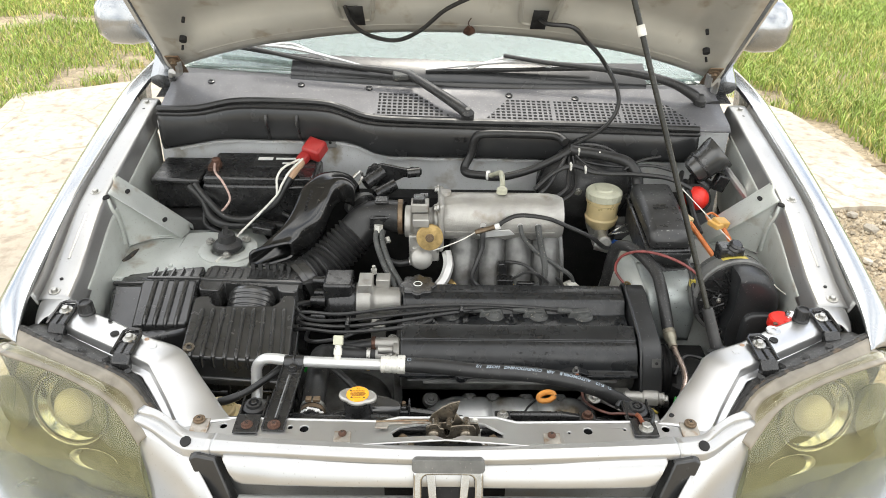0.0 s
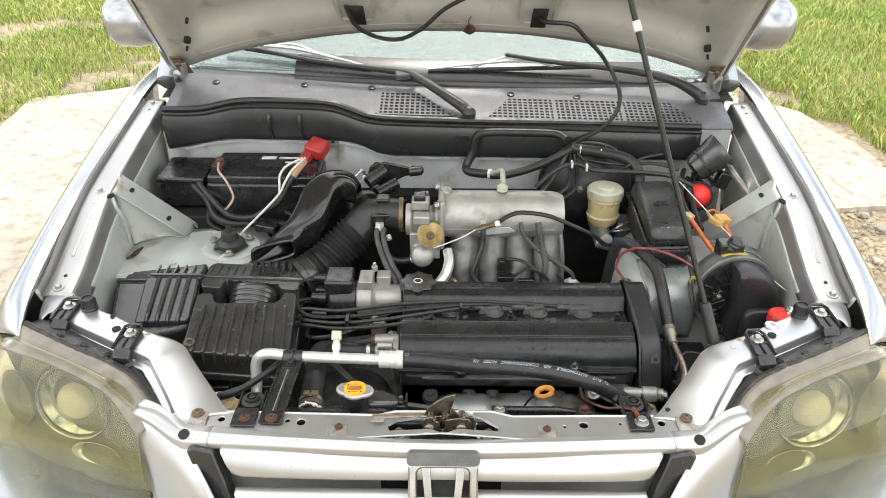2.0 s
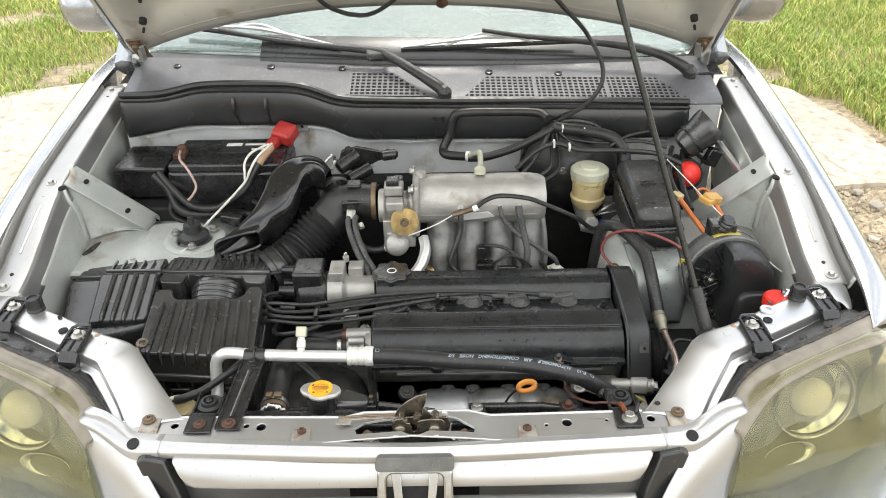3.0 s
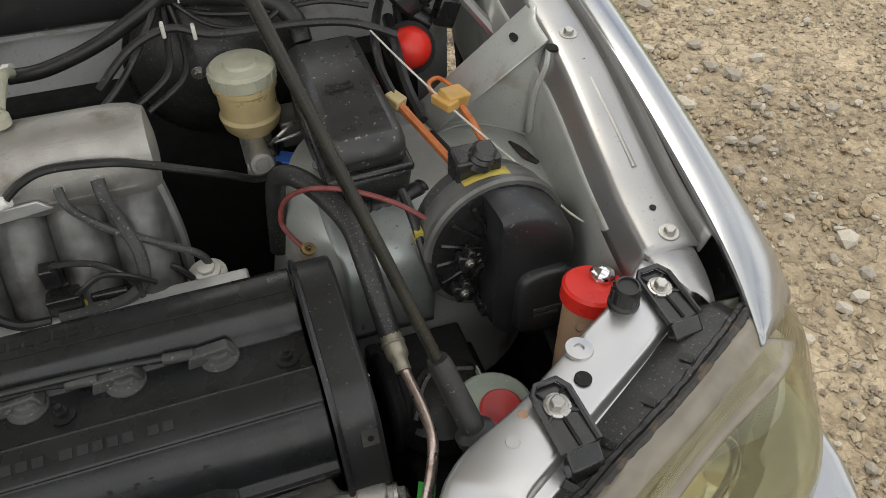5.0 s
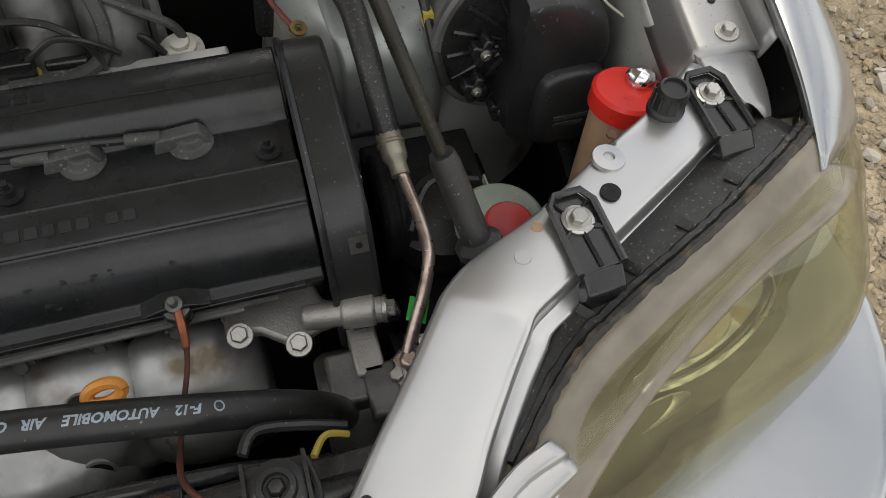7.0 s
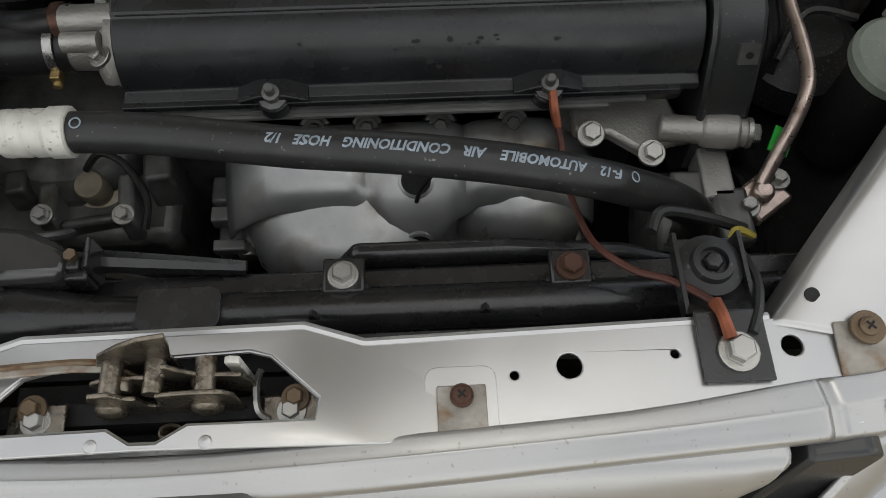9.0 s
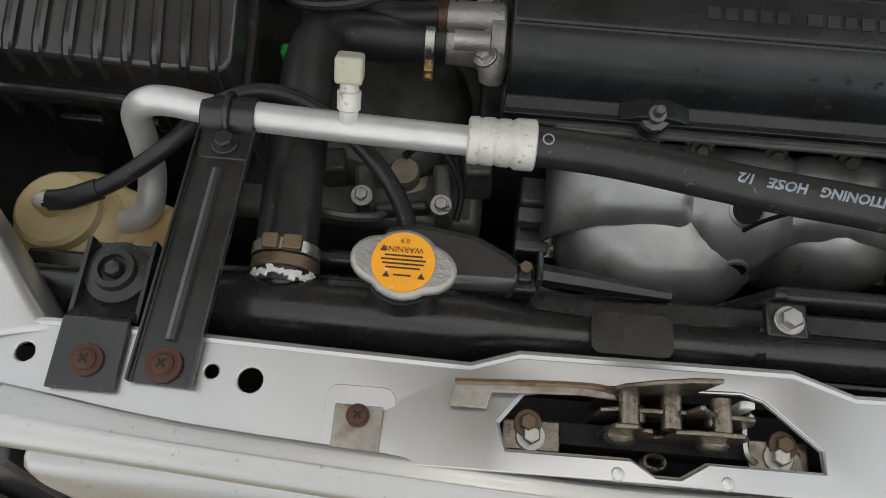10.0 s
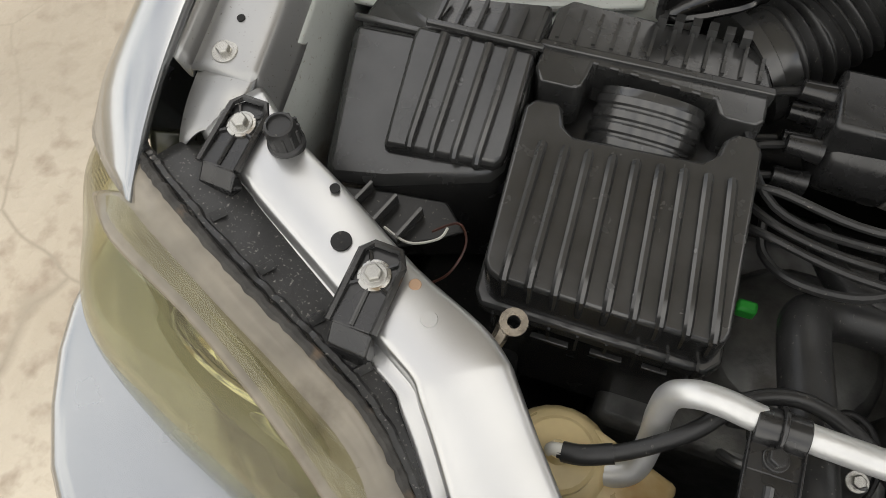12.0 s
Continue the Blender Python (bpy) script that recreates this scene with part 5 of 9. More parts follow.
for x, mtl in ((0.096, zinc), (0.237, rust)):
    clip = part("fan_mount", mesh(box((x, 0.130, 0.856), (0.026, 0.024, 0.008)), box((x, 0.121, 0.850), (0.032, 0.012, 0.012))), black, rad, bevel=0.002)
    bolt(clip, (x, 0.129, 0.8615), r=0.0068, material=mtl, washer=1.4)
for x in (0.078, 0.182):
    part("vent_nub", mesh(prism([(x - 0.004, 0.856), (x + 0.004, 0.856), (x, 0.866)], "y", 0.102, 0.106)), black, rad)
fan = thing("radiator_fan", "black plastic fan shroud behind the radiator", "fan shroud", (0.1, 0.17, 0.4))
part("shroud", mesh(prism([(-0.24, 0.45), (0.36, 0.45), (0.36, 0.79), (0.28, 0.83), (0.20, 0.845), (0.10, 0.845), (0.07, 0.79), (-0.02, 0.79), (-0.10, 0.845), (-0.24, 0.84)], "y", 0.148, 0.160)), black, fan, bevel=0.004)
part("fan_motor", mesh(cyl((0.10, 0.160, 0.62), (0.10, 0.205, 0.62), 0.05)), dark, fan)
part("shroud_clip", mesh(box((-0.069, 0.143, 0.852), (0.016, 0.020, 0.020)), box((-0.069, 0.143, 0.864), (0.010, 0.010, 0.006)), box((-0.060, 0.148, 0.856), (0.004, 0.022, 0.030))), black, fan, bevel=0.002)
part("clip_nut", mesh(lathe((-0.069, 0.146, 0.866), (0, 0, 1), [(0.004, 0), (0.004, 0.006)], 6)), brown_metal, fan)
part("shroud_arm", mesh(tube([(-0.060, 0.152, 0.846), (-0.02, 0.150, 0.842), (0.03, 0.148, 0.836)], [0.008, 0.007, 0.005], 8)), black, fan)

# rubber-mounted radiator brackets
for x, mtl in ((-0.309, rust), (0.311, zinc)):
    rb = thing("radiator_bracket", "black steel radiator bracket with a rubber cushion", "bracket", (x, 0.06, 0.897), "pair of radiator brackets")
    part("strap", mesh(prism([(0.042, 0.9012), (0.082, 0.9012), (0.092, 0.891), (0.098, 0.888), (0.132, 0.888), (0.136, 0.874), (0.133, 0.874), (0.130, 0.885), (0.096, 0.885), (0.088, 0.889), (0.080, 0.8985), (0.042, 0.8985)], "x", x - 0.0190, x + 0.0190)), black, rb, bevel=0.001)
    for k in (-1, 1):
        part("strap_flange", mesh(box((x + k * 0.0190, 0.108, 0.890), (0.0025, 0.050, 0.010))), black, rb)
    part("cushion", mesh(lathe((x, 0.113, 0.887), (0, 0, 1), [(0.019, 0), (0.019, 0.005), (0.013, 0.007), (0.012, 0.0115), (0.0085, 0.012), (0.008, 0.008)], 24)), rubber, rb, "black rubber cushion")
    part("cushion_pin", mesh(lathe((x, 0.113, 0.889), (0, 0, 1), [(0.006, 0), (0.006, 0.009), (0.0045, 0.011), (0.0025, 0.0112)], 6)), black, rb)
    bolt(rb, (x + 0.001, 0.058, 0.9022), r=0.0075 if mtl is zinc else 0.006, material=mtl, washer=1.5, cross=mtl is rust)
pb = thing("pipe_bracket", "long black steel bracket holding the aluminium pipe", "bracket", (-0.265, 0.06, 0.897))
m = Matrix.Translation((-0.2645, 0.128, 0.8955)) @ turned(-2.5, 0, -1.5)
part("channel", mesh(prism([(-0.018, 0.006), (-0.0165, 0.006), (-0.0165, 0.0015), (0.0165, 0.0015), (0.0165, 0.006), (0.018, 0.006), (0.018, 0.0), (-0.018, 0.0)], "y", -0.080, 0.086, m)), black, pb, bevel=0.0006)
part("pressed_groove", mesh(tube([m @ V(0, -0.055, 0.002), m @ V(0, 0.055, 0.002)], 0.0035, 8, 1)), black_gloss, pb)
bolt(pb, m @ V(0, -0.069, 0.003), (0, 0, 1), 0.006, rust, 1.7, "screw", True)
part("pipe_clamp", mesh(tube([(-0.262, 0.222 + 0.0145 * math.sin(a), 0.894 + 0.0145 * math.cos(a)) for a in (k * 0.35 for k in range(-9, 10))], 0.0022, 6, 1), lathe((-0.279, 0.222, 0.893), (1, 0, 0), [(0.0135, 0), (0.0135, 0.034)], 24), box((-0.262, 0.204, 0.893), (0.034, 0.026, 0.004))), black, pb, bevel=0.001)
bolt(pb, (-0.262, 0.202, 0.896), (0, 0, 1), 0.006, black, 1.4)

# ---- air-conditioning pipe and hose ----
ac = thing("air_conditioning_line", "bare aluminium pipe crimped to a black printed hose", "pipe", (-0.2, 0.22, 0.86))
pipe = part("pipe", mesh(tube([(-0.395, 0.185, 0.795), (-0.365, 0.180, 0.800), (-0.345, 0.183, 0.806), (-0.334, 0.192, 0.815), (-0.331, 0.210, 0.832), (-0.332, 0.222, 0.855), (-0.330, 0.228, 0.878), (-0.318, 0.2285, 0.893), (-0.300, 0.2275, 0.897), (-0.262, 0.2235, 0.8955), (-0.185, 0.221, 0.894), (-0.111, 0.220, 0.892)], 0.0098, 16)), alu_soft, ac, "bare aluminium pipe")
part("valve_stem", mesh(lathe((-0.187, 0.2215, 0.900), (0.02, 0.62, 0.78), [(0.006, 0), (0.006, 0.008), (0.0075, 0.009), (0.0075, 0.020), (0.006, 0.021), (0.006, 0.026)], 16)), white_alu, pipe)
part("valve_cap", mesh(box((-0.1865, 0.243, 0.9265), (0.017, 0.015, 0.017), (-36, 2, 0))), cream_cap, pipe, "pale plastic valve cap", bevel=0.002)
ferrule = part("ferrule", mesh(lathe((-0.112, 0.2205, 0.8925), (1, 0.0, -0.012), [(0.0125, 0), (0.0150, 0.001), (0.0155, 0.006), (0.0145, 0.008), (0.0155, 0.011), (0.0155, 0.016), (0.0145, 0.018), (0.0155, 0.021), (0.0155, 0.026), (0.0148, 0.028), (0.0165, 0.031), (0.0165, 0.042), (0.0150, 0.043)], 16)), white_alu, ac, "dented whitish crimped ferrule", angle=25)
HOSE = glide([(-0.072, 0.2205, 0.8920), (-0.020, 0.2165, 0.8925), (0.060, 0.2045, 0.8920), (0.084, 0.2000, 0.8945), (0.133, 0.1935, 0.8965), (0.178, 0.1880, 0.8945), (0.219, 0.1845, 0.8875), (0.259, 0.1830, 0.8735), (0.277, 0.1840, 0.8630), (0.310, 0.1870, 0.8400), (0.335, 0.1905, 0.8150), (0.350, 0.1950, 0.7900), (0.358, 0.2000, 0.7650), (0.362, 0.2100, 0.7300)], 8)
hose = part("hose", mesh(tube(HOSE, 0.0132, 18, 1)), rubber, ac, "black rubber hose with grey printing")
RUN = [0.0]
for a, b in zip(HOSE, HOSE[1:]):
    RUN.append(RUN[-1] + (b - a).length)


def on_hose(centre, turn=0.0, r=0.0134):
    """Writing round the hose, its feet towards the engine."""
    def place(u, v):
        d = centre - u - 0.22 * v
        i = max(k for k in range(len(RUN) - 1) if RUN[k] <= max(d, 0))
        z = (HOSE[i + 1] - HOSE[i]).normalized()
        p = HOSE[i] + z * (d - RUN[i])
        y = V(0, 0, 1).cross(z).normalized()
        n = z.cross(y)
        a = turn - v / r
        return p + (n * math.cos(a) * r + y * math.sin(a) * r)
    return place


for word, at in (("F-12", 0.3368), ("AUTOMOBILE", 0.2938), ("AIR", 0.2520), ("CONDITIONING", 0.2069), ("HOSE", 0.1576), ("1/2", 0.1320)):
    written("hose_word", word, 0.0090, on_hose(at, -0.15), hose_print, hose, 0.93, 0.00030)
for d in (0.3549, 0.010):
    foot = on_hose(d, -0.15, 0.0132)(0, 0)
    part("hose_mark", mesh(lathe(foot, on_hose(d, -0.15, 1.0132)(0, 0) - foot, [(0.0038, 0), (0.0038, 0.0004), (0.0028, 0.0005), (0.0028, 0)], 14, False)), hose_print, hose)


# ---- engine ----
engine = thing("engine", "transverse four-cylinder engine with a black wrinkle-painted valve cover", "engine", (0.13, 0.42, 0.40))
part("block", mesh(box((0.13, 0.43, 0.58), (0.46, 0.17, 0.40))), engine_dark, engine, bevel=0.01)
head = part("cylinder_head", mesh(prism([(0.345, 0.66), (0.345, 0.73), (0.330, 0.75), (0.322, 0.792), (0.54, 0.785), (0.54, 0.66)], "x", -0.085, 0.372)), engine_dark, engine, "dark cast cylinder head", bevel=0.003)
VC = [(0.308, 0.793), (0.308, 0.800), (0.318, 0.803), (0.3205, 0.812), (0.3265, 0.824), (0.3355, 0.835), (0.3455, 0.8415), (0.3555, 0.8440), (0.3570, 0.8465), (0.3880, 0.8565), (0.3940, 0.8550), (0.3995, 0.8360), (0.4560, 0.8360), (0.4630, 0.8450), (0.4680, 0.8580), (0.4750, 0.8630), (0.5150, 0.8680), (0.5260, 0.8620), (0.5320, 0.840), (0.535, 0.78)]
cover = part("valve_cover", mesh(prism(VC, "x", -0.084, 0.371)), black_paint, engine, "black wrinkle-painted valve cover, chipped", bevel=0.0025)
part("cover_flange", mesh(box((0.135, 0.3085, 0.797), (0.44, 0.010, 0.006))), black_paint, cover, bevel=0.001)
part("gasket_rail", mesh(box((0.13, 0.3075, 0.787), (0.40, 0.006, 0.004)), box((0.13, 0.3045, 0.7825), (0.34, 0.006, 0.003))), alu_dark, engine)
part("cover_groove", mesh(box((0.143, 0.3565, 0.8452), (0.445, 0.0016, 0.001)), box((0.143, 0.4900, 0.8651), (0.445, 0.0016, 0.0012), (7, 0, 0))), dark, cover)
for x in (0.033, 0.249):
    part("stud_boss", mesh(lathe((x, 0.3095, 0.790), (0, -0.15, 1), [(0.013, 0), (0.0125, 0.010), (0.010, 0.0125)], 18), prism([(x - 0.028, 0.803), (x + 0.028, 0.803), (x + 0.010, 0.810), (x - 0.010, 0.810)], "y", 0.303, 0.322)), black_paint, cover, bevel=0.001)
    part("stud_nut", mesh(lathe((x, 0.3075, 0.8035), (0, -0.25, 1), [(0.0115, 0), (0.0115, 0.0025), (0.0070, 0.003), (0.0070, 0.010), (0.0042, 0.0105), (0.0040, 0.019), (0.0030, 0.020)], 10)), engine_dark, cover, "dark steel stud nut", angle=20)
for x, y, z in ((-0.03, 0.428, 0.836), (0.135, 0.428, 0.836), (0.348, 0.424, 0.836)):
    part("stud_nut", mesh(lathe((x, y, z), (0, 0, 1), [(0.012, 0), (0.012, 0.003), (0.006, 0.0035), (0.006, 0.010), (0.0035, 0.0102), (0.0035, 0.017)], 10)), black_paint, cover)
# raised writing on the cover, left plain
x = 0.060
for w in (0.012, 0.012, 0.012, 0.012, 0.012, 0.0, 0.014, 0.012, 0.011, 0.012, 0.012, 0.0, 0.012, 0.012):
    if w:
        part("raised_mark", mesh(box((x + w / 2, 0.3725, 0.8517), (w * 0.8, 0.0095, 0.0012), (17.9, 0, 0))), black_paint, cover)
    x += (w or 0.008) + 0.0012
for i in range(14):
    part("raised_mark", mesh(box((-0.02 + i * 0.0135 + (0.012 if i > 4 else 0), 0.5050, 0.8669), (0.0095, 0.010, 0.0012), (7, 0, 0))), black_paint, cover)
rnd = random.Random(8)
for i in range(26):
    f, x = rnd.random(), 0.04 + 0.26 * rnd.betavariate(2, 2)
    y, z = 0.3212 + 0.0143 * f, 0.8135 + 0.0215 * f ** 0.85
    r = 0.0012 + 0.0022 * rnd.random() ** 2
    part("paint_chip", mesh(prism([(r * rnd.uniform(0.5, 1.8) * math.cos(k * 0.9), r * rnd.uniform(0.5, 1.2) * math.sin(k * 0.9)) for k in range(7)], "z", -0.0006, 0.0004, Matrix.Translation((x, y, z)) @ turned(58 - 16 * f, 0, 0))), dark, cover)
seat(-0.003, 0.036, -0.035)
oil = part("oil_filler_cap", mesh(prism([(-0.052 + (0.036 + 0.003 * math.cos(8 * a)) * math.cos(a), 0.474 + (0.036 + 0.003 * math.cos(8 * a)) * math.sin(a)) for a in (2 * math.pi * k / 64 for k in range(64))], "z", 0.888, 0.908)), black, engine, "black scalloped oil filler cap", bevel=0.003)
part("cap_ring", mesh(lathe((-0.052, 0.474, 0.9080), (0, 0, 1), [(0.0095, 0), (0.0095, 0.0008), (0.0075, 0.0009), (0.0075, 0)], 20, False)), white, oil)
seat()
BELT = [(0.545, 0.66), (0.544, 0.835), (0.535, 0.860), (0.518, 0.8705), (0.490, 0.872), (0.365, 0.853), (0.341, 0.845), (0.327, 0.832), (0.302, 0.790), (0.284, 0.752), (0.281, 0.720), (0.295, 0.68)]
belt = part("timing_belt_cover", mesh(prism(BELT, "x", 0.375, 0.418)), belt_black, engine, "black plastic timing belt cover", bevel=0.005)
part("cover_seam", mesh(tube([(0.3765, y, z) for y, z in BELT[1:11]], 0.0035, 6, 1)), belt_black, belt)
part("clip_plate", mesh(box((0.404, 0.3185, 0.822), (0.016, 0.004, 0.016), (-30, 0, 0))), engine_dark, belt, "small dark spring clip")
part("clip_hole", mesh(lathe((0.404, 0.3165, 0.8230), (0, -1, 0.3), [(0.003, 0), (0.003, 0.0012)], 10)), dark, belt)
part("cover_foot", mesh(box((0.408, 0.284, 0.754), (0.045, 0.014, 0.016))), black, belt, bevel=0.003)

# plug leads and distributor
seat(-0.005, 0.100, -0.035)
dist = thing("distributor", "black distributor cap on a grey cast body", "distributor", (-0.17, 0.42, 0.80))
part("distributor_body", mesh(lathe((-0.180, 0.425, 0.850), (1, 0.02, 0.02), [(0.042, 0), (0.044, 0.01), (0.044, 0.03), (0.034, 0.04), (0.030, 0.095)], 24), box((-0.160, 0.428, 0.893), (0.030, 0.050, 0.030)), box((-0.125, 0.450, 0.885), (0.03, 0.03, 0.03))), alu, dist, "grey cast aluminium distributor body", bevel=0.002)
dcap = part("distributor_cap", mesh(box((-0.217, 0.430, 0.880), (0.060, 0.066, 0.060)), lathe((-0.250, 0.425, 0.850), (1, 0, 0), [(0.020, 0), (0.040, 0.012), (0.044, 0.07)], 24)), black, dist, "black plastic distributor cap", bevel=0.005)
for y, z in ((0.445, 0.890), (0.40, 0.87), (0.425, 0.845), (0.39, 0.835), (0.45, 0.855)):
    part("cap_tower", mesh(lathe((-0.244, y, z), (-1, 0, 0.05), [(0.012, 0), (0.010, 0.015), (0.009, 0.03)], 14)), black, dcap)
part("bracket_nut", mesh(lathe((-0.145, 0.455, 0.905), (0, 0, 1), [(0.007, 0), (0.007, 0.010), (0.004, 0.0102), (0.004, 0.018)], 6)), zinc, dist)
seat()
LEADS = ((0.276, (-0.280, 0.500, 0.833), 0.012, 0.016), (0.185, (-0.280, 0.545, 0.853), 0.001, 0.006), (0.095, (-0.283, 0.525, 0.810), -0.010, -0.004), (0.005, (-0.280, 0.49, 0.800), -0.021, -0.012))
for k, (x, p, dy, dz) in enumerate(LEADS):
    lead = thing("plug_lead", "dark grey ignition lead with a moulded boot", "ignition lead", (x, 0.45, 0.835), "four ignition leads")
    pts = [p, (p[0] - 0.026, p[1] - 0.012, p[2]), (p[0] - 0.036, p[1] - 0.050, p[2] - 0.002), (-0.280, 0.425 + dy, 0.840 + dz * 0.6), (-0.205, 0.402 + dy, 0.850 + dz * 0.7), (-0.11, 0.410 + dy * 1.5, 0.858 + dz * 0.5), (-0.03, 0.430 + dy, 0.856 + 0.5 * dz)]
    pts += [q for q in ((0.04, 0.446 + 0.5 * dy, 0.854 + dz * 0.4), (0.11, 0.455, 0.852 + dz * 0.3), (0.19, 0.458, 0.850)) if q[0] < x - 0.05]
    pts += [(x - 0.035, 0.455, 0.847)]
    part("lead", mesh(tube(pts, 0.0038, 8)), rubber, lead)
    part("boot", mesh(box((x, 0.452, 0.844), (0.050, 0.017, 0.014), (0, -6, 0), 0.75), lathe((x + 0.008, 0.450, 0.835), (0, 0, 1), [(0.020, 0), (0.020, 0.003), (0.014, 0.005), (0.010, 0.012)], 18), tube([(x - 0.045, 0.455, 0.848), (x - 0.015, 0.453, 0.847)], 0.0062, 8, 1)), rubber_grey, lead, bevel=0.003)
holder = thing("lead_clip", "black plastic clip holding the ignition leads", "clip", (-0.19, 0.40, 0.85))
part("clip_body", mesh(box((-0.190, 0.400, 0.849), (0.008, 0.036, 0.022))), black, holder, bevel=0.002)
part("clip_body", mesh(box((0.035, 0.443, 0.853), (0.008, 0.022, 0.016))), black, holder, bevel=0.002)

# thermostat housing, hoses at the cooling side
thermo = part("thermostat_housing", mesh(lathe((-0.088, 0.372, 0.792), (-1, 0, 0), [(0.033, 0), (0.033, 0.011), (0.025, 0.014), (0.019, 0.022), (0.018, 0.055)], 24), tube([(-0.096, 0.338, 0.790), (-0.096, 0.348, 0.802), (-0.096, 0.372, 0.808), (-0.096, 0.398, 0.806)], [0.010, 0.013, 0.013, 0.011], 10)), alu, engine, "cast aluminium thermostat housing")
for y, z in ((0.347, 0.8120), (0.397, 0.8150)):
    bolt(thermo, (-0.103, y, z), (-0.4, -0.2, 1), 0.0068, zinc, 1.5)
part("housing_neck", mesh(cyl((-0.135, 0.38, 0.815), (-0.09, 0.38, 0.815), 0.013), cyl((-0.128, 0.352, 0.822), (-0.10, 0.352, 0.822), 0.008)), alu, thermo)
part("front_lug", mesh(box((-0.135, 0.45, 0.80), (0.03, 0.025, 0.035)), cyl((-0.155, 0.445, 0.805), (-0.125, 0.445, 0.805), 0.009)), alu, thermo, bevel=0.003)
up_hose = thing("radiator_hose", "thick black rubber upper radiator hose with worn clamps", "hose", (-0.22, 0.14, 0.86))
part("hose", mesh(tube([(-0.2215, 0.128, 0.850), (-0.2225, 0.155, 0.853), (-0.226, 0.20, 0.850), (-0.231, 0.265, 0.838), (-0.236, 0.325, 0.822), (-0.231, 0.354, 0.808), (-0.208, 0.368, 0.796), (-0.175, 0.371, 0.792), (-0.135, 0.372, 0.792)], 0.0200, 18)), rubber, up_hose)
for p, d, mtl in (((-0.2220, 0.148, 0.853), (0.01, -1, -0.04), zinc), ((-0.2215, 0.139, 0.851), (0.01, -1, -0.04), brown_metal), ((-0.148, 0.372, 0.792), (1, 0, 0), zinc)):
    part("hose_clamp", mesh(lathe(p, d, [(0.0208, -0.004), (0.0215, -0.0035), (0.0215, 0.0035), (0.0208, 0.004)], 24, False)), mtl, up_hose, thick=0.001)
for x, w in ((-0.214, 0.012), (-0.228, 0.010)):
    part("clamp_ear", mesh(box((x, 0.147, 0.8765), (w, 0.010, 0.006))), brown_metal, up_hose, bevel=0.001)
rnd = random.Random(21)
for k in range(16):
    a = radians(-75 + 150 * k / 15)
    part("white_residue", mesh(box((-0.2213 + 0.0203 * math.sin(a), 0.1300 + rnd.uniform(-0.002, 0.002), 0.8500 + 0.0203 * math.cos(a)), (0.0045, rnd.uniform(0.003, 0.007), 0.003), (0, math.degrees(a), rnd.uniform(-30, 30)))), label_white, up_hose, bevel=0.0006)
part("clamp_ear", mesh(box((-0.148, 0.350, 0.786), (0.008, 0.014, 0.010)), cyl((-0.148, 0.340, 0.782), (-0.148, 0.350, 0.784), 0.004)), gold, up_hose, bevel=0.001)
part("hose_stub", mesh(cyl((-0.2213, 0.134, 0.8505), (-0.221, 0.110, 0.846), 0.018)), black, up_hose)
small = thing("overflow_hose", "thin black overflow hose from the filler to the bottle", "hose", (-0.30, 0.20, 0.84))
part("hose", mesh(tube([(-0.392, 0.176, 0.842), (-0.375, 0.178, 0.845), (-0.345, 0.190, 0.852), (-0.310, 0.212, 0.866), (-0.280, 0.243, 0.874), (-0.245, 0.254, 0.876), (-0.205, 0.243, 0.868), (-0.170, 0.215, 0.858), (-0.150, 0.185, 0.856), (-0.142, 0.155, 0.862)], 0.0062, 10)), rubber, small)
part("hose_sleeve", mesh(tube([(-0.389, 0.1765, 0.8425), (-0.375, 0.178, 0.845), (-0.355, 0.185, 0.849)], 0.0075, 10)), rubber, small)
cable = thing("heater_cable", "thin black cable looping to the throttle side", "cable", (-0.15, 0.4, 0.84))
part("cable", mesh(tube([(-0.08, 0.455, 0.846), (-0.12, 0.420, 0.846), (-0.165, 0.388, 0.842), (-0.205, 0.366, 0.838), (-0.25, 0.372, 0.825), (-0.275, 0.40, 0.81), (-0.278, 0.44, 0.80)], 0.0042, 8)), rubber, cable)
low = thing("heater_hose", "black heater hose by the gearbox", "hose", (-0.2, 0.4, 0.75))
part("hose", mesh(tube([(-0.125, 0.382, 0.815), (-0.165, 0.384, 0.806), (-0.20, 0.400, 0.792), (-0.212, 0.43, 0.775), (-0.215, 0.48, 0.74)], 0.013, 12)), rubber, low)
part("hose_clamp", mesh(lathe((-0.142, 0.382, 0.813), (1, 0, 0.1), [(0.014, 0), (0.015, 0.001), (0.015, 0.008), (0.014, 0.009)], 18)), rust, low)
gear = thing("gearbox", "grimy dark cast gearbox casing below the air filter", "gearbox", (-0.22, 0.35, 0.35))
part("casing", mesh(box((-0.23, 0.40, 0.52), (0.28, 0.26, 0.24)), lathe((-0.20, 0.40, 0.60), (0, 0, 1), [(0.10, 0), (0.09, 0.06), (0.05, 0.08)], 20)), engine_dark, gear, bevel=0.012)
for x, y, z, sx, sy, sz, mtl in ((-0.205, 0.300, 0.650, 0.020, 0.050, 0.030, alu_dark), (-0.130, 0.300, 0.652, 0.018, 0.060, 0.036, alu_dark), (-0.168, 0.285, 0.640, 0.060, 0.012, 0.030, engine_dark), (-0.100, 0.330, 0.660, 0.030, 0.050, 0.050, engine_dark), (-0.235, 0.320, 0.652, 0.024, 0.030, 0.040, engine_dark)):
    part("cast_rib", mesh(box((x, y, z), (sx, sy, sz), (0, 0, 8), 0.85)), mtl, gear, bevel=0.004)
for x, y in ((-0.205, 0.285), (-0.130, 0.282)):
    bolt(gear, (x, y, 0.668), (0, -0.2, 1), 0.0065, zinc)
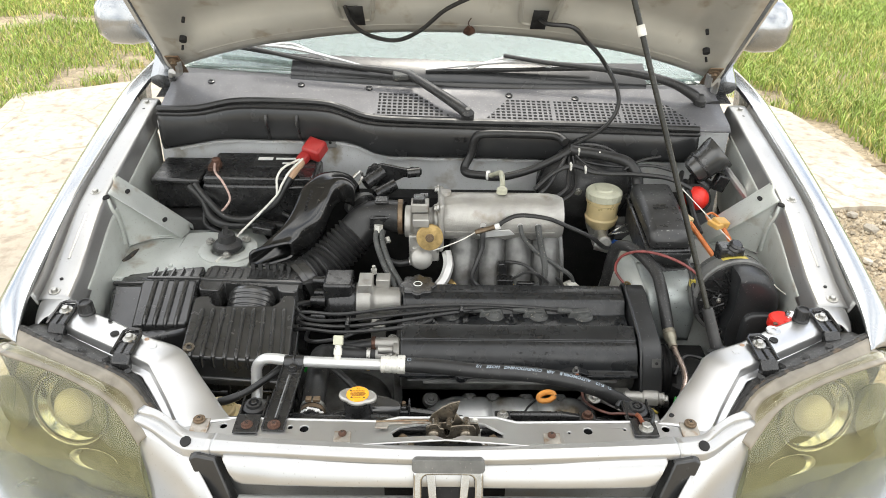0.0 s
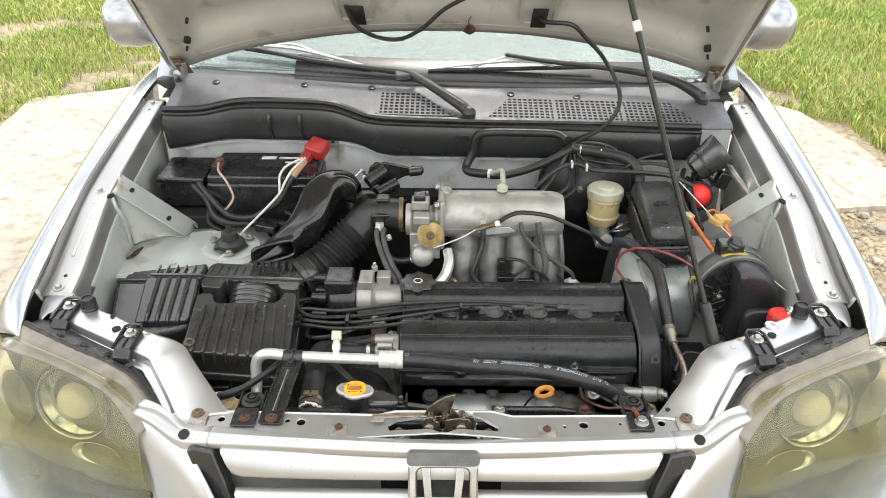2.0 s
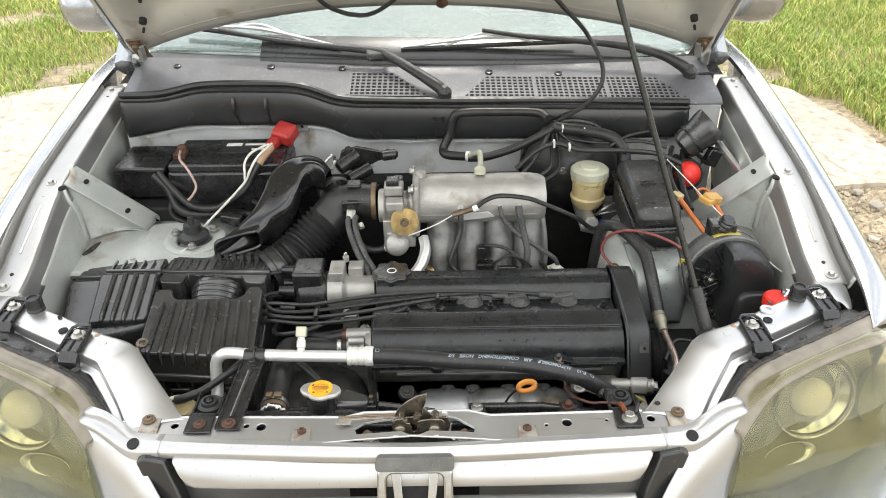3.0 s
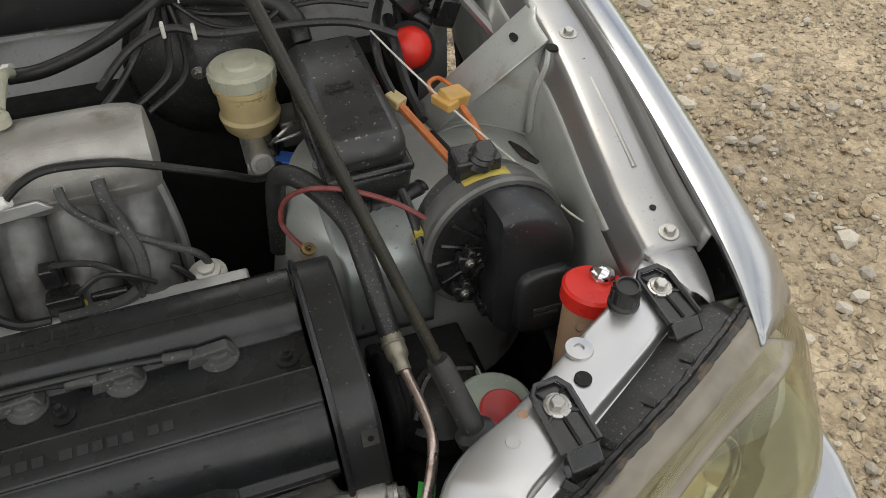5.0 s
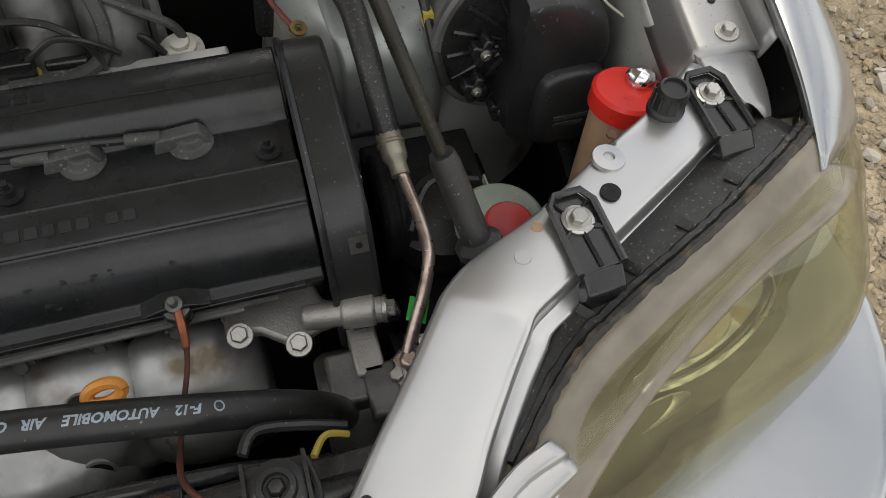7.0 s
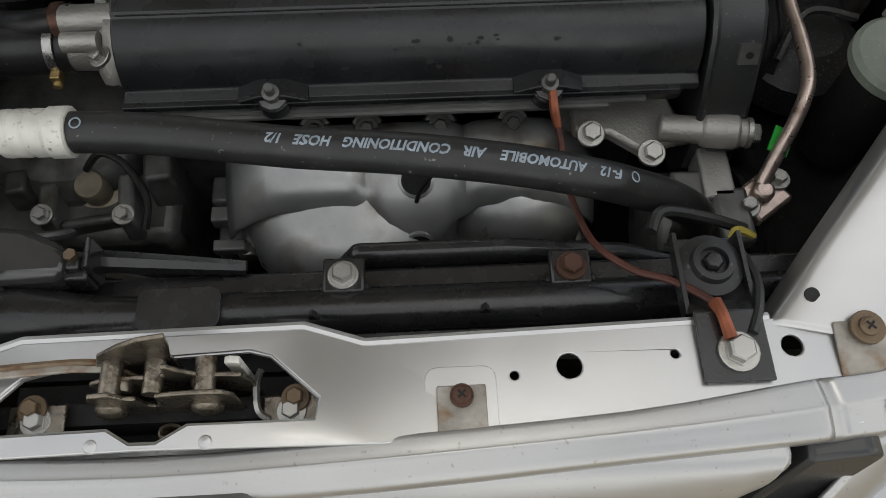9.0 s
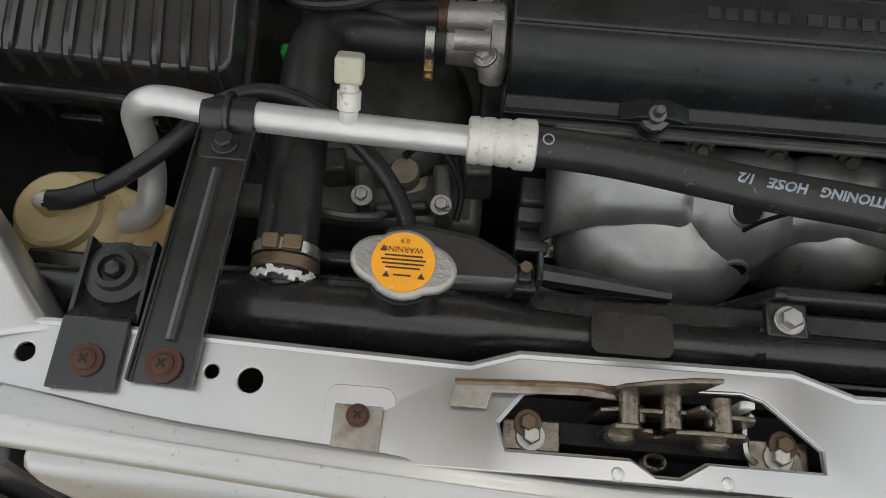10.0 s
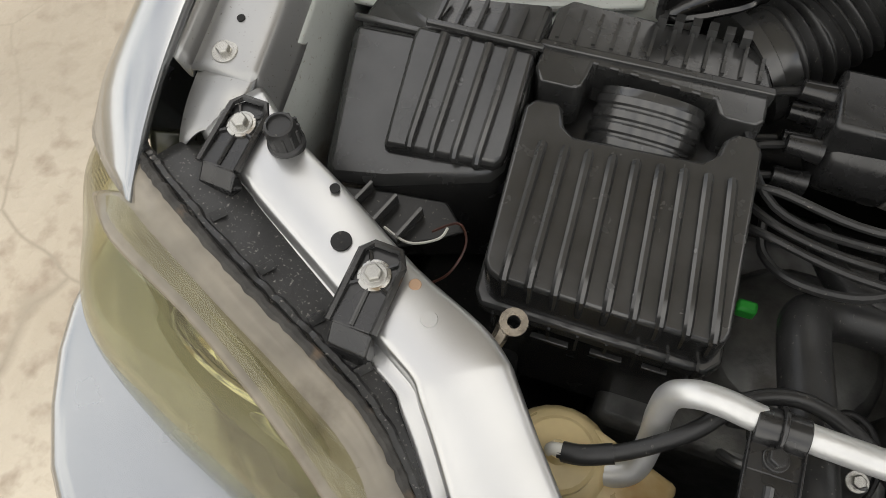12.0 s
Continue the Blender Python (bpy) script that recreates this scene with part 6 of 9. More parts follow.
part("sensor_wire", mesh(tube([(-0.168, 0.327, 0.675), (-0.150, 0.335, 0.690), (-0.128, 0.325, 0.685), (-0.112, 0.300, 0.665), (-0.115, 0.275, 0.65)], 0.0035, 8)), rubber, gear)
part("cooler_pipe", mesh(tube([(-0.245, 0.275, 0.645), (-0.235, 0.265, 0.665), (-0.215, 0.262, 0.668), (-0.190, 0.270, 0.655), (-0.185, 0.285, 0.64)], 0.005, 8)), alu_dark, gear)
part("sensor", mesh(lathe((-0.168, 0.324, 0.630), (0, -0.2, 1), [(0.024, 0), (0.022, 0.012), (0.015, 0.014), (0.015, 0.034), (0.013, 0.037)], 22)), sensor_tan, gear, "dull brass switch on the gearbox")
seat(0, 0.058, -0.13)
part("front_casting", mesh(box((-0.155, 0.27, 0.715), (0.07, 0.07, 0.05))), engine_dark, gear, bevel=0.006)
part("cast_boss", mesh(box((-0.04, 0.255, 0.76), (0.030, 0.03, 0.05)), box((-0.03, 0.235, 0.735), (0.050, 0.065, 0.03))), engine_dark, gear, bevel=0.004)
part("wire_clip", mesh(tube([(-0.19, 0.24, 0.74), (-0.18, 0.22, 0.745), (-0.13, 0.22, 0.745), (-0.12, 0.25, 0.74)], 0.004, 6)), engine_dark, gear)
part("starter_lug", mesh(box((-0.043, 0.232, 0.770), (0.026, 0.016, 0.016))), alu_dark, gear, bevel=0.002)
part("starter_lug", mesh(box((-0.04, 0.206, 0.757), (0.032, 0.012, 0.012))), alu_dark, gear, bevel=0.002)
seat()

# exhaust side
ex = thing("exhaust_heat_shield", "dull silver pressed heat shield over the exhaust manifold", "heat shield", (0.12, 0.25, 0.60))
rows = []
for i in range(35):
    x = -0.034 + 0.010 * i
    end = min(1.0, max(0.0, (x + 0.036) / 0.05), max(0.0, (0.308 - x) / 0.05)) ** 0.5
    tab = 1 / (1 + math.exp(-(x - 0.106) / 0.005)) / (1 + math.exp((x - 0.179) / 0.005))
    crease = 0.009 * (math.exp(-((x - 0.098) / 0.007) ** 2) + math.exp(-((x - 0.187) / 0.007) ** 2) + 0.6 * math.exp(-((x - 0.232) / 0.007) ** 2))
    d = 0.045 * (1 - end) + crease
    lip = 0.264 + 0.010 * (1 - tab) * abs(math.sin((x - 0.142) * 18)) * 0.8
    rows.append([(x, 0.340, 0.716 - d), (x, 0.326, 0.722 - d), (x, 0.302, 0.714 - d), (x, 0.280, 0.703 - d), (x, lip, 0.692 - d), (x, lip - 0.001 - 0.012 * tab, 0.683 - d - 0.004 * tab), (x, lip + 0.024 - 0.044 * tab, 0.674 - 0.006 * tab - d), (x, lip + 0.028 - 0.048 * tab, 0.650 - d), (x, 0.258 - 0.010 * tab, 0.622), (x, 0.268, 0.58)])
sh_ob = part("shield", mesh(skin(rows, 3, 1)), shield, ex, thick=0.0015, angle=60)
for bx, half, out in ((0.078, 0.098, 0.066), (0.238, 0.062, 0.034)):
    bowl = []
    for i in range(19):
        f = -1 + i / 9
        k = max(0.0, 1 - f * f) ** 0.5
        x = bx + half * f
        bowl.append([(x, 0.288, 0.694 - 0.030 * (1 - k)), (x, 0.270 - 0.10 * out * k, 0.688 - 0.040 * (1 - k)), (x, 0.272 - 0.72 * out * k, 0.674 - 0.045 * (1 - k)), (x, 0.274 - out * k, 0.648 - 0.03 * (1 - k)), (x, 0.274 - 0.92 * out * k, 0.612), (x, 0.278 - 0.55 * out * k, 0.575)])
    part("lower_bowl", mesh(skin(bowl, 3, 1)), shield, ex, "smoky pressed steel lower bowl", thick=0.0015, angle=60)
for x, y, z, r, nrm in ((0.1415, 0.284, 0.7065, 0.0135, (0, -0.45, 1)), (0.142, 0.2425, 0.664, 0.0115, (0, -1, 0.25))):
    part("shield_hole", mesh(lathe((x, y, z), nrm, [(r + 0.003, -0.003), (r + 0.0025, 0.0005), (r, 0.0015), (r - 0.001, -0.001)], 22, False)), shield, sh_ob)
    part("hole_dark", mesh(lathe((x, y, z), nrm, [(r, -0.001), (r, 0.0008)], 22)), dark, sh_ob)
for x in (-0.025, 0.052, 0.099, 0.165, 0.231, 0.285):
    bolt(head, (x, 0.333, 0.718), (0, -0.7, 1), 0.0065, engine_dark, 1.6)
    part("port_lug", mesh(lathe((x, 0.342, 0.706), (0, -0.7, 1), [(0.018, 0), (0.014, 0.010)], 14)), engine_dark, head)
seat(0, -0.018, 0.0166)
dip = thing("dipstick", "orange oil dipstick ring", "dipstick", (0.10, 0.24, 0.80))
part("dipstick_ring", mesh(tube([(0.188 + 0.014 * math.cos(a), 0.268 + 0.005 * math.sin(a), 0.780 + 0.006 * math.sin(a) + 0.003 * math.cos(a)) for a in (2 * math.pi * k / 14 for k in range(15))], 0.0052, 8, 2)), orange, dip)
part("dipstick_rod", mesh(tube([(0.174, 0.268, 0.777), (0.158, 0.274, 0.75), (0.146, 0.282, 0.71), (0.141, 0.286, 0.68)], 0.0020, 6)), dark, dip)
seat()

seat(0.015, 0.015, -0.03)
comp = thing("compressor", "grey cast compressor and alternator bracket", "compressor", (0.34, 0.25, 0.65))
part("bracket", mesh(prism([(0.262, 0.322), (0.345, 0.325), (0.352, 0.300), (0.372, 0.293), (0.375, 0.275), (0.345, 0.272), (0.318, 0.262), (0.292, 0.282), (0.262, 0.285)], "z", 0.768, 0.782)), alu, comp, "grey cast bracket", bevel=0.004)
part("arm", mesh(cyl((0.330, 0.280, 0.790), (0.402, 0.268, 0.795), 0.0115), cyl((0.364, 0.2745, 0.7925), (0.394, 0.2695, 0.7945), 0.0145), box((0.378, 0.250, 0.760), (0.026, 0.06, 0.03))), alu, comp, bevel=0.003)
bolt(comp, (0.402, 0.268, 0.795), (1, -0.17, 0.06), 0.008)
for x, y in ((0.275, 0.280), (0.323, 0.259)):
    bolt(comp, (x, y, 0.784), (0, -0.3, 1), 0.008, zinc, 1.45)
part("compressor_body", mesh(lathe((0.33, 0.225, 0.70), (1, 0, 0), [(0.05, 0), (0.055, 0.01), (0.055, 0.06), (0.045, 0.065)], 24), box((0.365, 0.225, 0.755), (0.05, 0.05, 0.03)), box((0.385, 0.205, 0.765), (0.03, 0.05, 0.02))), engine_dark, comp, bevel=0.004)
part("clutch_pulley", mesh(lathe((0.405, 0.225, 0.70), (1, 0, 0), [(0.058, 0), (0.058, 0.004), (0.054, 0.008), (0.058, 0.012), (0.054, 0.016), (0.058, 0.02), (0.04, 0.022)], 32)), dark, comp)
part("green_tag", mesh(box((0.430, 0.262, 0.790), (0.018, 0.022, 0.0015), (20, 15, -20))), green, comp, "small green sticker")
seat(0.024, 0.05, -0.034)
cp = thing("compressor_pipe", "pinkish bare metal pipe from a grey hose fitting", "pipe", (0.42, 0.2, 0.78))
part("pipe", mesh(tube([(0.437, 0.352, 0.838), (0.439, 0.340, 0.832), (0.442, 0.300, 0.828), (0.441, 0.265, 0.822), (0.430, 0.238, 0.808), (0.416, 0.216, 0.793), (0.404, 0.196, 0.778), (0.401, 0.184, 0.770)], 0.0060, 12)), pink_metal, cp)
part("pipe_flange", mesh(box((0.405, 0.188, 0.768), (0.040, 0.034, 0.012), (0, 0, 35)), cyl((0.404, 0.189, 0.763), (0.404, 0.189, 0.783), 0.009)), pink_metal, cp, bevel=0.003)
bolt(cp, (0.420, 0.202, 0.775), (0, 0, 1), 0.0065)
bolt(cp, (0.389, 0.177, 0.776), (0, 0, 1), 0.0065)
part("fitting", mesh(lathe((0.434, 0.385, 0.850), (0.06, -0.93, -0.34), [(0.0125, 0), (0.0125, 0.022), (0.0115, 0.026), (0.009, 0.03), (0.009, 0.042)], 16)), crimp_grey, cp, "crimped grey fitting")
part("crimp_ring", mesh(lathe((0.4345, 0.3775, 0.8472), (0.06, -0.93, -0.34), [(0.0130, 0), (0.0138, 0.001), (0.0138, 0.003), (0.0130, 0.004)], 16)), crimp_grey, cp)
part("hose", mesh(tube([(0.434, 0.385, 0.850), (0.431, 0.415, 0.877), (0.428, 0.45, 0.904), (0.423, 0.494, 0.923), (0.401, 0.55, 0.932), (0.376, 0.59, 0.930), (0.36, 0.61, 0.90), (0.35, 0.61, 0.80)], 0.0125, 12)), black_dusty, cp, "dusty black hose")

# ---- intake ----
seat()


intake = thing("intake_manifold", "cast aluminium intake plenum with runners", "manifold", (0.13, 0.60, 0.75))
seat(0.006, 0.025, -0.012)
plen = part("plenum", mesh(lathe((-0.012, 0.662, 0.953), (1, 0, 0), [(0.050, 0), (0.052, 0.004), (0.053, 0.03), (0.053, 0.215), (0.0525, 0.238), (0.050, 0.255), (0.044, 0.268), (0.02, 0.272)], 40)), alu, intake, "dull cast aluminium plenum", angle=45)
part("parting_line", mesh(box((0.115, 0.611, 0.940), (0.24, 0.003, 0.002))), alu, plen)
part("plenum_flange", mesh(box((-0.014, 0.655, 0.950), (0.014, 0.105, 0.118))), alu, intake, bevel=0.008)
for y, z in ((0.61, 1.0), (0.70, 1.0), (0.61, 0.90)):
    bolt(intake, (-0.021, y, z), (-1, 0, 0), 0.007, zinc)
part("map_boss", mesh(lathe((-0.004, 0.668, 1.000), (0, 0, 1), [(0.014, 0), (0.012, 0.012), (0.005, 0.014)], 14)), alu, intake)
seat()
for x in (0.046, 0.106, 0.166, 0.226):
    part("runner", mesh(tube([(x, 0.690, 0.905), (x, 0.662, 0.885), (x, 0.640, 0.850), (x, 0.615, 0.805), (x, 0.59, 0.76)], [0.0335, 0.0335, 0.033, 0.032, 0.032], 16)), engine_dark, intake)
part("manifold_flange", mesh(box((0.14, 0.590, 0.75), (0.40, 0.02, 0.06))), alu_dark, intake, bevel=0.004)
part("support", mesh(tube([(0.256, 0.665, 0.908), (0.264, 0.65, 0.84), (0.262, 0.63, 0.76)], 0.008, 8)), alu_dark, intake)
seat(0.004, 0.030, -0.015)
tb = part("throttle_body", mesh(lathe((-0.092, 0.650, 0.945), (1, 0, 0), [(0.036, 0), (0.036, 0.014), (0.031, 0.018), (0.031, 0.06), (0.040, 0.066), (0.040, 0.075)], 26), box((-0.055, 0.628, 0.905), (0.055, 0.040, 0.05)), box((-0.058, 0.640, 0.990), (0.040, 0.035, 0.022)), box((-0.055, 0.602, 0.972), (0.036, 0.03, 0.02))), alu, intake, "cast throttle body", bevel=0.003)
part("connector", mesh(box((-0.060, 0.640, 1.004), (0.026, 0.028, 0.016)), box((-0.05, 0.665, 0.998), (0.02, 0.02, 0.012))), black, tb, bevel=0.002)
part("throttle_pulley", mesh(lathe((-0.036, 0.590, 0.938), (0.05, -1, 0.2), [(0.010, -0.012), (0.029, -0.006), (0.029, -0.003), (0.026, 0.0), (0.029, 0.003), (0.029, 0.005), (0.010, 0.006)], 30)), gold, tb, "brassy throttle pulley")
bolt(tb, (-0.036, 0.583, 0.9395), (0.05, -1, 0.2), 0.006, brown_metal)
part("idle_valve", mesh(lathe((-0.055, 0.602, 0.878), (0.3, -0.9, 0.4), [(0.026, -0.01), (0.026, 0.008), (0.018, 0.014), (0.008, 0.018)], 20), box((-0.045, 0.622, 0.885), (0.06, 0.035, 0.035))), alu, intake, "cast idle valve", bevel=0.003)
part("curved_bracket", mesh(tube([(0.002, 0.610, 0.888), (0.006, 0.585, 0.872), (-0.004, 0.556, 0.852), (-0.026, 0.528, 0.838)], 0.012, 6), tube([(0.002, 0.602, 0.892), (0.004, 0.580, 0.877), (-0.006, 0.553, 0.859)], 0.005, 6)), alu_soft, intake, "curved aluminium bracket")
seat(0.004, 0.080, -0.045)
part("brass_switch", mesh(lathe((0.022, 0.530, 0.838), (0, -0.2, 1), [(0.011, 0), (0.011, 0.012), (0.016, 0.014), (0.016, 0.026), (0.012, 0.029), (0.004, 0.032)], 6)), gold, intake, "yellow passivated switch")
seat(0.012, 0.098, -0.055)
rail_i = part("fuel_rail", mesh(box((0.178, 0.479, 0.8605), (0.28, 0.030, 0.018))), alu_soft, intake, "bright aluminium fuel rail", bevel=0.003)
part("regulator", mesh(lathe((0.272, 0.512, 0.846), (0, -0.15, 1), [(0.022, 0), (0.023, 0.004), (0.023, 0.012), (0.016, 0.014), (0.016, 0.020), (0.010, 0.021), (0.010, 0.027), (0.004, 0.029)], 24)), white_alu, rail_i, "round whitish pressure regulator")
for x in (0.095, 0.155):
    part("injector", mesh(cyl((x, 0.525, 0.835), (x, 0.508, 0.872), 0.009), box((x, 0.535, 0.868), (0.024, 0.018, 0.016))), black, rail_i, bevel=0.002)
part("injector_plug", mesh(box((0.088, 0.512, 0.882), (0.020, 0.020, 0.014)), cyl((0.115, 0.515, 0.885), (0.14, 0.52, 0.886), 0.005)), black, rail_i, bevel=0.002)
part("yellow_plug", mesh(lathe((0.133, 0.495, 0.868), (0.2, -1, 0.2), [(0.012, 0), (0.012, 0.006), (0.006, 0.008)], 14)), yellow, rail_i)
seat()
for pts, r, mtl in (([(0.165, 0.632, 0.948), (0.168, 0.622, 0.934), (0.177, 0.620, 0.917), (0.206, 0.615, 0.889), (0.246, 0.612, 0.861), (0.281, 0.610, 0.835), (0.290, 0.610, 0.812)], 0.0048, rubber_grey),
                    ([(0.204, 0.634, 0.947), (0.206, 0.622, 0.930), (0.213, 0.618, 0.899), (0.222, 0.602, 0.861), (0.216, 0.590, 0.830), (0.187, 0.582, 0.816), (0.125, 0.580, 0.815)], 0.0072, rubber_grey),
                    ([(0.084, 0.636, 0.940), (0.084, 0.626, 0.925), (0.083, 0.618, 0.898), (0.071, 0.600, 0.870), (0.062, 0.587, 0.838), (0.084, 0.580, 0.818), (0.115, 0.580, 0.814)], 0.0058, rubber),
                    ([(0.134, 0.600, 0.868), (0.140, 0.592, 0.880), (0.177, 0.590, 0.872), (0.208, 0.582, 0.846), (0.212, 0.585, 0.815)], 0.0036, rubber),
                    ([(0.150, 0.585, 0.840), (0.160, 0.580, 0.850), (0.181, 0.580, 0.862), (0.206, 0.580, 0.854), (0.230, 0.585, 0.830)], 0.0032, rubber),
                    ([(-0.05, 0.600, 0.812), (0.02, 0.595, 0.816), (0.07, 0.590, 0.820)], 0.003, rubber), ([(0.225, 0.612, 0.822), (0.250, 0.605, 0.830), (0.268, 0.600, 0.808)], 0.004, rubber)):
    part("vacuum_hose", mesh(tube(pts, r, 8)), mtl, intake)
part("injector_plug", mesh(box((0.128, 0.604, 0.858), (0.018, 0.018, 0.026)), box((0.134, 0.592, 0.828), (0.036, 0.022, 0.022)), cyl((0.160, 0.592, 0.824), (0.200, 0.590, 0.824), 0.006)), black, intake, bevel=0.002)
seat(0.006, 0.025, -0.012)
for x in (0.159, 0.198, 0.078):
    part("hose_nipple", mesh(lathe((x, 0.622, 0.956), (0.0, -1, 0.1), [(0.009, -0.01), (0.009, 0.004), (0.0065, 0.005), (0.0065, 0.014)], 14)), alu_soft, intake)
part("cable_bracket", mesh(prism([(0.062, 0.938), (0.075, 0.952), (0.105, 0.948), (0.135, 0.950), (0.148, 0.938), (0.12, 0.934), (0.08, 0.930)], "y", 0.604, 0.608)), alu_soft, intake, bevel=0.001)
thc = thing("throttle_cable", "black throttle cable with a bare steel end", "cable", (0.10, 0.59, 0.94))
seat()
part("cable_sheath", mesh(tube([(0.114, 0.623, 0.950), (0.135, 0.626, 0.966), (0.165, 0.630, 0.974), (0.22, 0.633, 0.966), (0.258, 0.640, 0.948), (0.325, 0.650, 0.911), (0.371, 0.690, 0.861), (0.40, 0.74, 0.84), (0.41, 0.80, 0.83)], 0.0048, 8)), rubber, thc)
seat(0.006, 0.025, -0.012)
part("adjuster", mesh(tube([(0.062, 0.603, 0.944), (0.085, 0.600, 0.953), (0.108, 0.598, 0.962)], 0.0055, 8, 1)), brown_metal, thc)
part("sleeve", mesh(cyl((0.104, 0.598, 0.960), (0.114, 0.597, 0.964), 0.0068)), white, thc)
part("inner_wire", mesh(tube([(0.062, 0.603, 0.944), (0.03, 0.592, 0.930), (-0.010, 0.580, 0.918), (-0.030, 0.582, 0.909)], 0.0014, 5)), white_wire, thc)
seat()


# ---- air filter side ----
def lid_z(x, y):
    """Height of the sloping filter lid."""
    return 0.856 - 0.10 * (x + 0.39) + 0.16 * (y - 0.36)


air = thing("air_filter_box", "black ribbed plastic air filter box with a round inlet", "air filter box", (-0.39, 0.38, 0.60))
part("lower_box", mesh(prism([(0.302, 0.60), (0.300, 0.790), (0.50, 0.815), (0.57, 0.825), (0.57, 0.60)], "x", -0.482, -0.300)), black_gloss, air, bevel=0.006)
lid = part("ribbed_lid", mesh(plate([(-0.489, 0.300), (-0.484, 0.291), (-0.474, 0.287), (-0.304, 0.293), (-0.295, 0.297), (-0.292, 0.306), (-0.301, 0.462), (-0.307, 0.472), (-0.326, 0.471), (-0.333, 0.462), (-0.336, 0.446), (-0.344, 0.438), (-0.452, 0.424), (-0.462, 0.430), (-0.467, 0.445), (-0.474, 0.450), (-0.492, 0.447), (-0.499, 0.438)],
                                    [], -0.046, 0.0, None, lid_z)), black_gloss, air, "black ribbed lid", bevel=0.008)
part("lid_skirt", mesh(plate([(-0.495, 0.292), (-0.487, 0.281), (-0.298, 0.287), (-0.286, 0.300), (-0.296, 0.465), (-0.502, 0.450)], [], -0.060, -0.044, None, lid_z)), black_gloss, air, bevel=0.003)
for i in range(9):
    f = i / 8
    x0, x1, y0, y1 = -0.4695 + 0.166 * f, -0.474 + 0.155 * f, 0.2885 + 0.007 * f, 0.408 + 0.020 * f
    q = [(x0 + (x1 - x0) * k, y0 + (y1 - y0) * k) for k in (0.05, 0.5, 0.95, 1.0)]
    part("rib", mesh(tube([(x0, y0 - 0.0020, lid_z(x0, y0) - 0.022), (x0, y0 - 0.0010, lid_z(x0, y0) - 0.007)] + [(a, b, lid_z(a, b) + (0.0024 if k < 3 else -0.002)) for k, (a, b) in enumerate(q)], [0.003, 0.0036, 0.0042, 0.0042, 0.0046, 0.003], 8, 3)), black_gloss, lid)
for i in range(8):
    x = -0.476 + i * 0.0245
    part("skirt_rib", mesh(box((x, 0.284 + 0.03 * (x + 0.48), 0.782), (0.0025, 0.008, 0.030))), black_gloss, air)
for x, w in ((-0.425, 0.034), (-0.376, 0.028), (-0.335, 0.022)):
    part("skirt_catch", mesh(box((x, 0.281 + 0.03 * (x + 0.48), 0.772), (w, 0.006, 0.006))), black_gloss, air, bevel=0.001)
rear_z = lambda x, y: 0.871 - 0.10 * (x + 0.40) - 0.05 * (y - 0.51)
step = part("rear_lid", mesh(plate([(-0.502, 0.478), (-0.494, 0.465), (-0.464, 0.468), (-0.459, 0.474), (-0.456, 0.503), (-0.348, 0.504), (-0.342, 0.490), (-0.336, 0.486), (-0.311, 0.488), (-0.304, 0.496), (-0.304, 0.540), (-0.318, 0.580), (-0.492, 0.570), (-0.503, 0.555)], [], -0.052, 0.0, None, rear_z)), black_gloss, air, "black stepped rear lid", bevel=0.005)
part("lid_lip", mesh(prism([(-0.506, 0.502), (-0.506, 0.510), (-0.300, 0.532), (-0.300, 0.524)], "z", -0.014, 0.0035, Matrix(((1, 0, 0, 0), (0, 1, 0, 0), (-0.10, 0, 1, 0.831), (0, 0, 0, 1))))), black_gloss, step, bevel=0.0015)
for i in range(12):
    x = -0.494 + i * 0.0162
    part("rear_rib", mesh(box((x, 0.546 + 0.10 * (x + 0.40), rear_z(x, 0.55) + 0.0015), (0.0032, 0.038, 0.005))), black_gloss, step)
for i in range(6):
    x = -0.410 + i * 0.0150
    part("castellation", mesh(box((x, 0.572 + 0.06 * (x + 0.40), rear_z(x, 0.57) + 0.005), (0.008, 0.010, 0.016))), black_gloss, step)
for i in range(6):
    x = -0.446 + i * 0.018
    part("notch_tooth", mesh(box((x, 0.5025, rear_z(x, 0.5) - 0.001), (0.010, 0.005, 0.004))), black_gloss, step)
part("inlet_tube", mesh(lathe((-0.400, 0.424, 0.798), (0.02, 0.84, 0.54), [(0.039, 0), (0.040, 0.020), (0.0455, 0.026)] + [(0.0475 + 0.0016 * (0, 1, 1, 1, 1, 0)[k % 6], 0.028 + 0.0020 * k) for k in range(30)] + [(0.046, 0.092)], 40)), black_gloss, air, "round corrugated black inlet", angle=30)
reso = thing("resonator_box", "black ribbed plastic resonator box beside the wing", "resonator", (-0.58, 0.43, 0.62))
reso_z = lambda x, y: 0.853 + 0.40 * (y - 0.388)
part("body", mesh(plate([(-0.662, 0.360), (-0.650, 0.350), (-0.603, 0.358), (-0.512, 0.384), (-0.503, 0.396), (-0.503, 0.492), (-0.676, 0.486), (-0.676, 0.470)], [], -0.16, -0.013, None, reso_z)), black_gloss, reso, bevel=0.007)
part("raised_field", mesh(plate([(-0.6105, 0.381), (-0.511, 0.389), (-0.503, 0.396), (-0.505, 0.486), (-0.613, 0.486), (-0.615, 0.475)], [], -0.014, 0.0, None, reso_z)), black_gloss, reso, bevel=0.004)
for i in range(4):
    x0, x1 = -0.587 + i * 0.0205, -0.586 + i * 0.0205
    part("rib", mesh(tube([(x0, 0.3865, 0.8475)] + [(x0 + (x1 - x0) * k, 0.388 + 0.094 * k, reso_z(0, 0.388 + 0.094 * k) + 0.0024) for k in (0.03, 0.5, 1.0)], 0.0042, 8, 3)), black_gloss, reso)
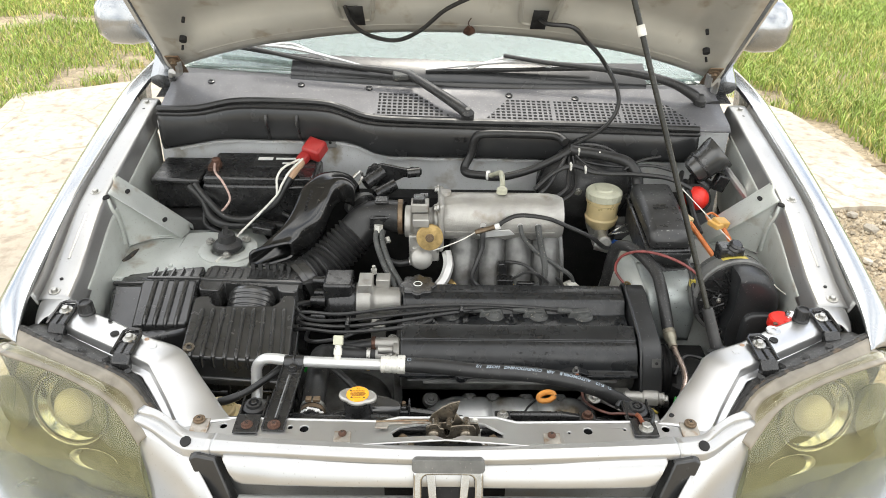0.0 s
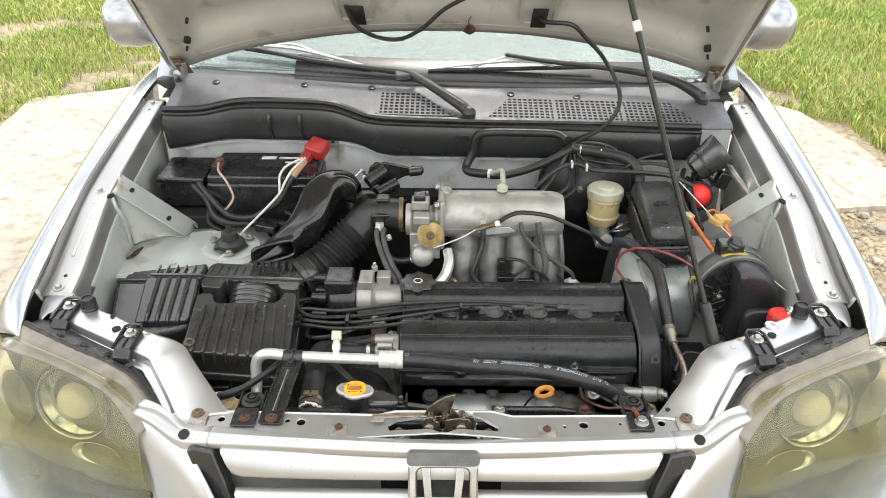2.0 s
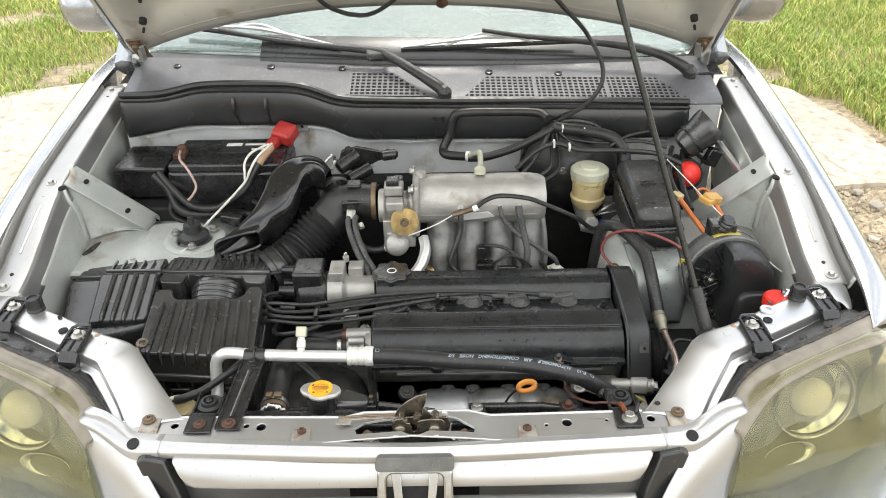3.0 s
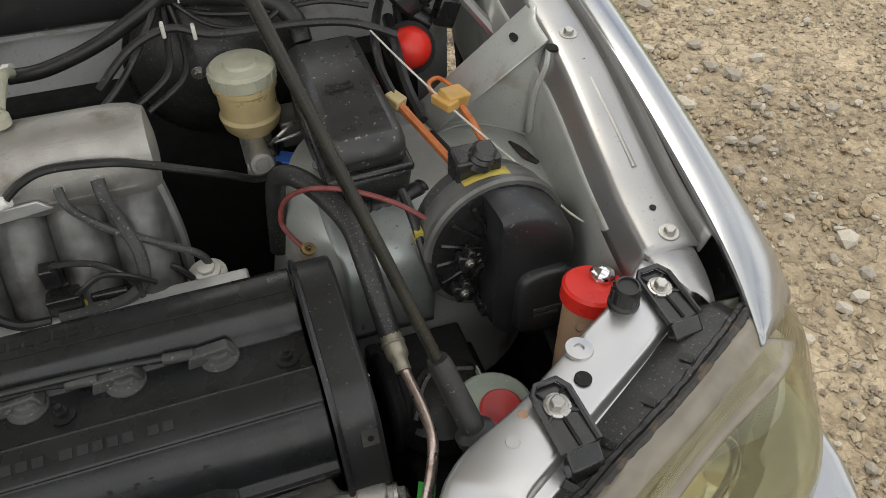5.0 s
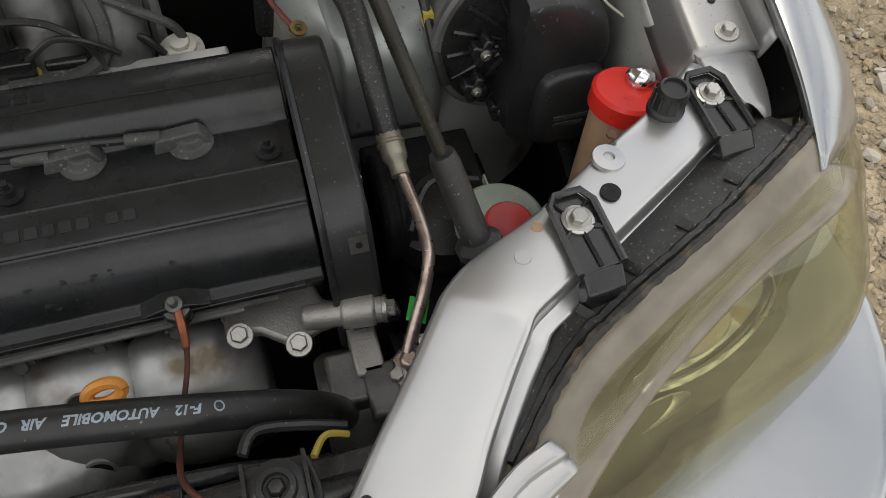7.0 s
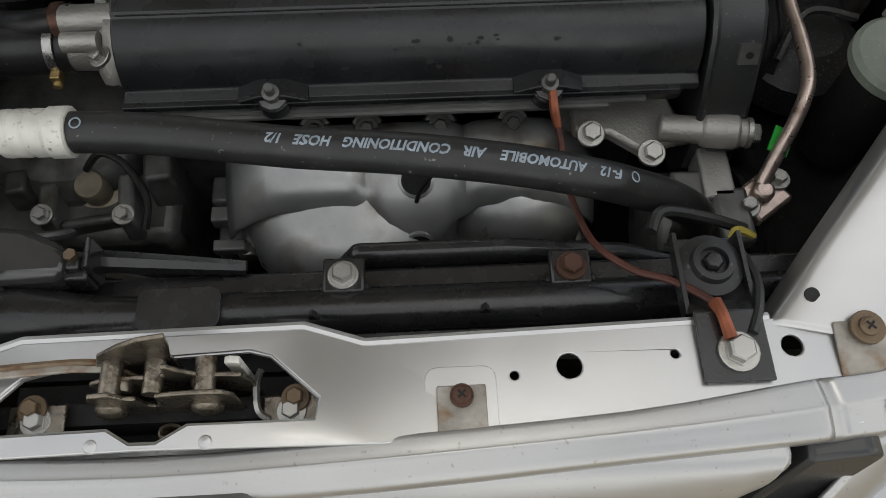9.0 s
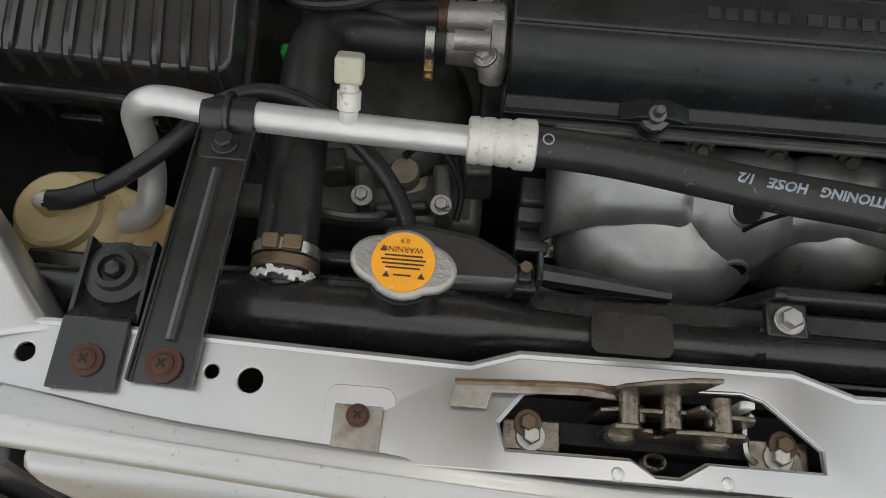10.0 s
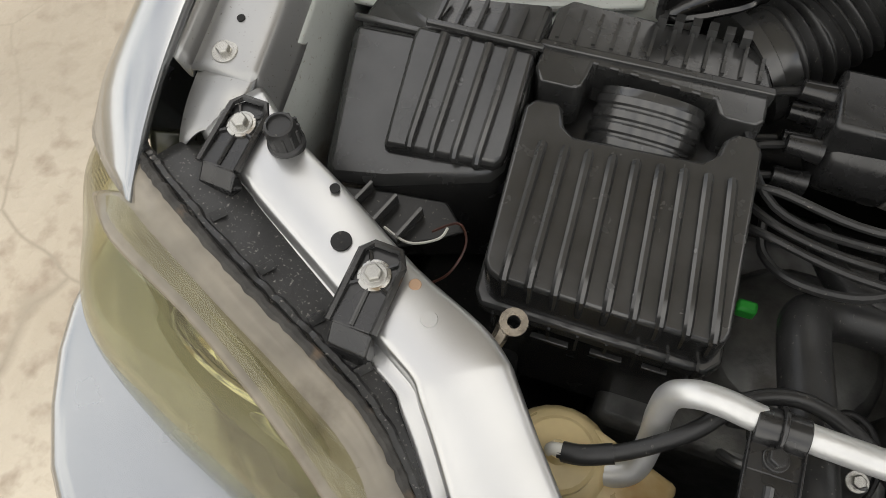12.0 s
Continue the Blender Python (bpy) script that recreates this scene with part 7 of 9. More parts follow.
part("rear_lip", mesh(box((-0.635, 0.488, 0.882), (0.085, 0.006, 0.006)), box((-0.552, 0.489, 0.895), (0.108, 0.006, 0.006))), black_gloss, reso, bevel=0.0015)
part("rear_body", mesh(plate([(-0.676, 0.490), (-0.615, 0.490), (-0.606, 0.492), (-0.505, 0.492), (-0.505, 0.548), (-0.672, 0.535)], [], 0.74, 0.872, None, lambda x, y: 0.016 / (1 + math.exp(-(x + 0.612) * 300)))), black_gloss, reso, bevel=0.005)
for i in range(6):
    part("rear_rib", mesh(box((-0.600 + i * 0.0185, 0.515, 0.8895), (0.0032, 0.038, 0.006))), black_gloss, reso)
part("splash_tray", mesh(prism([(-0.648, 0.348), (-0.570, 0.306), (-0.520, 0.338), (-0.545, 0.362), (-0.60, 0.356)], "z", 0.812, 0.817)), rubber, reso, bevel=0.002)
for k in range(3):
    part("tray_rib", mesh(box((-0.618 + 0.026 * k, 0.338 - 0.006 * k, 0.823), (0.003, 0.034, 0.014), (0, 0, -18))), black_gloss, reso)
tag = thing("green_clip", "small bright green clip by the filter box", "clip", (-0.270, 0.372, 0.75))
part("clip_body", mesh(box((-0.270, 0.372, 0.759), (0.018, 0.012, 0.016))), green, tag, bevel=0.003)
lug = thing("earth_lug", "stained steel earth lug beside the brace", "lug", (-0.455, 0.235, 0.9075))
part("lug_ring", mesh(lathe((-0.444, 0.229, 0.918), (0.1, -0.2, 1), [(0.0095, 0), (0.0095, 0.002), (0.005, 0.002), (0.005, 0)], 16, False), tube([(-0.449, 0.228, 0.914), (-0.452, 0.216, 0.908), (-0.460, 0.208, 0.90), (-0.466, 0.214, 0.895)], 0.005, 6)), greasy, lug, thick=0.001)
wires = thing("loose_wires", "thin pink and white loose wires", "wires", (-0.53, 0.32, 0.83))
part("pink_wire", mesh(tube([(-0.545, 0.325, 0.825), (-0.525, 0.338, 0.828), (-0.513, 0.322, 0.825), (-0.520, 0.296, 0.815), (-0.54, 0.285, 0.80)], 0.0012, 5)), copper_wire, wires)
part("white_wire", mesh(tube([(-0.585, 0.315, 0.828), (-0.56, 0.308, 0.826), (-0.537, 0.318, 0.828), (-0.532, 0.33, 0.83)], 0.0012, 5)), white_wire, wires)

seat(-0.005, 0.05, -0.018)
snork = thing("air_duct", "black moulded plastic air duct curling over", "air duct", (-0.33, 0.6, 0.88))
DUCT = ((-0.372, 0.600, 0.889, 0.046, 0.020, 30), (-0.352, 0.625, 0.894, 0.047, 0.023, 30), (-0.318, 0.660, 0.912, 0.042, 0.027, 18), (-0.300, 0.695, 0.936, 0.039, 0.029, 8), (-0.288, 0.732, 0.958, 0.038, 0.030, -4), (-0.268, 0.762, 0.968, 0.037, 0.031, -30), (-0.240, 0.772, 0.968, 0.036, 0.032, -58), (-0.214, 0.762, 0.962, 0.034, 0.032, -78), (-0.200, 0.742, 0.950, 0.031, 0.030, -95))
rows = []
for x, y, z, w, h, turn in DUCT:
    c, q = math.cos(radians(turn)), math.sin(radians(turn))
    rows.append([(x + c * u, y + q * u, z + v) for u, v in ((-w, -0.6 * h), (-w, 0.35 * h), (-0.86 * w, 0.85 * h), (-0.55 * w, h), (-0.2 * w, 0.97 * h), (0.2 * w, 0.97 * h), (0.55 * w, h), (0.86 * w, 0.85 * h), (w, 0.35 * h), (w, -0.6 * h), (0.6 * w, -h), (-0.6 * w, -h), (-w, -0.6 * h))])
seat()
part("duct", mesh(skin(rows, 2, 5)), glossy_duct, snork, angle=60)
part("mouth_rim", mesh(tube([(-0.372 + 0.866 * u - 0.5 * 0.004, 0.600 + 0.5 * u - 0.004, 0.889 + v) for u, v in ((-0.046, -0.012), (-0.0465, 0.008), (-0.039, 0.0185), (0, 0.0205), (0.039, 0.0185), (0.0465, 0.008), (0.046, -0.012), (0.03, -0.0205), (-0.03, -0.0205), (-0.046, -0.012))], 0.0042, 6, 2)), glossy_duct, snork)
part("duct_seam", mesh(tube([(x - math.cos(radians(a)) * w, y - math.sin(radians(a)) * w, z) for x, y, z, w, h, a in DUCT[:6]], 0.0022, 6)), glossy_duct, snork)
for k in range(6):
    f = 0.15 + k * 0.16
    part("raised_mark", mesh(box((-0.309 + 0.012 * f, 0.677 + 0.05 * f, 0.9530 + 0.030 * f), (0.013, 0.005, 0.0016), (30, 0, 60))), glossy_duct, snork)
seat(0.004, 0.045, -0.013)
ih = thing("intake_hose", "black corrugated rubber intake hose", "hose", (-0.25, 0.62, 0.85))
part("bellows", mesh(tube([(-0.305, 0.565, 0.838), (-0.282, 0.585, 0.845), (-0.258, 0.610, 0.860), (-0.232, 0.632, 0.880), (-0.205, 0.650, 0.902)], 0.045, 24, 16, True, (0.0038, 0.0125))), rubber, ih, angle=70)
part("rubber_elbow", mesh(tube([(-0.210, 0.647, 0.898), (-0.192, 0.660, 0.915), (-0.172, 0.665, 0.932), (-0.14, 0.660, 0.944), (-0.095, 0.650, 0.945)], [0.043, 0.043, 0.040, 0.036, 0.036], 24)), rubber, ih)
part("elbow_plate", mesh(box((-0.140, 0.628, 0.945), (0.060, 0.010, 0.030), (10, 0, 6)), box((-0.145, 0.66, 0.982), (0.03, 0.03, 0.008))), black, ih, bevel=0.003)
part("outlet_collar", mesh(lathe((-0.330, 0.545, 0.828), (0.72, 0.62, 0.22), [(0.058, 0), (0.058, 0.012), (0.050, 0.016), (0.050, 0.026), (0.046, 0.04)], 28)), black_gloss, ih)
for p, d, r, mtl in (((-0.108, 0.652, 0.945), (1, 0, 0), 0.038, brown_metal), ((-0.200, 0.728, 0.938), (0.5, -0.8, -0.3), 0.034, engine_dark)):
    part("hose_clamp", mesh(lathe(p, d, [(r, 0), (r + 0.0015, 0.001), (r + 0.0015, 0.010), (r, 0.011)], 26, False)), mtl, ih, thick=0.001)
part("duct_joint", mesh(tube([(-0.215, 0.735, 0.94), (-0.195, 0.712, 0.930), (-0.180, 0.690, 0.925)], 0.030, 18)), rubber, ih)
seat(0, 0.05, -0.02)
wp = thing("water_pipe", "greyish bare metal water pipe pair", "pipe", (-0.12, 0.55, 0.85))
for dx in (0.0, 0.014):
    part("pipe", mesh(tube([(-0.150 + dx, 0.610, 0.935), (-0.152 + dx, 0.596, 0.928), (-0.146 + dx, 0.572, 0.912), (-0.128 + dx, 0.535, 0.885), (-0.108 + dx, 0.505, 0.865), (-0.102 + dx, 0.49, 0.84)], 0.0062, 10)), rubber_grey, wp)
part("pipe_nut", mesh(cyl((-0.148, 0.612, 0.932), (-0.146, 0.615, 0.948), 0.010, None, 6), cyl((-0.128, 0.606, 0.920), (-0.124, 0.598, 0.914), 0.006)), white_alu, wp)
part("link_hose", mesh(tube([(-0.07, 0.585, 0.872), (-0.10, 0.582, 0.868), (-0.125, 0.59, 0.872), (-0.14, 0.62, 0.88)], 0.0075, 10)), rubber, wp)
part("hose_ferrule", mesh(cyl((-0.078, 0.585, 0.872), (-0.068, 0.586, 0.873), 0.0092)), alu_soft, wp)

# ---- battery corner ----
seat(-0.004, 0.035, -0.008)
bat = thing("battery", "black car battery with a grubby label and red terminal cover", "battery", (-0.435, 0.83, 0.76))
part("case", mesh(box((-0.433, 0.835, 0.870), (0.262, 0.155, 0.195))), black, bat, bevel=0.006)
part("lid", mesh(box((-0.433, 0.838, 0.975), (0.258, 0.150, 0.020))), black, bat, bevel=0.005)
part("label", mesh(box((-0.385, 0.858, 0.9857), (0.150, 0.060, 0.0012))), black_gloss, bat)
part("label_print", mesh(box((-0.435, 0.872, 0.9870), (0.036, 0.016, 0.0006)), box((-0.380, 0.872, 0.9870), (0.060, 0.010, 0.0006)), box((-0.375, 0.845, 0.9870), (0.030, 0.008, 0.0006))), label_white, bat, "worn white label print")
part("terminal_cover", mesh(box((-0.314, 0.872, 1.014), (0.052, 0.050, 0.034), (24, 10, -22), 0.9), box((-0.338, 0.855, 0.998), (0.026, 0.036, 0.022), (24, 0, -32))), red, bat, "dark red terminal cover", bevel=0.006)
part("terminal_post", mesh(lathe((-0.545, 0.830, 0.982), (0, 0, 1), [(0.012, 0), (0.010, 0.022), (0.004, 0.024)], 14), box((-0.545, 0.815, 0.990), (0.026, 0.036, 0.012))), rust, bat, "rusty brown terminal clamp", bevel=0.002)
part("lid_rib", mesh(*[box((-0.52 + 0.03 * i, 0.772, 0.978), (0.018, 0.006, 0.014)) for i in range(7)]), black, bat, bevel=0.002)
fb = thing("relay_box", "black plastic relay box with a flat lid beside the battery", "relay box", (-0.632, 0.84, 0.90))
part("box", mesh(box((-0.632, 0.842, 0.93), (0.105, 0.120, 0.07))), black, fb, bevel=0.005)
part("lid", mesh(box((-0.632, 0.840, 0.967), (0.118, 0.132, 0.014)), box((-0.60, 0.80, 0.962), (0.04, 0.05, 0.012))), black, fb, bevel=0.005)
part("lid_screw", mesh(lathe((-0.682, 0.785, 0.958), (0, 0, 1), [(0.010, 0), (0.010, 0.006), (0.005, 0.008)], 12)), black_dusty, fb)
bc = thing("battery_cable", "black battery cable with white and tan wires", "cable", (-0.42, 0.7, 0.88))
seat()
part("black_cable", mesh(tube([(-0.338, 0.835, 1.000), (-0.350, 0.797, 0.993), (-0.362, 0.780, 0.978), (-0.378, 0.771, 0.950), (-0.398, 0.763, 0.925), (-0.430, 0.756, 0.905), (-0.460, 0.752, 0.892), (-0.512, 0.752, 0.899), (-0.556, 0.770, 0.937), (-0.583, 0.788, 0.965)], 0.0078, 10)), rubber, bc)
part("tan_lead", mesh(tube([(-0.338, 0.835, 1.001), (-0.349, 0.798, 0.995), (-0.358, 0.784, 0.984)], 0.0090, 8)), tan, bc)
part("white_wire", mesh(tube([(-0.336, 0.838, 1.009), (-0.350, 0.797, 1.006), (-0.362, 0.778, 0.996), (-0.376, 0.768, 0.973), (-0.387, 0.762, 0.952), (-0.427, 0.738, 0.914), (-0.464, 0.708, 0.884), (-0.474, 0.685, 0.876), (-0.480, 0.640, 0.870), (-0.50, 0.60, 0.867)], 0.0027, 8)), white_wire, bc)
part("white_wire", mesh(tube([(-0.342, 0.835, 1.009), (-0.372, 0.797, 1.006), (-0.386, 0.778, 0.990), (-0.388, 0.770, 0.965), (-0.388, 0.764, 0.951)], 0.0027, 8)), white_wire, bc)
part("earth_wire", mesh(tube([(-0.546, 0.842, 0.992), (-0.535, 0.800, 0.990), (-0.512, 0.772, 0.978), (-0.498, 0.764, 0.943), (-0.507, 0.756, 0.923), (-0.520, 0.756, 0.91)], 0.0028, 8)), pink_wire, bc)
seat(-0.004, 0.035, -0.008)
part("loom", mesh(tube([(-0.60, 0.775, 0.955), (-0.565, 0.752, 0.93), (-0.54, 0.72, 0.90), (-0.50, 0.715, 0.885), (-0.44, 0.73, 0.88), (-0.38, 0.74, 0.87)], 0.010, 10), tube([(-0.56, 0.76, 0.92), (-0.56, 0.73, 0.88), (-0.52, 0.72, 0.86)], 0.006, 8), tube([(-0.38, 0.75, 0.90), (-0.34, 0.735, 0.885), (-0.31, 0.73, 0.86)], 0.005, 8)), rubber, bc)
part("connector", mesh(box((-0.412, 0.690, 0.890), (0.050, 0.030, 0.018), (0, 0, -15))), black, bc, bevel=0.003)
tray = thing("battery_tray", "black battery tray under the battery", "tray", (-0.45, 0.82, 0.72))
part("tray", mesh(box((-0.45, 0.82, 0.755), (0.32, 0.22, 0.04)), box((-0.60, 0.82, 0.80), (0.16, 0.16, 0.18))), dark, tray, bevel=0.005)
seat(0, 0.02, 0)
sol = thing("solenoid_bracket", "black bracket with vacuum solenoids on the bulkhead", "solenoid", (-0.14, 0.85, 0.95))
part("bracket", mesh(prism([(-0.20, 0.93), (-0.185, 0.975), (-0.15, 0.985), (-0.09, 0.972), (-0.055, 0.972), (-0.055, 0.955), (-0.10, 0.948), (-0.15, 0.92)], "y", 0.85, 0.858)), black, sol, bevel=0.003)
part("solenoid", mesh(cyl((-0.19, 0.82, 0.945), (-0.15, 0.85, 0.965), 0.017), cyl((-0.165, 0.80, 0.925), (-0.12, 0.83, 0.94), 0.015), cyl((-0.09, 0.84, 0.965), (-0.06, 0.845, 0.967), 0.012)), black, sol)
part("vacuum_nozzle", mesh(tube([(-0.215, 0.79, 0.975), (-0.200, 0.80, 0.985), (-0.195, 0.805, 0.970), (-0.21, 0.78, 0.95)], 0.004, 8)), zinc, sol)
for x, y, z in ((-0.078, 0.848, 0.968), (-0.168, 0.846, 0.978)):
    bolt(sol, (x, y, z), (0, -1, 0.1), 0.006, black)
seat()
fwb = thing("bulkhead_bracket", "small silver bracket on the bulkhead", "bracket", (-0.29, 0.97, 0.97))
part("plate", mesh(box((-0.287, 0.968, 1.005), (0.032, 0.012, 0.040))), silver_dull, fwb, bevel=0.004)
part("hole", mesh(lathe((-0.287, 0.9625, 1.000), (0, -1, 0), [(0.004, 0), (0.004, 0.001)], 12)), dark, fwb)
for x, z, r in ((0.145, 0.975, 0.008), (-0.56, 1.012, 0.010)):
    g = thing("grommet", "black rubber grommet in the bulkhead", "grommet", (x, 0.985, z))
    part("plug", mesh(lathe((x, 0.986, z), (0, -1, 0), [(r, 0), (r, 0.004), (r * 0.6, 0.006)], 14)), rubber, g)

# ---- bulkhead hoses ----
hh = thing("heater_hose", "black heater hose along the bulkhead", "hose", (0.15, 0.93, 0.95))
part("hose", mesh(tube([(0.2926, 0.90, 1.0342), (0.268, 0.925, 1.040), (0.1786, 0.93, 1.0413), (0.0958, 0.93, 1.0404), (0.0755, 0.93, 1.0254), (0.067, 0.93, 0.988), (0.0507, 0.92, 0.9556), (0.059, 0.90, 0.948), (0.108, 0.88, 0.9515)], 0.0105, 12)), rubber, hh)
part("hose", mesh(tube([(0.1073, 0.87, 0.953), (0.1512, 0.87, 0.955), (0.2197, 0.88, 0.9724), (0.2868, 0.89, 1.004), (0.3078, 0.90, 1.0182)], 0.0095, 12)), rubber, hh)
part("hose", mesh(tube([(0.3, 0.90, 1.018), (0.3152, 0.90, 1.0124), (0.3688, 0.89, 1.0084), (0.4343, 0.87, 1.0), (0.4599, 0.85, 0.9798), (0.4647, 0.83, 0.955)], 0.0135, 12)), rubber, hh)
part("white_clamp", mesh(cyl((0.104, 0.881, 0.9512), (0.113, 0.879, 0.9518), 0.0130)), white, hh)
part("pcv_elbow", mesh(tube([(0.112, 0.87, 0.956), (0.124, 0.82, 0.985), (0.129, 0.76, 1.012), (0.128, 0.70, 1.008)], 0.006, 10), lathe((0.126, 0.690, 0.998), (0, 0, 1), [(0.012, 0), (0.012, 0.010), (0.007, 0.014)], 14)), cream_cap, hh, "pale plastic breather elbow")
part("hose_bracket", mesh(box((0.062, 0.955, 1.00), (0.020, 0.006, 0.07)), box((0.04, 0.95, 1.022), (0.03, 0.03, 0.012))), black, hh)
lm = thing("wiring_loom", "tangled black wiring loom on the bulkhead", "wiring loom", (0.35, 0.85, 0.97))
for pts, r in (([(0.213, 0.80, 0.955), (0.259, 0.82, 0.990), (0.308, 0.84, 0.997), (0.361, 0.83, 0.985), (0.466, 0.82, 0.986), (0.527, 0.80, 0.986), (0.58, 0.79, 0.965)], 0.0055), ([(0.19, 0.75, 0.935), (0.24, 0.80, 0.96), (0.28, 0.86, 0.990), (0.30, 0.90, 1.01)], 0.0045), ([(0.24, 0.78, 0.93), (0.29, 0.82, 0.945), (0.30, 0.86, 0.965), (0.305, 0.90, 1.0)], 0.0045), ([(0.26, 0.78, 0.925), (0.31, 0.82, 0.94), (0.318, 0.87, 0.965), (0.312, 0.90, 1.005)], 0.004),
               ([(0.30, 0.90, 1.018), (0.34, 0.89, 0.990), (0.42, 0.87, 0.985), (0.50, 0.86, 0.992), (0.56, 0.85, 0.98)], 0.004), ([(0.43, 0.85, 0.985), (0.47, 0.86, 1.005), (0.52, 0.87, 1.012)], 0.0035), ([(0.31, 0.90, 1.012), (0.36, 0.86, 0.982), (0.45, 0.84, 0.975), (0.54, 0.83, 0.972)], 0.003)):
    part("loom_strand", mesh(tube(pts, r, 8)), rubber, lm)
for x, y, z in ((0.300, 0.836, 0.999), (0.335, 0.833, 0.992), (0.326, 0.892, 1.014), (0.375, 0.885, 1.010)):
    part("tie_mark", mesh(box((x, y, z), (0.005, 0.014, 0.018))), white_wire, lm, bevel=0.002)
booster = thing("brake_booster", "black brake servo drum against the bulkhead", "brake servo", (0.36, 0.88, 0.80))
part("drum", mesh(lathe((0.355, 0.98, 0.90), (0, -1, 0), [(0.115, 0), (0.118, 0.05), (0.105, 0.08), (0.06, 0.11), (0.045, 0.125)], 36)), black_dusty, booster, angle=50)
part("crimped_band", mesh(lathe((0.355, 0.934, 0.90), (0, -1, 0), [(0.117, 0), (0.122, 0.002), (0.122, 0.009), (0.117, 0.011)], 40)), black, booster)
for a in (40, 140):
    bolt(booster, (0.355 + 0.035 * math.cos(radians(a)), 0.856, 0.90 + 0.035 * math.sin(radians(a))), (0, -1, 0), 0.006, zinc)
seat(0.028, 0.15, -0.062)
mc = thing("brake_reservoir", "yellowed clear brake fluid reservoir with an olive cap", "fluid reservoir", (0.352, 0.66, 0.90))
part("cylinder", mesh(lathe((0.352, 0.86, 0.895), (0, -1, -0.02), [(0.024, 0), (0.024, 0.10), (0.021, 0.11), (0.021, 0.24), (0.012, 0.25)], 20), lathe((0.352, 0.655, 0.90), (0, 0, 1), [(0.022, 0), (0.020, 0.035)], 18), cyl((0.335, 0.610, 0.893), (0.372, 0.597, 0.890), 0.0145)), alu, mc, "cast master cylinder")
part("tank", mesh(lathe((0.352, 0.655, 0.918), (0, 0, 1), [(0.026, 0), (0.036, 0.012), (0.040, 0.028), (0.0365, 0.032), (0.0375, 0.066), (0.041, 0.069), (0.041, 0.076), (0.036, 0.080)], 30)), cream, mc, "yellowed translucent tank")
part("cap", mesh(lathe((0.352, 0.655, 0.996), (0, 0, 1), [(0.042, 0), (0.042, 0.016), (0.038, 0.020), (0.022, 0.021), (0.020, 0.0245), (0.004, 0.025)], 28)), cream_cap, mc, "olive grey screw cap")
part("cap_grip", mesh(*[box((0.352 + 0.0415 * math.cos(a), 0.655 + 0.0415 * math.sin(a), 1.004), (0.003, 0.003, 0.014), (0, 0, math.degrees(a))) for a in (2 * math.pi * k / 20 for k in range(20))]), cream_cap, mc)
seat()
part("end_cap", mesh(lathe((0.378, 0.735, 0.850), (0.02, -1, 0.35), [(0.0165, -0.02), (0.0165, 0.006), (0.0145, 0.009), (0.009, 0.0095), (0.0085, 0.0085)], 24), cyl((0.378, 0.80, 0.848), (0.378, 0.73, 0.849), 0.013)), alu, mc, "round cast end of the cylinder")
part("plug", mesh(box((0.414, 0.744, 0.836), (0.030, 0.024, 0.016), (0, 8, -20)), cyl((0.396, 0.748, 0.838), (0.430, 0.738, 0.835), 0.0085)), blue, mc, "blue plastic plug", bevel=0.002)
part("plug_wire", mesh(tube([(0.430, 0.738, 0.835), (0.448, 0.728, 0.838), (0.462, 0.735, 0.850), (0.475, 0.755, 0.865)], 0.004, 8)), rubber, mc)
seat(0.028, 0.15, -0.062)
part("brake_pipe", mesh(tube([(0.365, 0.62, 0.91), (0.375, 0.60, 0.935), (0.40, 0.61, 0.945), (0.43, 0.64, 0.94)], 0.0025, 6), tube([(0.36, 0.63, 0.905), (0.385, 0.615, 0.920), (0.42, 0.62, 0.925)], 0.0025, 6)), zinc, mc)
part("proportioning_valve", mesh(box((0.405, 0.66, 0.91), (0.04, 0.05, 0.04))), engine_dark, mc, bevel=0.004)
seat(0.024, 0.050, 0.0)
mf = thing("fuse_box", "dusty black main fuse box with a domed lid", "fuse box", (0.46, 0.64, 0.85))
M = Matrix.Translation((0.460, 0.650, 0.925)) @ turned(8, 0, 2)
part("lid", mesh(prism([(-0.100, 0.0), (-0.112, 0.008), (-0.104, 0.038), (-0.085, 0.046), (0.085, 0.046), (0.098, 0.036), (0.104, 0.0)], "x", -0.046, 0.046, M)), lid_black, mf, "specked glossy black lid", bevel=0.015)
part("lid_rim", mesh(box((0.460, 0.648, 0.924), (0.104, 0.224, 0.012), (8, 0, 2))), black, mf, bevel=0.005)
part("base", mesh(box((0.460, 0.645, 0.890), (0.090, 0.200, 0.070), (8, 0, 2), 1.08)), black_dusty, mf, bevel=0.008)
part("plain_mark", mesh(box((0.455, 0.640, 0.9725), (0.030, 0.004, 0.0006), (8, 0, 2)), box((0.455, 0.632, 0.9713), (0.034, 0.004, 0.0006), (8, 0, 2))), black, mf)
part("conduit", mesh(tube([(0.43, 0.545, 0.88), (0.45, 0.535, 0.865), (0.49, 0.54, 0.86), (0.53, 0.56, 0.858)], 0.012, 14, 10, True, (0.0012, 0.006))), rubber, mf)

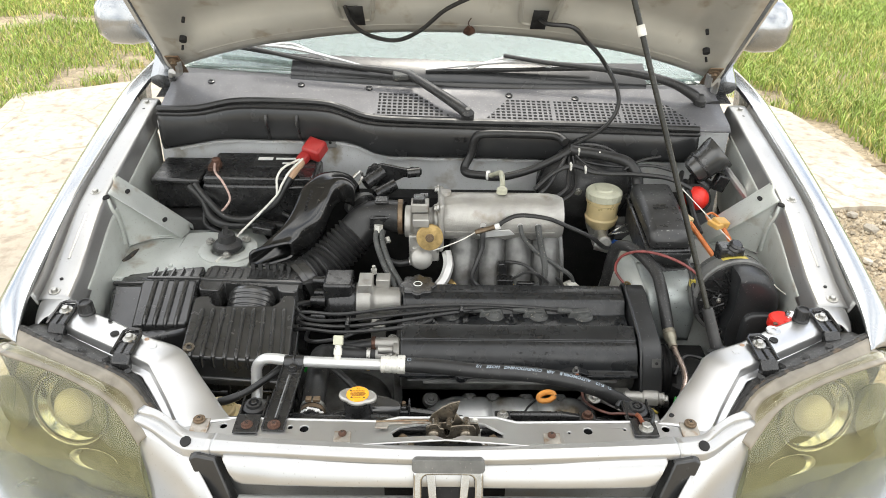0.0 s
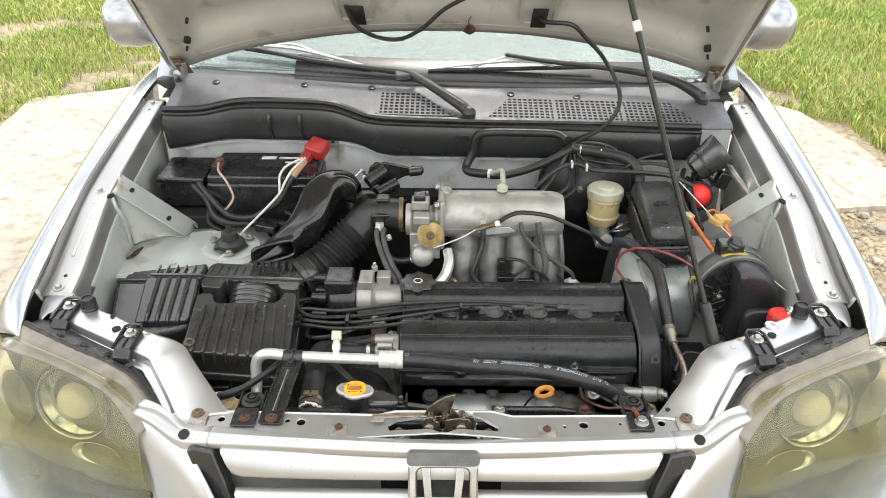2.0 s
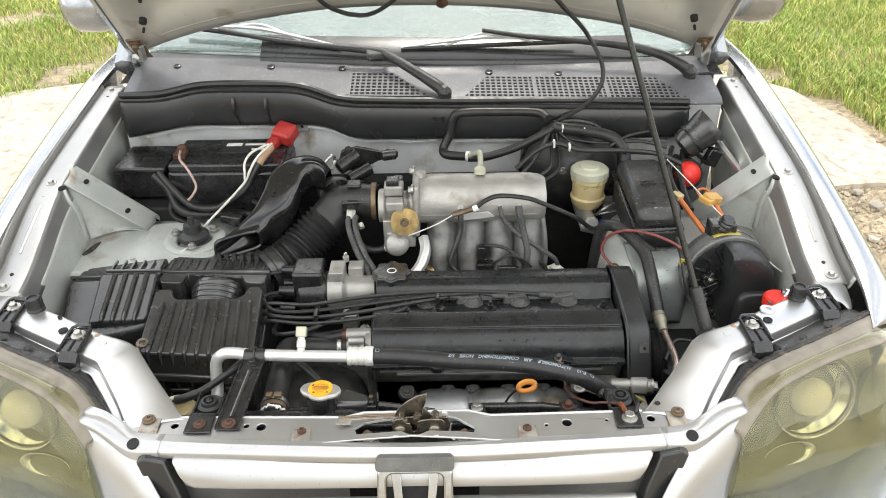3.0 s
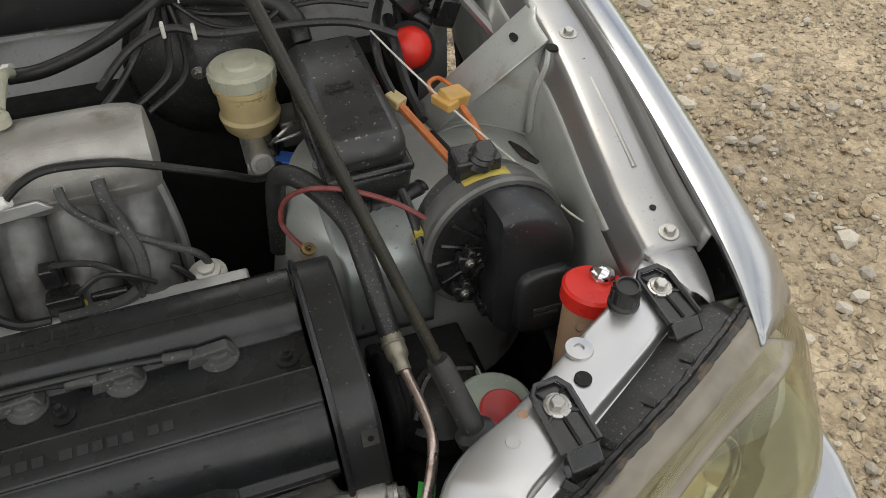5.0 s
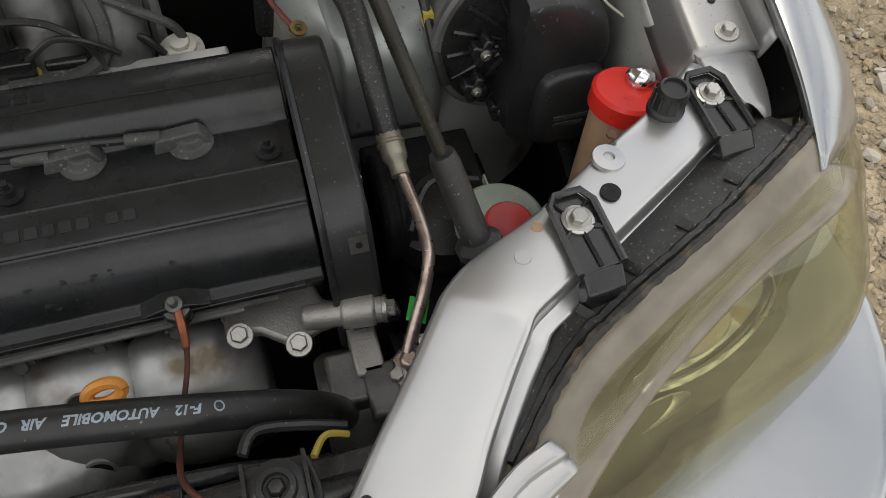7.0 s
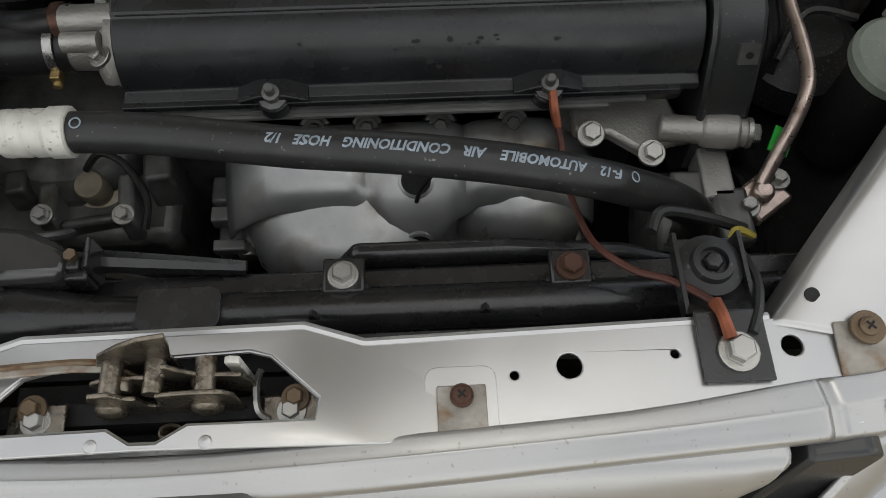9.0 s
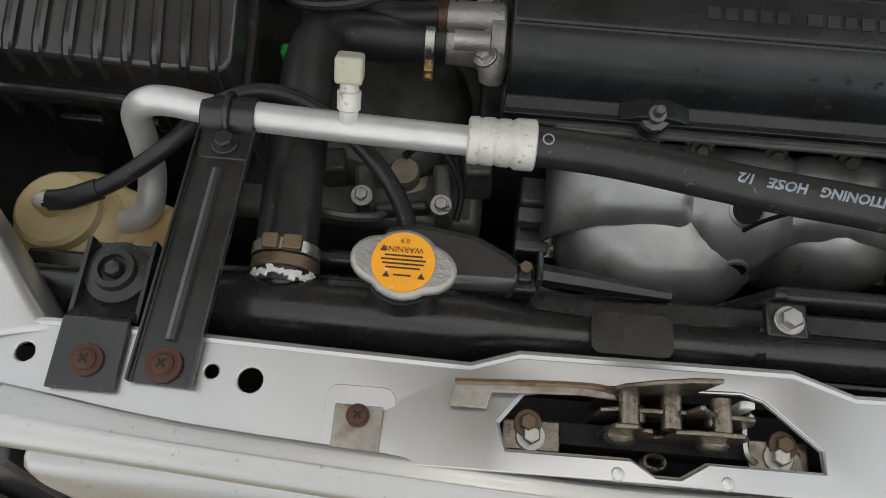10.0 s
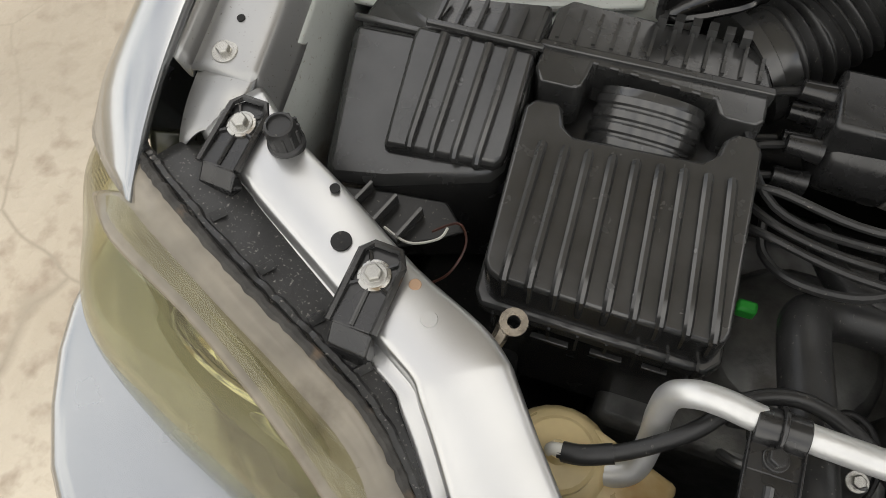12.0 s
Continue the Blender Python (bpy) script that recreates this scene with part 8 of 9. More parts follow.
# ---- right-hand corner ----
seat()
siren = thing("alarm_siren", "black plastic alarm siren pointing at the wing", "siren", (0.64, 0.87, 0.95))
part("horn_cone", mesh(lathe((0.610, 0.862, 0.985), (0.72, 0.05, 0.62), [(0.020, -0.018), (0.032, -0.012), (0.035, 0.0), (0.037, 0.028), (0.042, 0.048), (0.044, 0.064), (0.0425, 0.068), (0.039, 0.064), (0.030, 0.04), (0.002, 0.035)], 30)), black_gloss, siren, angle=40)
part("cone_ring", mesh(lathe((0.610, 0.862, 0.985), (0.72, 0.05, 0.62), [(0.0372, 0.010), (0.0395, 0.011), (0.0395, 0.014), (0.0376, 0.015)], 30)), black, siren)
part("bracket", mesh(box((0.625, 0.885, 0.945), (0.022, 0.02, 0.07)), cyl((0.650, 0.87, 0.93), (0.610, 0.88, 0.955), 0.018)), black, siren)
part("plug", mesh(box((0.668, 0.85, 0.955), (0.030, 0.024, 0.040), (0, 20, 0))), black, siren, bevel=0.003)
rh = thing("red_horn", "bright red electric horn behind the fuse box", "horn", (0.60, 0.83, 0.88))
part("disc", mesh(lathe((0.604, 0.806, 0.934), (-0.05, -0.82, 0.55), [(0.029, -0.012), (0.0285, 0.0), (0.024, 0.010), (0.014, 0.0165), (0.004, 0.0185)], 28)), red_bright, rh, angle=60)
part("back", mesh(lathe((0.604, 0.815, 0.928), (-0.05, -0.82, 0.55), [(0.030, -0.03), (0.036, -0.004), (0.036, 0.002), (0.029, 0.004)], 26)), dark, rh)
part("bracket", mesh(tube([(0.600, 0.83, 0.92), (0.602, 0.85, 0.945), (0.604, 0.87, 0.965)], 0.006, 6)), dark, rh)
seat(0.015, 0, 0)
stay = thing("wing_stay", "silver tubular stay from the wing", "stay", (0.69, 0.80, 0.95))
part("stay", mesh(tube([(0.660, 0.90, 1.000), (0.672, 0.86, 0.978), (0.700, 0.80, 0.945), (0.712, 0.775, 0.93)], 0.0085, 8)), silver, stay)
seat(0.026, 0.070, -0.018)
ow = thing("orange_connector", "amber plastic connector on orange wires", "connector", (0.575, 0.58, 0.95))
part("connector", mesh(box((0.585, 0.590, 0.962), (0.034, 0.024, 0.018), (10, 12, 24)), box((0.572, 0.584, 0.962), (0.018, 0.032, 0.012), (0, 0, 24))), amber, ow, "amber plastic connector", bevel=0.002)
part("orange_wire", mesh(tube([(0.590, 0.586, 0.955), (0.602, 0.562, 0.935), (0.612, 0.530, 0.905), (0.612, 0.51, 0.885)], 0.0048, 8), tube([(0.520, 0.605, 0.958), (0.540, 0.575, 0.935), (0.562, 0.540, 0.910), (0.575, 0.515, 0.895)], 0.0056, 8), tube([(0.57, 0.60, 0.955), (0.565, 0.625, 0.962), (0.580, 0.632, 0.965), (0.592, 0.61, 0.962)], 0.003, 6)), orange_wire, ow)
part("small_connector", mesh(box((0.518, 0.610, 0.960), (0.018, 0.022, 0.014), (10, 0, 30))), cream, ow, bevel=0.002)
part("dark_wire", mesh(tube([(0.518, 0.615, 0.962), (0.515, 0.66, 0.975), (0.525, 0.72, 0.985), (0.545, 0.78, 0.985), (0.56, 0.82, 0.98)], 0.006, 8), tube([(0.548, 0.60, 0.93), (0.545, 0.66, 0.95), (0.555, 0.74, 0.965), (0.565, 0.80, 0.965)], 0.008, 8), tube([(0.56, 0.60, 0.91), (0.575, 0.56, 0.90), (0.60, 0.53, 0.88)], 0.004, 8)), rubber, ow)
part("thin_white_wire", mesh(tube([(0.520, 0.72, 0.995), (0.540, 0.65, 0.985), (0.575, 0.575, 0.960), (0.610, 0.52, 0.935), (0.640, 0.46, 0.918), (0.652, 0.41, 0.912), (0.668, 0.385, 0.906)], 0.0013, 6)), white_wire, ow)
seat()
rw = thing("red_wire", "brownish red wire looping by the belt cover", "wire", (0.42, 0.5, 0.88))
part("wire", mesh(tube([(0.524, 0.505, 0.905), (0.495, 0.528, 0.918), (0.455, 0.558, 0.922), (0.415, 0.590, 0.910), (0.388, 0.612, 0.882), (0.380, 0.610, 0.850), (0.396, 0.585, 0.832)], 0.0030, 8)), red_wire_mat, rw)
part("ring_terminal", mesh(lathe((0.402, 0.578, 0.832), (0.2, -0.4, 1), [(0.008, 0), (0.008, 0.002), (0.0045, 0.002), (0.0045, 0)], 16, False), tube([(0.396, 0.585, 0.827), (0.402, 0.575, 0.832)], 0.0035, 6)), gold, rw, thick=0.001)
ew = thing("earth_wire", "brown earth wire from the cover stud to the bracket", "wire", (0.28, 0.2, 0.85))
part("wire", mesh(tube([(0.251, 0.300, 0.806), (0.2525, 0.285, 0.801), (0.253, 0.255, 0.806), (0.250, 0.220, 0.818), (0.249, 0.185, 0.838), (0.252, 0.143, 0.865), (0.270, 0.119, 0.876), (0.288, 0.106, 0.888), (0.305, 0.086, 0.902), (0.3065, 0.074, 0.905)], 0.0023, 8)), copper_wire, ew)
for pts in ([(0.2495, 0.311, 0.811), (0.2505, 0.305, 0.810), (0.2520, 0.284, 0.802), (0.2530, 0.268, 0.803)], [(0.3045, 0.086, 0.903), (0.3060, 0.078, 0.906), (0.3080, 0.064, 0.906)]):
    part("lug", mesh(tube(pts, [0.0042, 0.0034, 0.0038, 0.0029][:len(pts)], 8)), copper, ew, "copper crimp")
part("black_lead", mesh(tube([(0.330, 0.130, 0.885), (0.335, 0.105, 0.893), (0.330, 0.085, 0.900), (0.322, 0.068, 0.902)], 0.0028, 8), tube([(0.29, 0.150, 0.862), (0.300, 0.165, 0.86), (0.33, 0.165, 0.85), (0.36, 0.16, 0.84)], 0.004, 8)), rubber, ew)
part("yellow_strip", mesh(tube([(0.335, 0.135, 0.868), (0.345, 0.150, 0.86), (0.36, 0.150, 0.85)], 0.0025, 6)), yellow, ew)

drum = thing("vacuum_drum", "black drum-shaped actuator with a worn steel rim", "actuator", (0.58, 0.49, 0.72))
AX, D0 = V(0.07, -1.0, 0.06).normalized(), V(0.597, 0.486, 0.866)
part("can", mesh(lathe(D0 - AX * 0.055, AX, [(0.070, 0), (0.078, 0.006), (0.080, 0.012), (0.080, 0.054)], 48)), rubber_grey, drum, "dull grey steel can")
part("rim", mesh(lathe(D0, AX, [(0.080, -0.030), (0.0835, -0.028), (0.0850, -0.010), (0.0835, -0.006), (0.0865, -0.003), (0.0870, 0.004), (0.0840, 0.007), (0.079, 0.007)], 48)), rim_grey, drum, "dull grey steel rim")
side = V(1, 0, 0)
up = V(0, 0, 1)
part("label", mesh(skin([[D0 - AX * h + (side * math.sin(a) + up * math.cos(a)) * 0.0854 for h in (0.011, 0.027)] for a in (math.radians(d) for d in (-22, -12, -2, 8, 14))], 1, 1)), yellow, drum, "faded yellow label", thick=0.0004)


def drum_face(x, z, d):
    return D0 + side * x + up * z + AX * d


part("shell", mesh(lathe(D0 + AX * 0.004, AX, [(0.0795, 0), (0.0790, 0.004), (0.070, 0.006), (0.02, 0.007)], 44)), black, drum, "black moulded cover", angle=45)
for k in range(7):
    a = radians(116 + 22 * k)
    q = [drum_face(r * math.cos(a), r * math.sin(a), 0.014) for r in (0.024, 0.074)]
    part("web", mesh(tube(q, [0.0022, 0.0028], 6, 1)), black, drum)
face = Matrix.Translation(D0) @ Matrix((side, up, AX)).transposed().to_4x4()
nose = []
for d, grow, low in ((0.004, 1.0, -0.100), (0.026, 0.985, -0.102), (0.040, 0.95, -0.103), (0.048, 0.88, -0.104), (0.051, 0.72, -0.100)):
    ring = [(0.0785 * grow * math.cos(radians(a)), 0.0785 * grow * math.sin(radians(a))) for a in range(104, -40, -9)]
    ring += [(0.060 * grow, low * 0.8), (0.045 * grow, low), (0.0, low), (-0.024 * grow, low * 0.8), (-0.026 * grow, -0.045), (-0.014, -0.01), (-0.018 * grow, 0.04)]
    nose.append([face @ V(x, z, d) for x, z in ring + ring[:1]])
nose.append([face @ V(0.022, -0.005, 0.052) for _ in nose[0]])
part("bulge", mesh(skin(nose, 1, 2)), belt_black, drum, "satin black bulged cover nose", angle=50)
step = []
for d, k in ((0.044, 1.0), (0.058, 0.97), (0.064, 0.88), (0.066, 0.6)):
    ring = [(0.036 + 0.036 * k * math.copysign(abs(math.cos(a)) ** 0.5, math.cos(a)), -0.056 + 0.050 * k * math.copysign(abs(math.sin(a)) ** 0.5, math.sin(a))) for a in (2 * math.pi * i / 28 for i in range(28))]
    step.append([face @ V(x, z, d) for x, z in ring + ring[:1]])
step.append([face @ V(0.036, -0.056, 0.0665) for _ in step[0]])
part("nose_step", mesh(skin(step, 1, 2)), belt_black, drum, angle=50)
for x, z in ((-0.045, 0.010), (-0.050, -0.035), (-0.020, -0.070)):
    p = drum_face(x, z, 0.026)
    part("lug", mesh(box(p, (0.024, 0.014, 0.010), (0, 20, 0)), box(p, (0.008, 0.016, 0.030), (0, 20, 0))), black, drum, bevel=0.002)
    bolt(drum, p + AX * 0.009, AX, 0.0034, zinc)
part("raised_mark", mesh(box(drum_face(0.036, -0.060, 0.0668), (0.036, 0.0012, 0.005)), box(drum_face(0.034, -0.069, 0.0668), (0.030, 0.0012, 0.005))), rubber_grey, drum)
part("plug_holder", mesh(box(D0 + V(-0.012, 0.038, 0.080), (0.050, 0.034, 0.040))), black, drum, bevel=0.003)
part("plug_boot", mesh(lathe(D0 + V(-0.010, 0.030, 0.092), (0.2, -0.3, 1), [(0.016, 0), (0.013, 0.006), (0.015, 0.010), (0.012, 0.014), (0.014, 0.018), (0.010, 0.022)], 18)), black, drum)
part("side_lead", mesh(tube([D0 + V(-0.088, 0.06, 0.05), D0 + V(-0.086, 0.02, 0.035), D0 + V(-0.082, -0.01, 0.0), D0 + V(-0.075, -0.02, -0.03)], 0.005, 8)), rubber, drum)
part("lead_tag", mesh(box(D0 + V(-0.085, 0.012, 0.025), (0.009, 0.012, 0.016))), yellow, drum)
seat(0.018, 0.027, 0.0)
ps = thing("steering_reservoir", "grey-green steering fluid reservoir with a red knob cap", "fluid reservoir", (0.513, 0.283, 0.68))
part("tank", mesh(lathe((0.512, 0.290, 0.69), (0, 0, 1), [(0.030, 0), (0.031, 0.10), (0.034, 0.118)], 30)), dark, ps)
part("cap", mesh(lathe((0.512, 0.290, 0.806), (0, -0.03, 1), [(0.040, 0), (0.040, 0.008), (0.036, 0.012), (0.022, 0.013)], 32)), ps_grey, ps, "grey-green embossed cap")
part("knob", mesh(lathe((0.516, 0.281, 0.816), (0, -0.05, 1), [(0.0215, 0), (0.0215, 0.006), (0.0185, 0.009), (0.010, 0.006), (0.002, 0.0055)], 28)), red, ps, "dark red dished knob")
part("seam", mesh(box((0.512, 0.330, 0.814), (0.0016, 0.016, 0.010))), ps_grey, ps)
seat(0.018, 0.010, 0.008)
wf = thing("washer_filler", "tan washer bottle neck with a red cap", "washer filler", (0.65, 0.36, 0.70))
part("neck", mesh(lathe((0.622, 0.342, 0.735), (0.10, 0.10, 1), [(0.024, 0), (0.026, 0.06), (0.028, 0.135)], 26)), tan, wf, "tan translucent neck")
part("cap", mesh(lathe((0.637, 0.357, 0.866), (0.10, 0.10, 1), [(0.033, 0), (0.033, 0.016), (0.030, 0.019), (0.005, 0.020)], 32)), red_bright, wf, "bright red plastic cap")
bm = bmesh.new()
bmesh.ops.create_icosphere(bm, subdivisions=3, radius=1.0, matrix=Matrix.Translation((0.651, 0.366, 0.887)) @ Matrix.Diagonal((0.0135, 0.0130, 0.010, 1)))
for v in bm.verts:
    v.co += (v.co - V(0.651, 0.366, 0.887)) * 0.16 * noise.noise(v.co * 150)
part("foil_lump", bm, chrome, wf, "crumpled foil lump", angle=15)
seat()
bottle = thing("coolant_bottle", "yellowed coolant overflow bottle under the brace", "coolant bottle", (-0.37, 0.18, 0.62))
part("tank", mesh(lathe((-0.392, 0.178, 0.62), (0, 0, 1), [(0.050, 0), (0.052, 0.12), (0.046, 0.175), (0.034, 0.196), (0.030, 0.20)], 26), box((-0.350, 0.178, 0.755), (0.090, 0.064, 0.10), (0, 10, -16), 0.85)), cream, bottle, "yellowed translucent plastic tank", bevel=0.012)
part("cap", mesh(lathe((-0.392, 0.177, 0.818), (0, 0, 1), [(0.029, 0), (0.029, 0.010), (0.026, 0.013), (0.009, 0.014), (0.008, 0.022), (0.007, 0.026)], 26)), cream, bottle, "yellowed round cap")
part("spout", mesh(tube([(-0.397, 0.176, 0.838), (-0.395, 0.176, 0.843), (-0.380, 0.1775, 0.8445)], 0.0052, 10)), white_wire, bottle)

# bay floor and low machinery, with the bay's shade put into a near-black colour
sub = thing("subframe", "grimy subframe and splash shield under the engine, blackened for shade", "subframe", (0, 0.45, 0.34))
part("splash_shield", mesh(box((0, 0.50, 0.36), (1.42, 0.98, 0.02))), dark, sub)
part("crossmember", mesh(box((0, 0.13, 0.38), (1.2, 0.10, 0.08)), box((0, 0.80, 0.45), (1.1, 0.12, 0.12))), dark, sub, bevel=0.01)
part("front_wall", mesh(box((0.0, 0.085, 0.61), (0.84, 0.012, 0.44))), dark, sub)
lowp = thing("steering_pump", "grimy pump and belt pulley low in the bay, blackened for shade", "pump", (0.47, 0.42, 0.6))
part("pump", mesh(lathe((0.44, 0.42, 0.72), (1, 0, 0), [(0.055, 0), (0.06, 0.01), (0.052, 0.014), (0.06, 0.02), (0.052, 0.024), (0.06, 0.03), (0.03, 0.035)], 30), box((0.50, 0.44, 0.66), (0.12, 0.12, 0.14))), dark, lowp, bevel=0.005)
part("mount", mesh(lathe((0.505, 0.40, 0.70), (0, 0, 1), [(0.06, 0), (0.058, 0.03), (0.045, 0.036), (0.03, 0.05)], 26), tube([(0.46, 0.36, 0.76), (0.49, 0.40, 0.775), (0.54, 0.40, 0.765)], 0.004, 6)), black_dusty, lowp)
em = thing("engine_mount", "grey pressed engine mount bracket beside the belt cover", "engine mount", (0.46, 0.52, 0.7))
part("bracket", mesh(skin([[(0.425, 0.62, 0.862), (0.47, 0.62, 0.868), (0.53, 0.61, 0.866)], [(0.425, 0.56, 0.858), (0.47, 0.56, 0.866), (0.53, 0.55, 0.864)], [(0.43, 0.520, 0.842), (0.47, 0.518, 0.850), (0.53, 0.515, 0.848)], [(0.43, 0.503, 0.800), (0.47, 0.500, 0.802), (0.53, 0.50, 0.80)], [(0.43, 0.505, 0.74), (0.47, 0.505, 0.74), (0.53, 0.505, 0.74)]], 4, 4)), mount_grey, em, thick=0.004)
part("stud", mesh(lathe((0.415, 0.400, 0.80), (0, 0, 1), [(0.010, 0), (0.010, 0.008), (0.005, 0.0085), (0.005, 0.02)], 6)), zinc, em)


# ---- ground ----
def ground_mat(name, a, b, c, scale, bump, rough=0.9, cracks=0.0, chips=0.0):
    m = bpy.data.materials.new(name)
    m.use_nodes = True
    n, l = m.node_tree.nodes, m.node_tree.links
    p = n["Principled BSDF"]
    tc = n.new("ShaderNodeTexCoord")

    def tex(s, d=6.0):
        t = n.new("ShaderNodeTexNoise")
        t.inputs["Scale"].default_value, t.inputs["Detail"].default_value = s, d
        l.new(tc.outputs["Object"], t.inputs["Vector"])
        return t.outputs["Fac"]

    def ranged(src, lo, hi):
        r = n.new("ShaderNodeMapRange")
        r.inputs["From Min"].default_value, r.inputs["From Max"].default_value = lo, hi
        l.new(src, r.inputs["Value"])
        return r.outputs["Result"]

    def blend(f, x, y):
        k = n.new("ShaderNodeMix")
        k.data_type = "RGBA"
        l.new(f, k.inputs["Factor"])
        for key, v in (("A", x), ("B", y)):
            if isinstance(v, tuple):
                k.inputs[key].default_value = (*v, 1)
            else:
                l.new(v, k.inputs[key])
        return k.outputs["Result"]

    col = blend(ranged(tex(scale), 0.35, 0.65), a, b)
    col = blend(ranged(tex(scale * 9, 8), 0.50, 0.72), col, c)
    col = blend(ranged(tex(scale * 0.23, 3), 0.45, 0.75), col, tuple(0.6 * v for v in a))
    height = tex(scale * 14, 10)
    if cracks:
        v = n.new("ShaderNodeTexVoronoi")
        v.feature = "DISTANCE_TO_EDGE"
        v.inputs["Scale"].default_value = cracks
        w = n.new("ShaderNodeMix")
        w.data_type = "VECTOR"
        w.inputs["Factor"].default_value = 0.15
        nz = n.new("ShaderNodeTexNoise")
        nz.inputs["Scale"].default_value = cracks * 1.7
        l.new(tc.outputs["Object"], nz.inputs["Vector"])
        l.new(tc.outputs["Object"], w.inputs["A"])
        l.new(nz.outputs["Color"], w.inputs["B"])
        l.new(w.outputs["Result"], v.inputs["Vector"])
        line = ranged(v.outputs["Distance"], 0.007, 0.0)
        col = blend(line, col, tuple(0.68 * k for k in a))
    if chips:
        wob = n.new("ShaderNodeTexNoise")
        wob.inputs["Scale"].default_value, wob.inputs["Detail"].default_value = chips * 0.8, 4.0
        l.new(tc.outputs["Object"], wob.inputs["Vector"])
        for size, low, amount in ((chips, 0.75, 0.5), (chips * 5.5, 0.6, 0.4)):
            bent = n.new("ShaderNodeMix")
            bent.data_type = "VECTOR"
            bent.inputs["Factor"].default_value = 1.4 / size
            l.new(tc.outputs["Object"], bent.inputs["A"])
            l.new(wob.outputs["Color"], bent.inputs["B"])
            cell, rim = n.new("ShaderNodeTexVoronoi"), n.new("ShaderNodeTexVoronoi")
            rim.feature = "DISTANCE_TO_EDGE"
            for v in (cell, rim):
                v.inputs["Scale"].default_value = size
                l.new(bent.outputs["Result"], v.inputs["Vector"])
            tone = n.new("ShaderNodeSeparateColor")
            l.new(cell.outputs["Color"], tone.inputs["Color"])
            shade = n.new("ShaderNodeMath")
            shade.operation = "MULTIPLY_ADD"
            l.new(tone.outputs["Red"], shade.inputs[0])
            shade.inputs[1].default_value, shade.inputs[2].default_value = 1.3 - low, low
            vary = n.new("ShaderNodeMix")
            vary.data_type, vary.blend_type = "RGBA", "MULTIPLY"
            vary.inputs["Factor"].default_value = amount
            l.new(col, vary.inputs["A"])
            l.new(shade.outputs["Value"], vary.inputs["B"])
            col = vary.outputs["Result"]
            col = blend(ranged(rim.outputs["Distance"], 0.03 if size == chips else 0.016, 0.0), col, tuple(0.48 * k for k in a))
            add = n.new("ShaderNodeMath")
            add.operation = "MULTIPLY_ADD"
            l.new(ranged(rim.outputs["Distance"], 0.0, 0.22), add.inputs[0])
            add.inputs[1].default_value = 0.5 * chips / size
            l.new(height, add.inputs[2])
            height = add.outputs["Value"]
    l.new(col, p.inputs["Base Color"])
    p.inputs["Roughness"].default_value = rough
    b = n.new("ShaderNodeBump")
    b.inputs["Strength"].default_value, b.inputs["Distance"].default_value = bump, 0.02
    l.new(height, b.inputs["Height"])
    l.new(b.outputs["Normal"], p.inputs["Normal"])
    return m


dirt = ground_mat("dry_dirt", (0.36, 0.29, 0.19), (0.45, 0.37, 0.255), (0.23, 0.18, 0.115), 2.6, 1.0, 0.95, 0.0, 8.0)
concrete = ground_mat("weathered_concrete", (0.41, 0.36, 0.285), (0.50, 0.45, 0.37), (0.27, 0.22, 0.17), 1.9, 0.6, 0.9, 1.3)
bm = bmesh.new()
N = 90
for i in range(N + 1):
    for j in range(N + 1):
        def spread(k):
            t = 2 * k / N - 1
            return math.copysign(abs(t) ** 3.2 * 600 + abs(t) * 3.5, t)
        x, y = spread(i), spread(j) + 1.5
        z = -0.012 + 0.014 * noise.noise((x * 1.3, y * 1.3, 0)) + 0.008 * noise.noise((x * 4, y * 4, 3))
        bm.verts.new((x, y, min(z, -0.002)))
bm.verts.ensure_lookup_table()
for i in range(N):
    for j in range(N):
        a = i * (N + 1) + j
        bm.faces.new([bm.verts[k] for k in (a, a + N + 1, a + N + 2, a + 1)])
ground = tagged(part("ground", bm, dirt), "dry yellowish dirt ground", "ground", kind="structure")


def slab(name, poly, label):
    """A cast slab with a ragged edge."""
    pts = []
    for (x0, y0), (x1, y1) in zip(poly, poly[1:] + poly[:1]):
        n = max(2, int(math.hypot(x1 - x0, y1 - y0) / 0.12))
        for k in range(n):
            f = k / n
            x, y = x0 + (x1 - x0) * f, y0 + (y1 - y0) * f
            pts.append((x + 0.04 * noise.noise((x * 3, y * 3, 1)), y + 0.04 * noise.noise((x * 3, y * 3, 7))))
    return tagged(part(name, mesh(plate(pts, [], -0.08, 0.012, None, lambda x, y: 0.006 * noise.noise((x * 2, y * 2, 5)))), concrete), label, "pavement", kind="structure")


slab("pavement_left", [(-0.95, -1.5), (-0.95, 5.0), (-2.25, 4.45), (-2.85, 4.15), (-2.78, 3.5), (-2.9, 1.0), (-2.8, -1.5)], "cracked pale concrete beside the car")
slab("pavement_right", [(0.98, 2.60), (2.07, 2.59), (2.50, 2.60), (2.44, 3.35), (2.32, 4.0), (2.10, 4.35), (0.98, 4.9)], "weathered pale concrete slab ending in gravel")
slab("pavement_under", [(-0.93, 1.2), (0.96, 1.2), (0.96, 4.9), (-0.93, 4.9)], "concrete under the car")

# grass fields
grass_mats = [mat("grass_blades", (0.27, 0.36, 0.075), 0.6, 0.0, 3, 0.5, 0.0, island=True), mat("dry_grass_blades", (0.58, 0.52, 0.20), 0.8, 0.0, 3, 0.35, 0.0, island=True)]


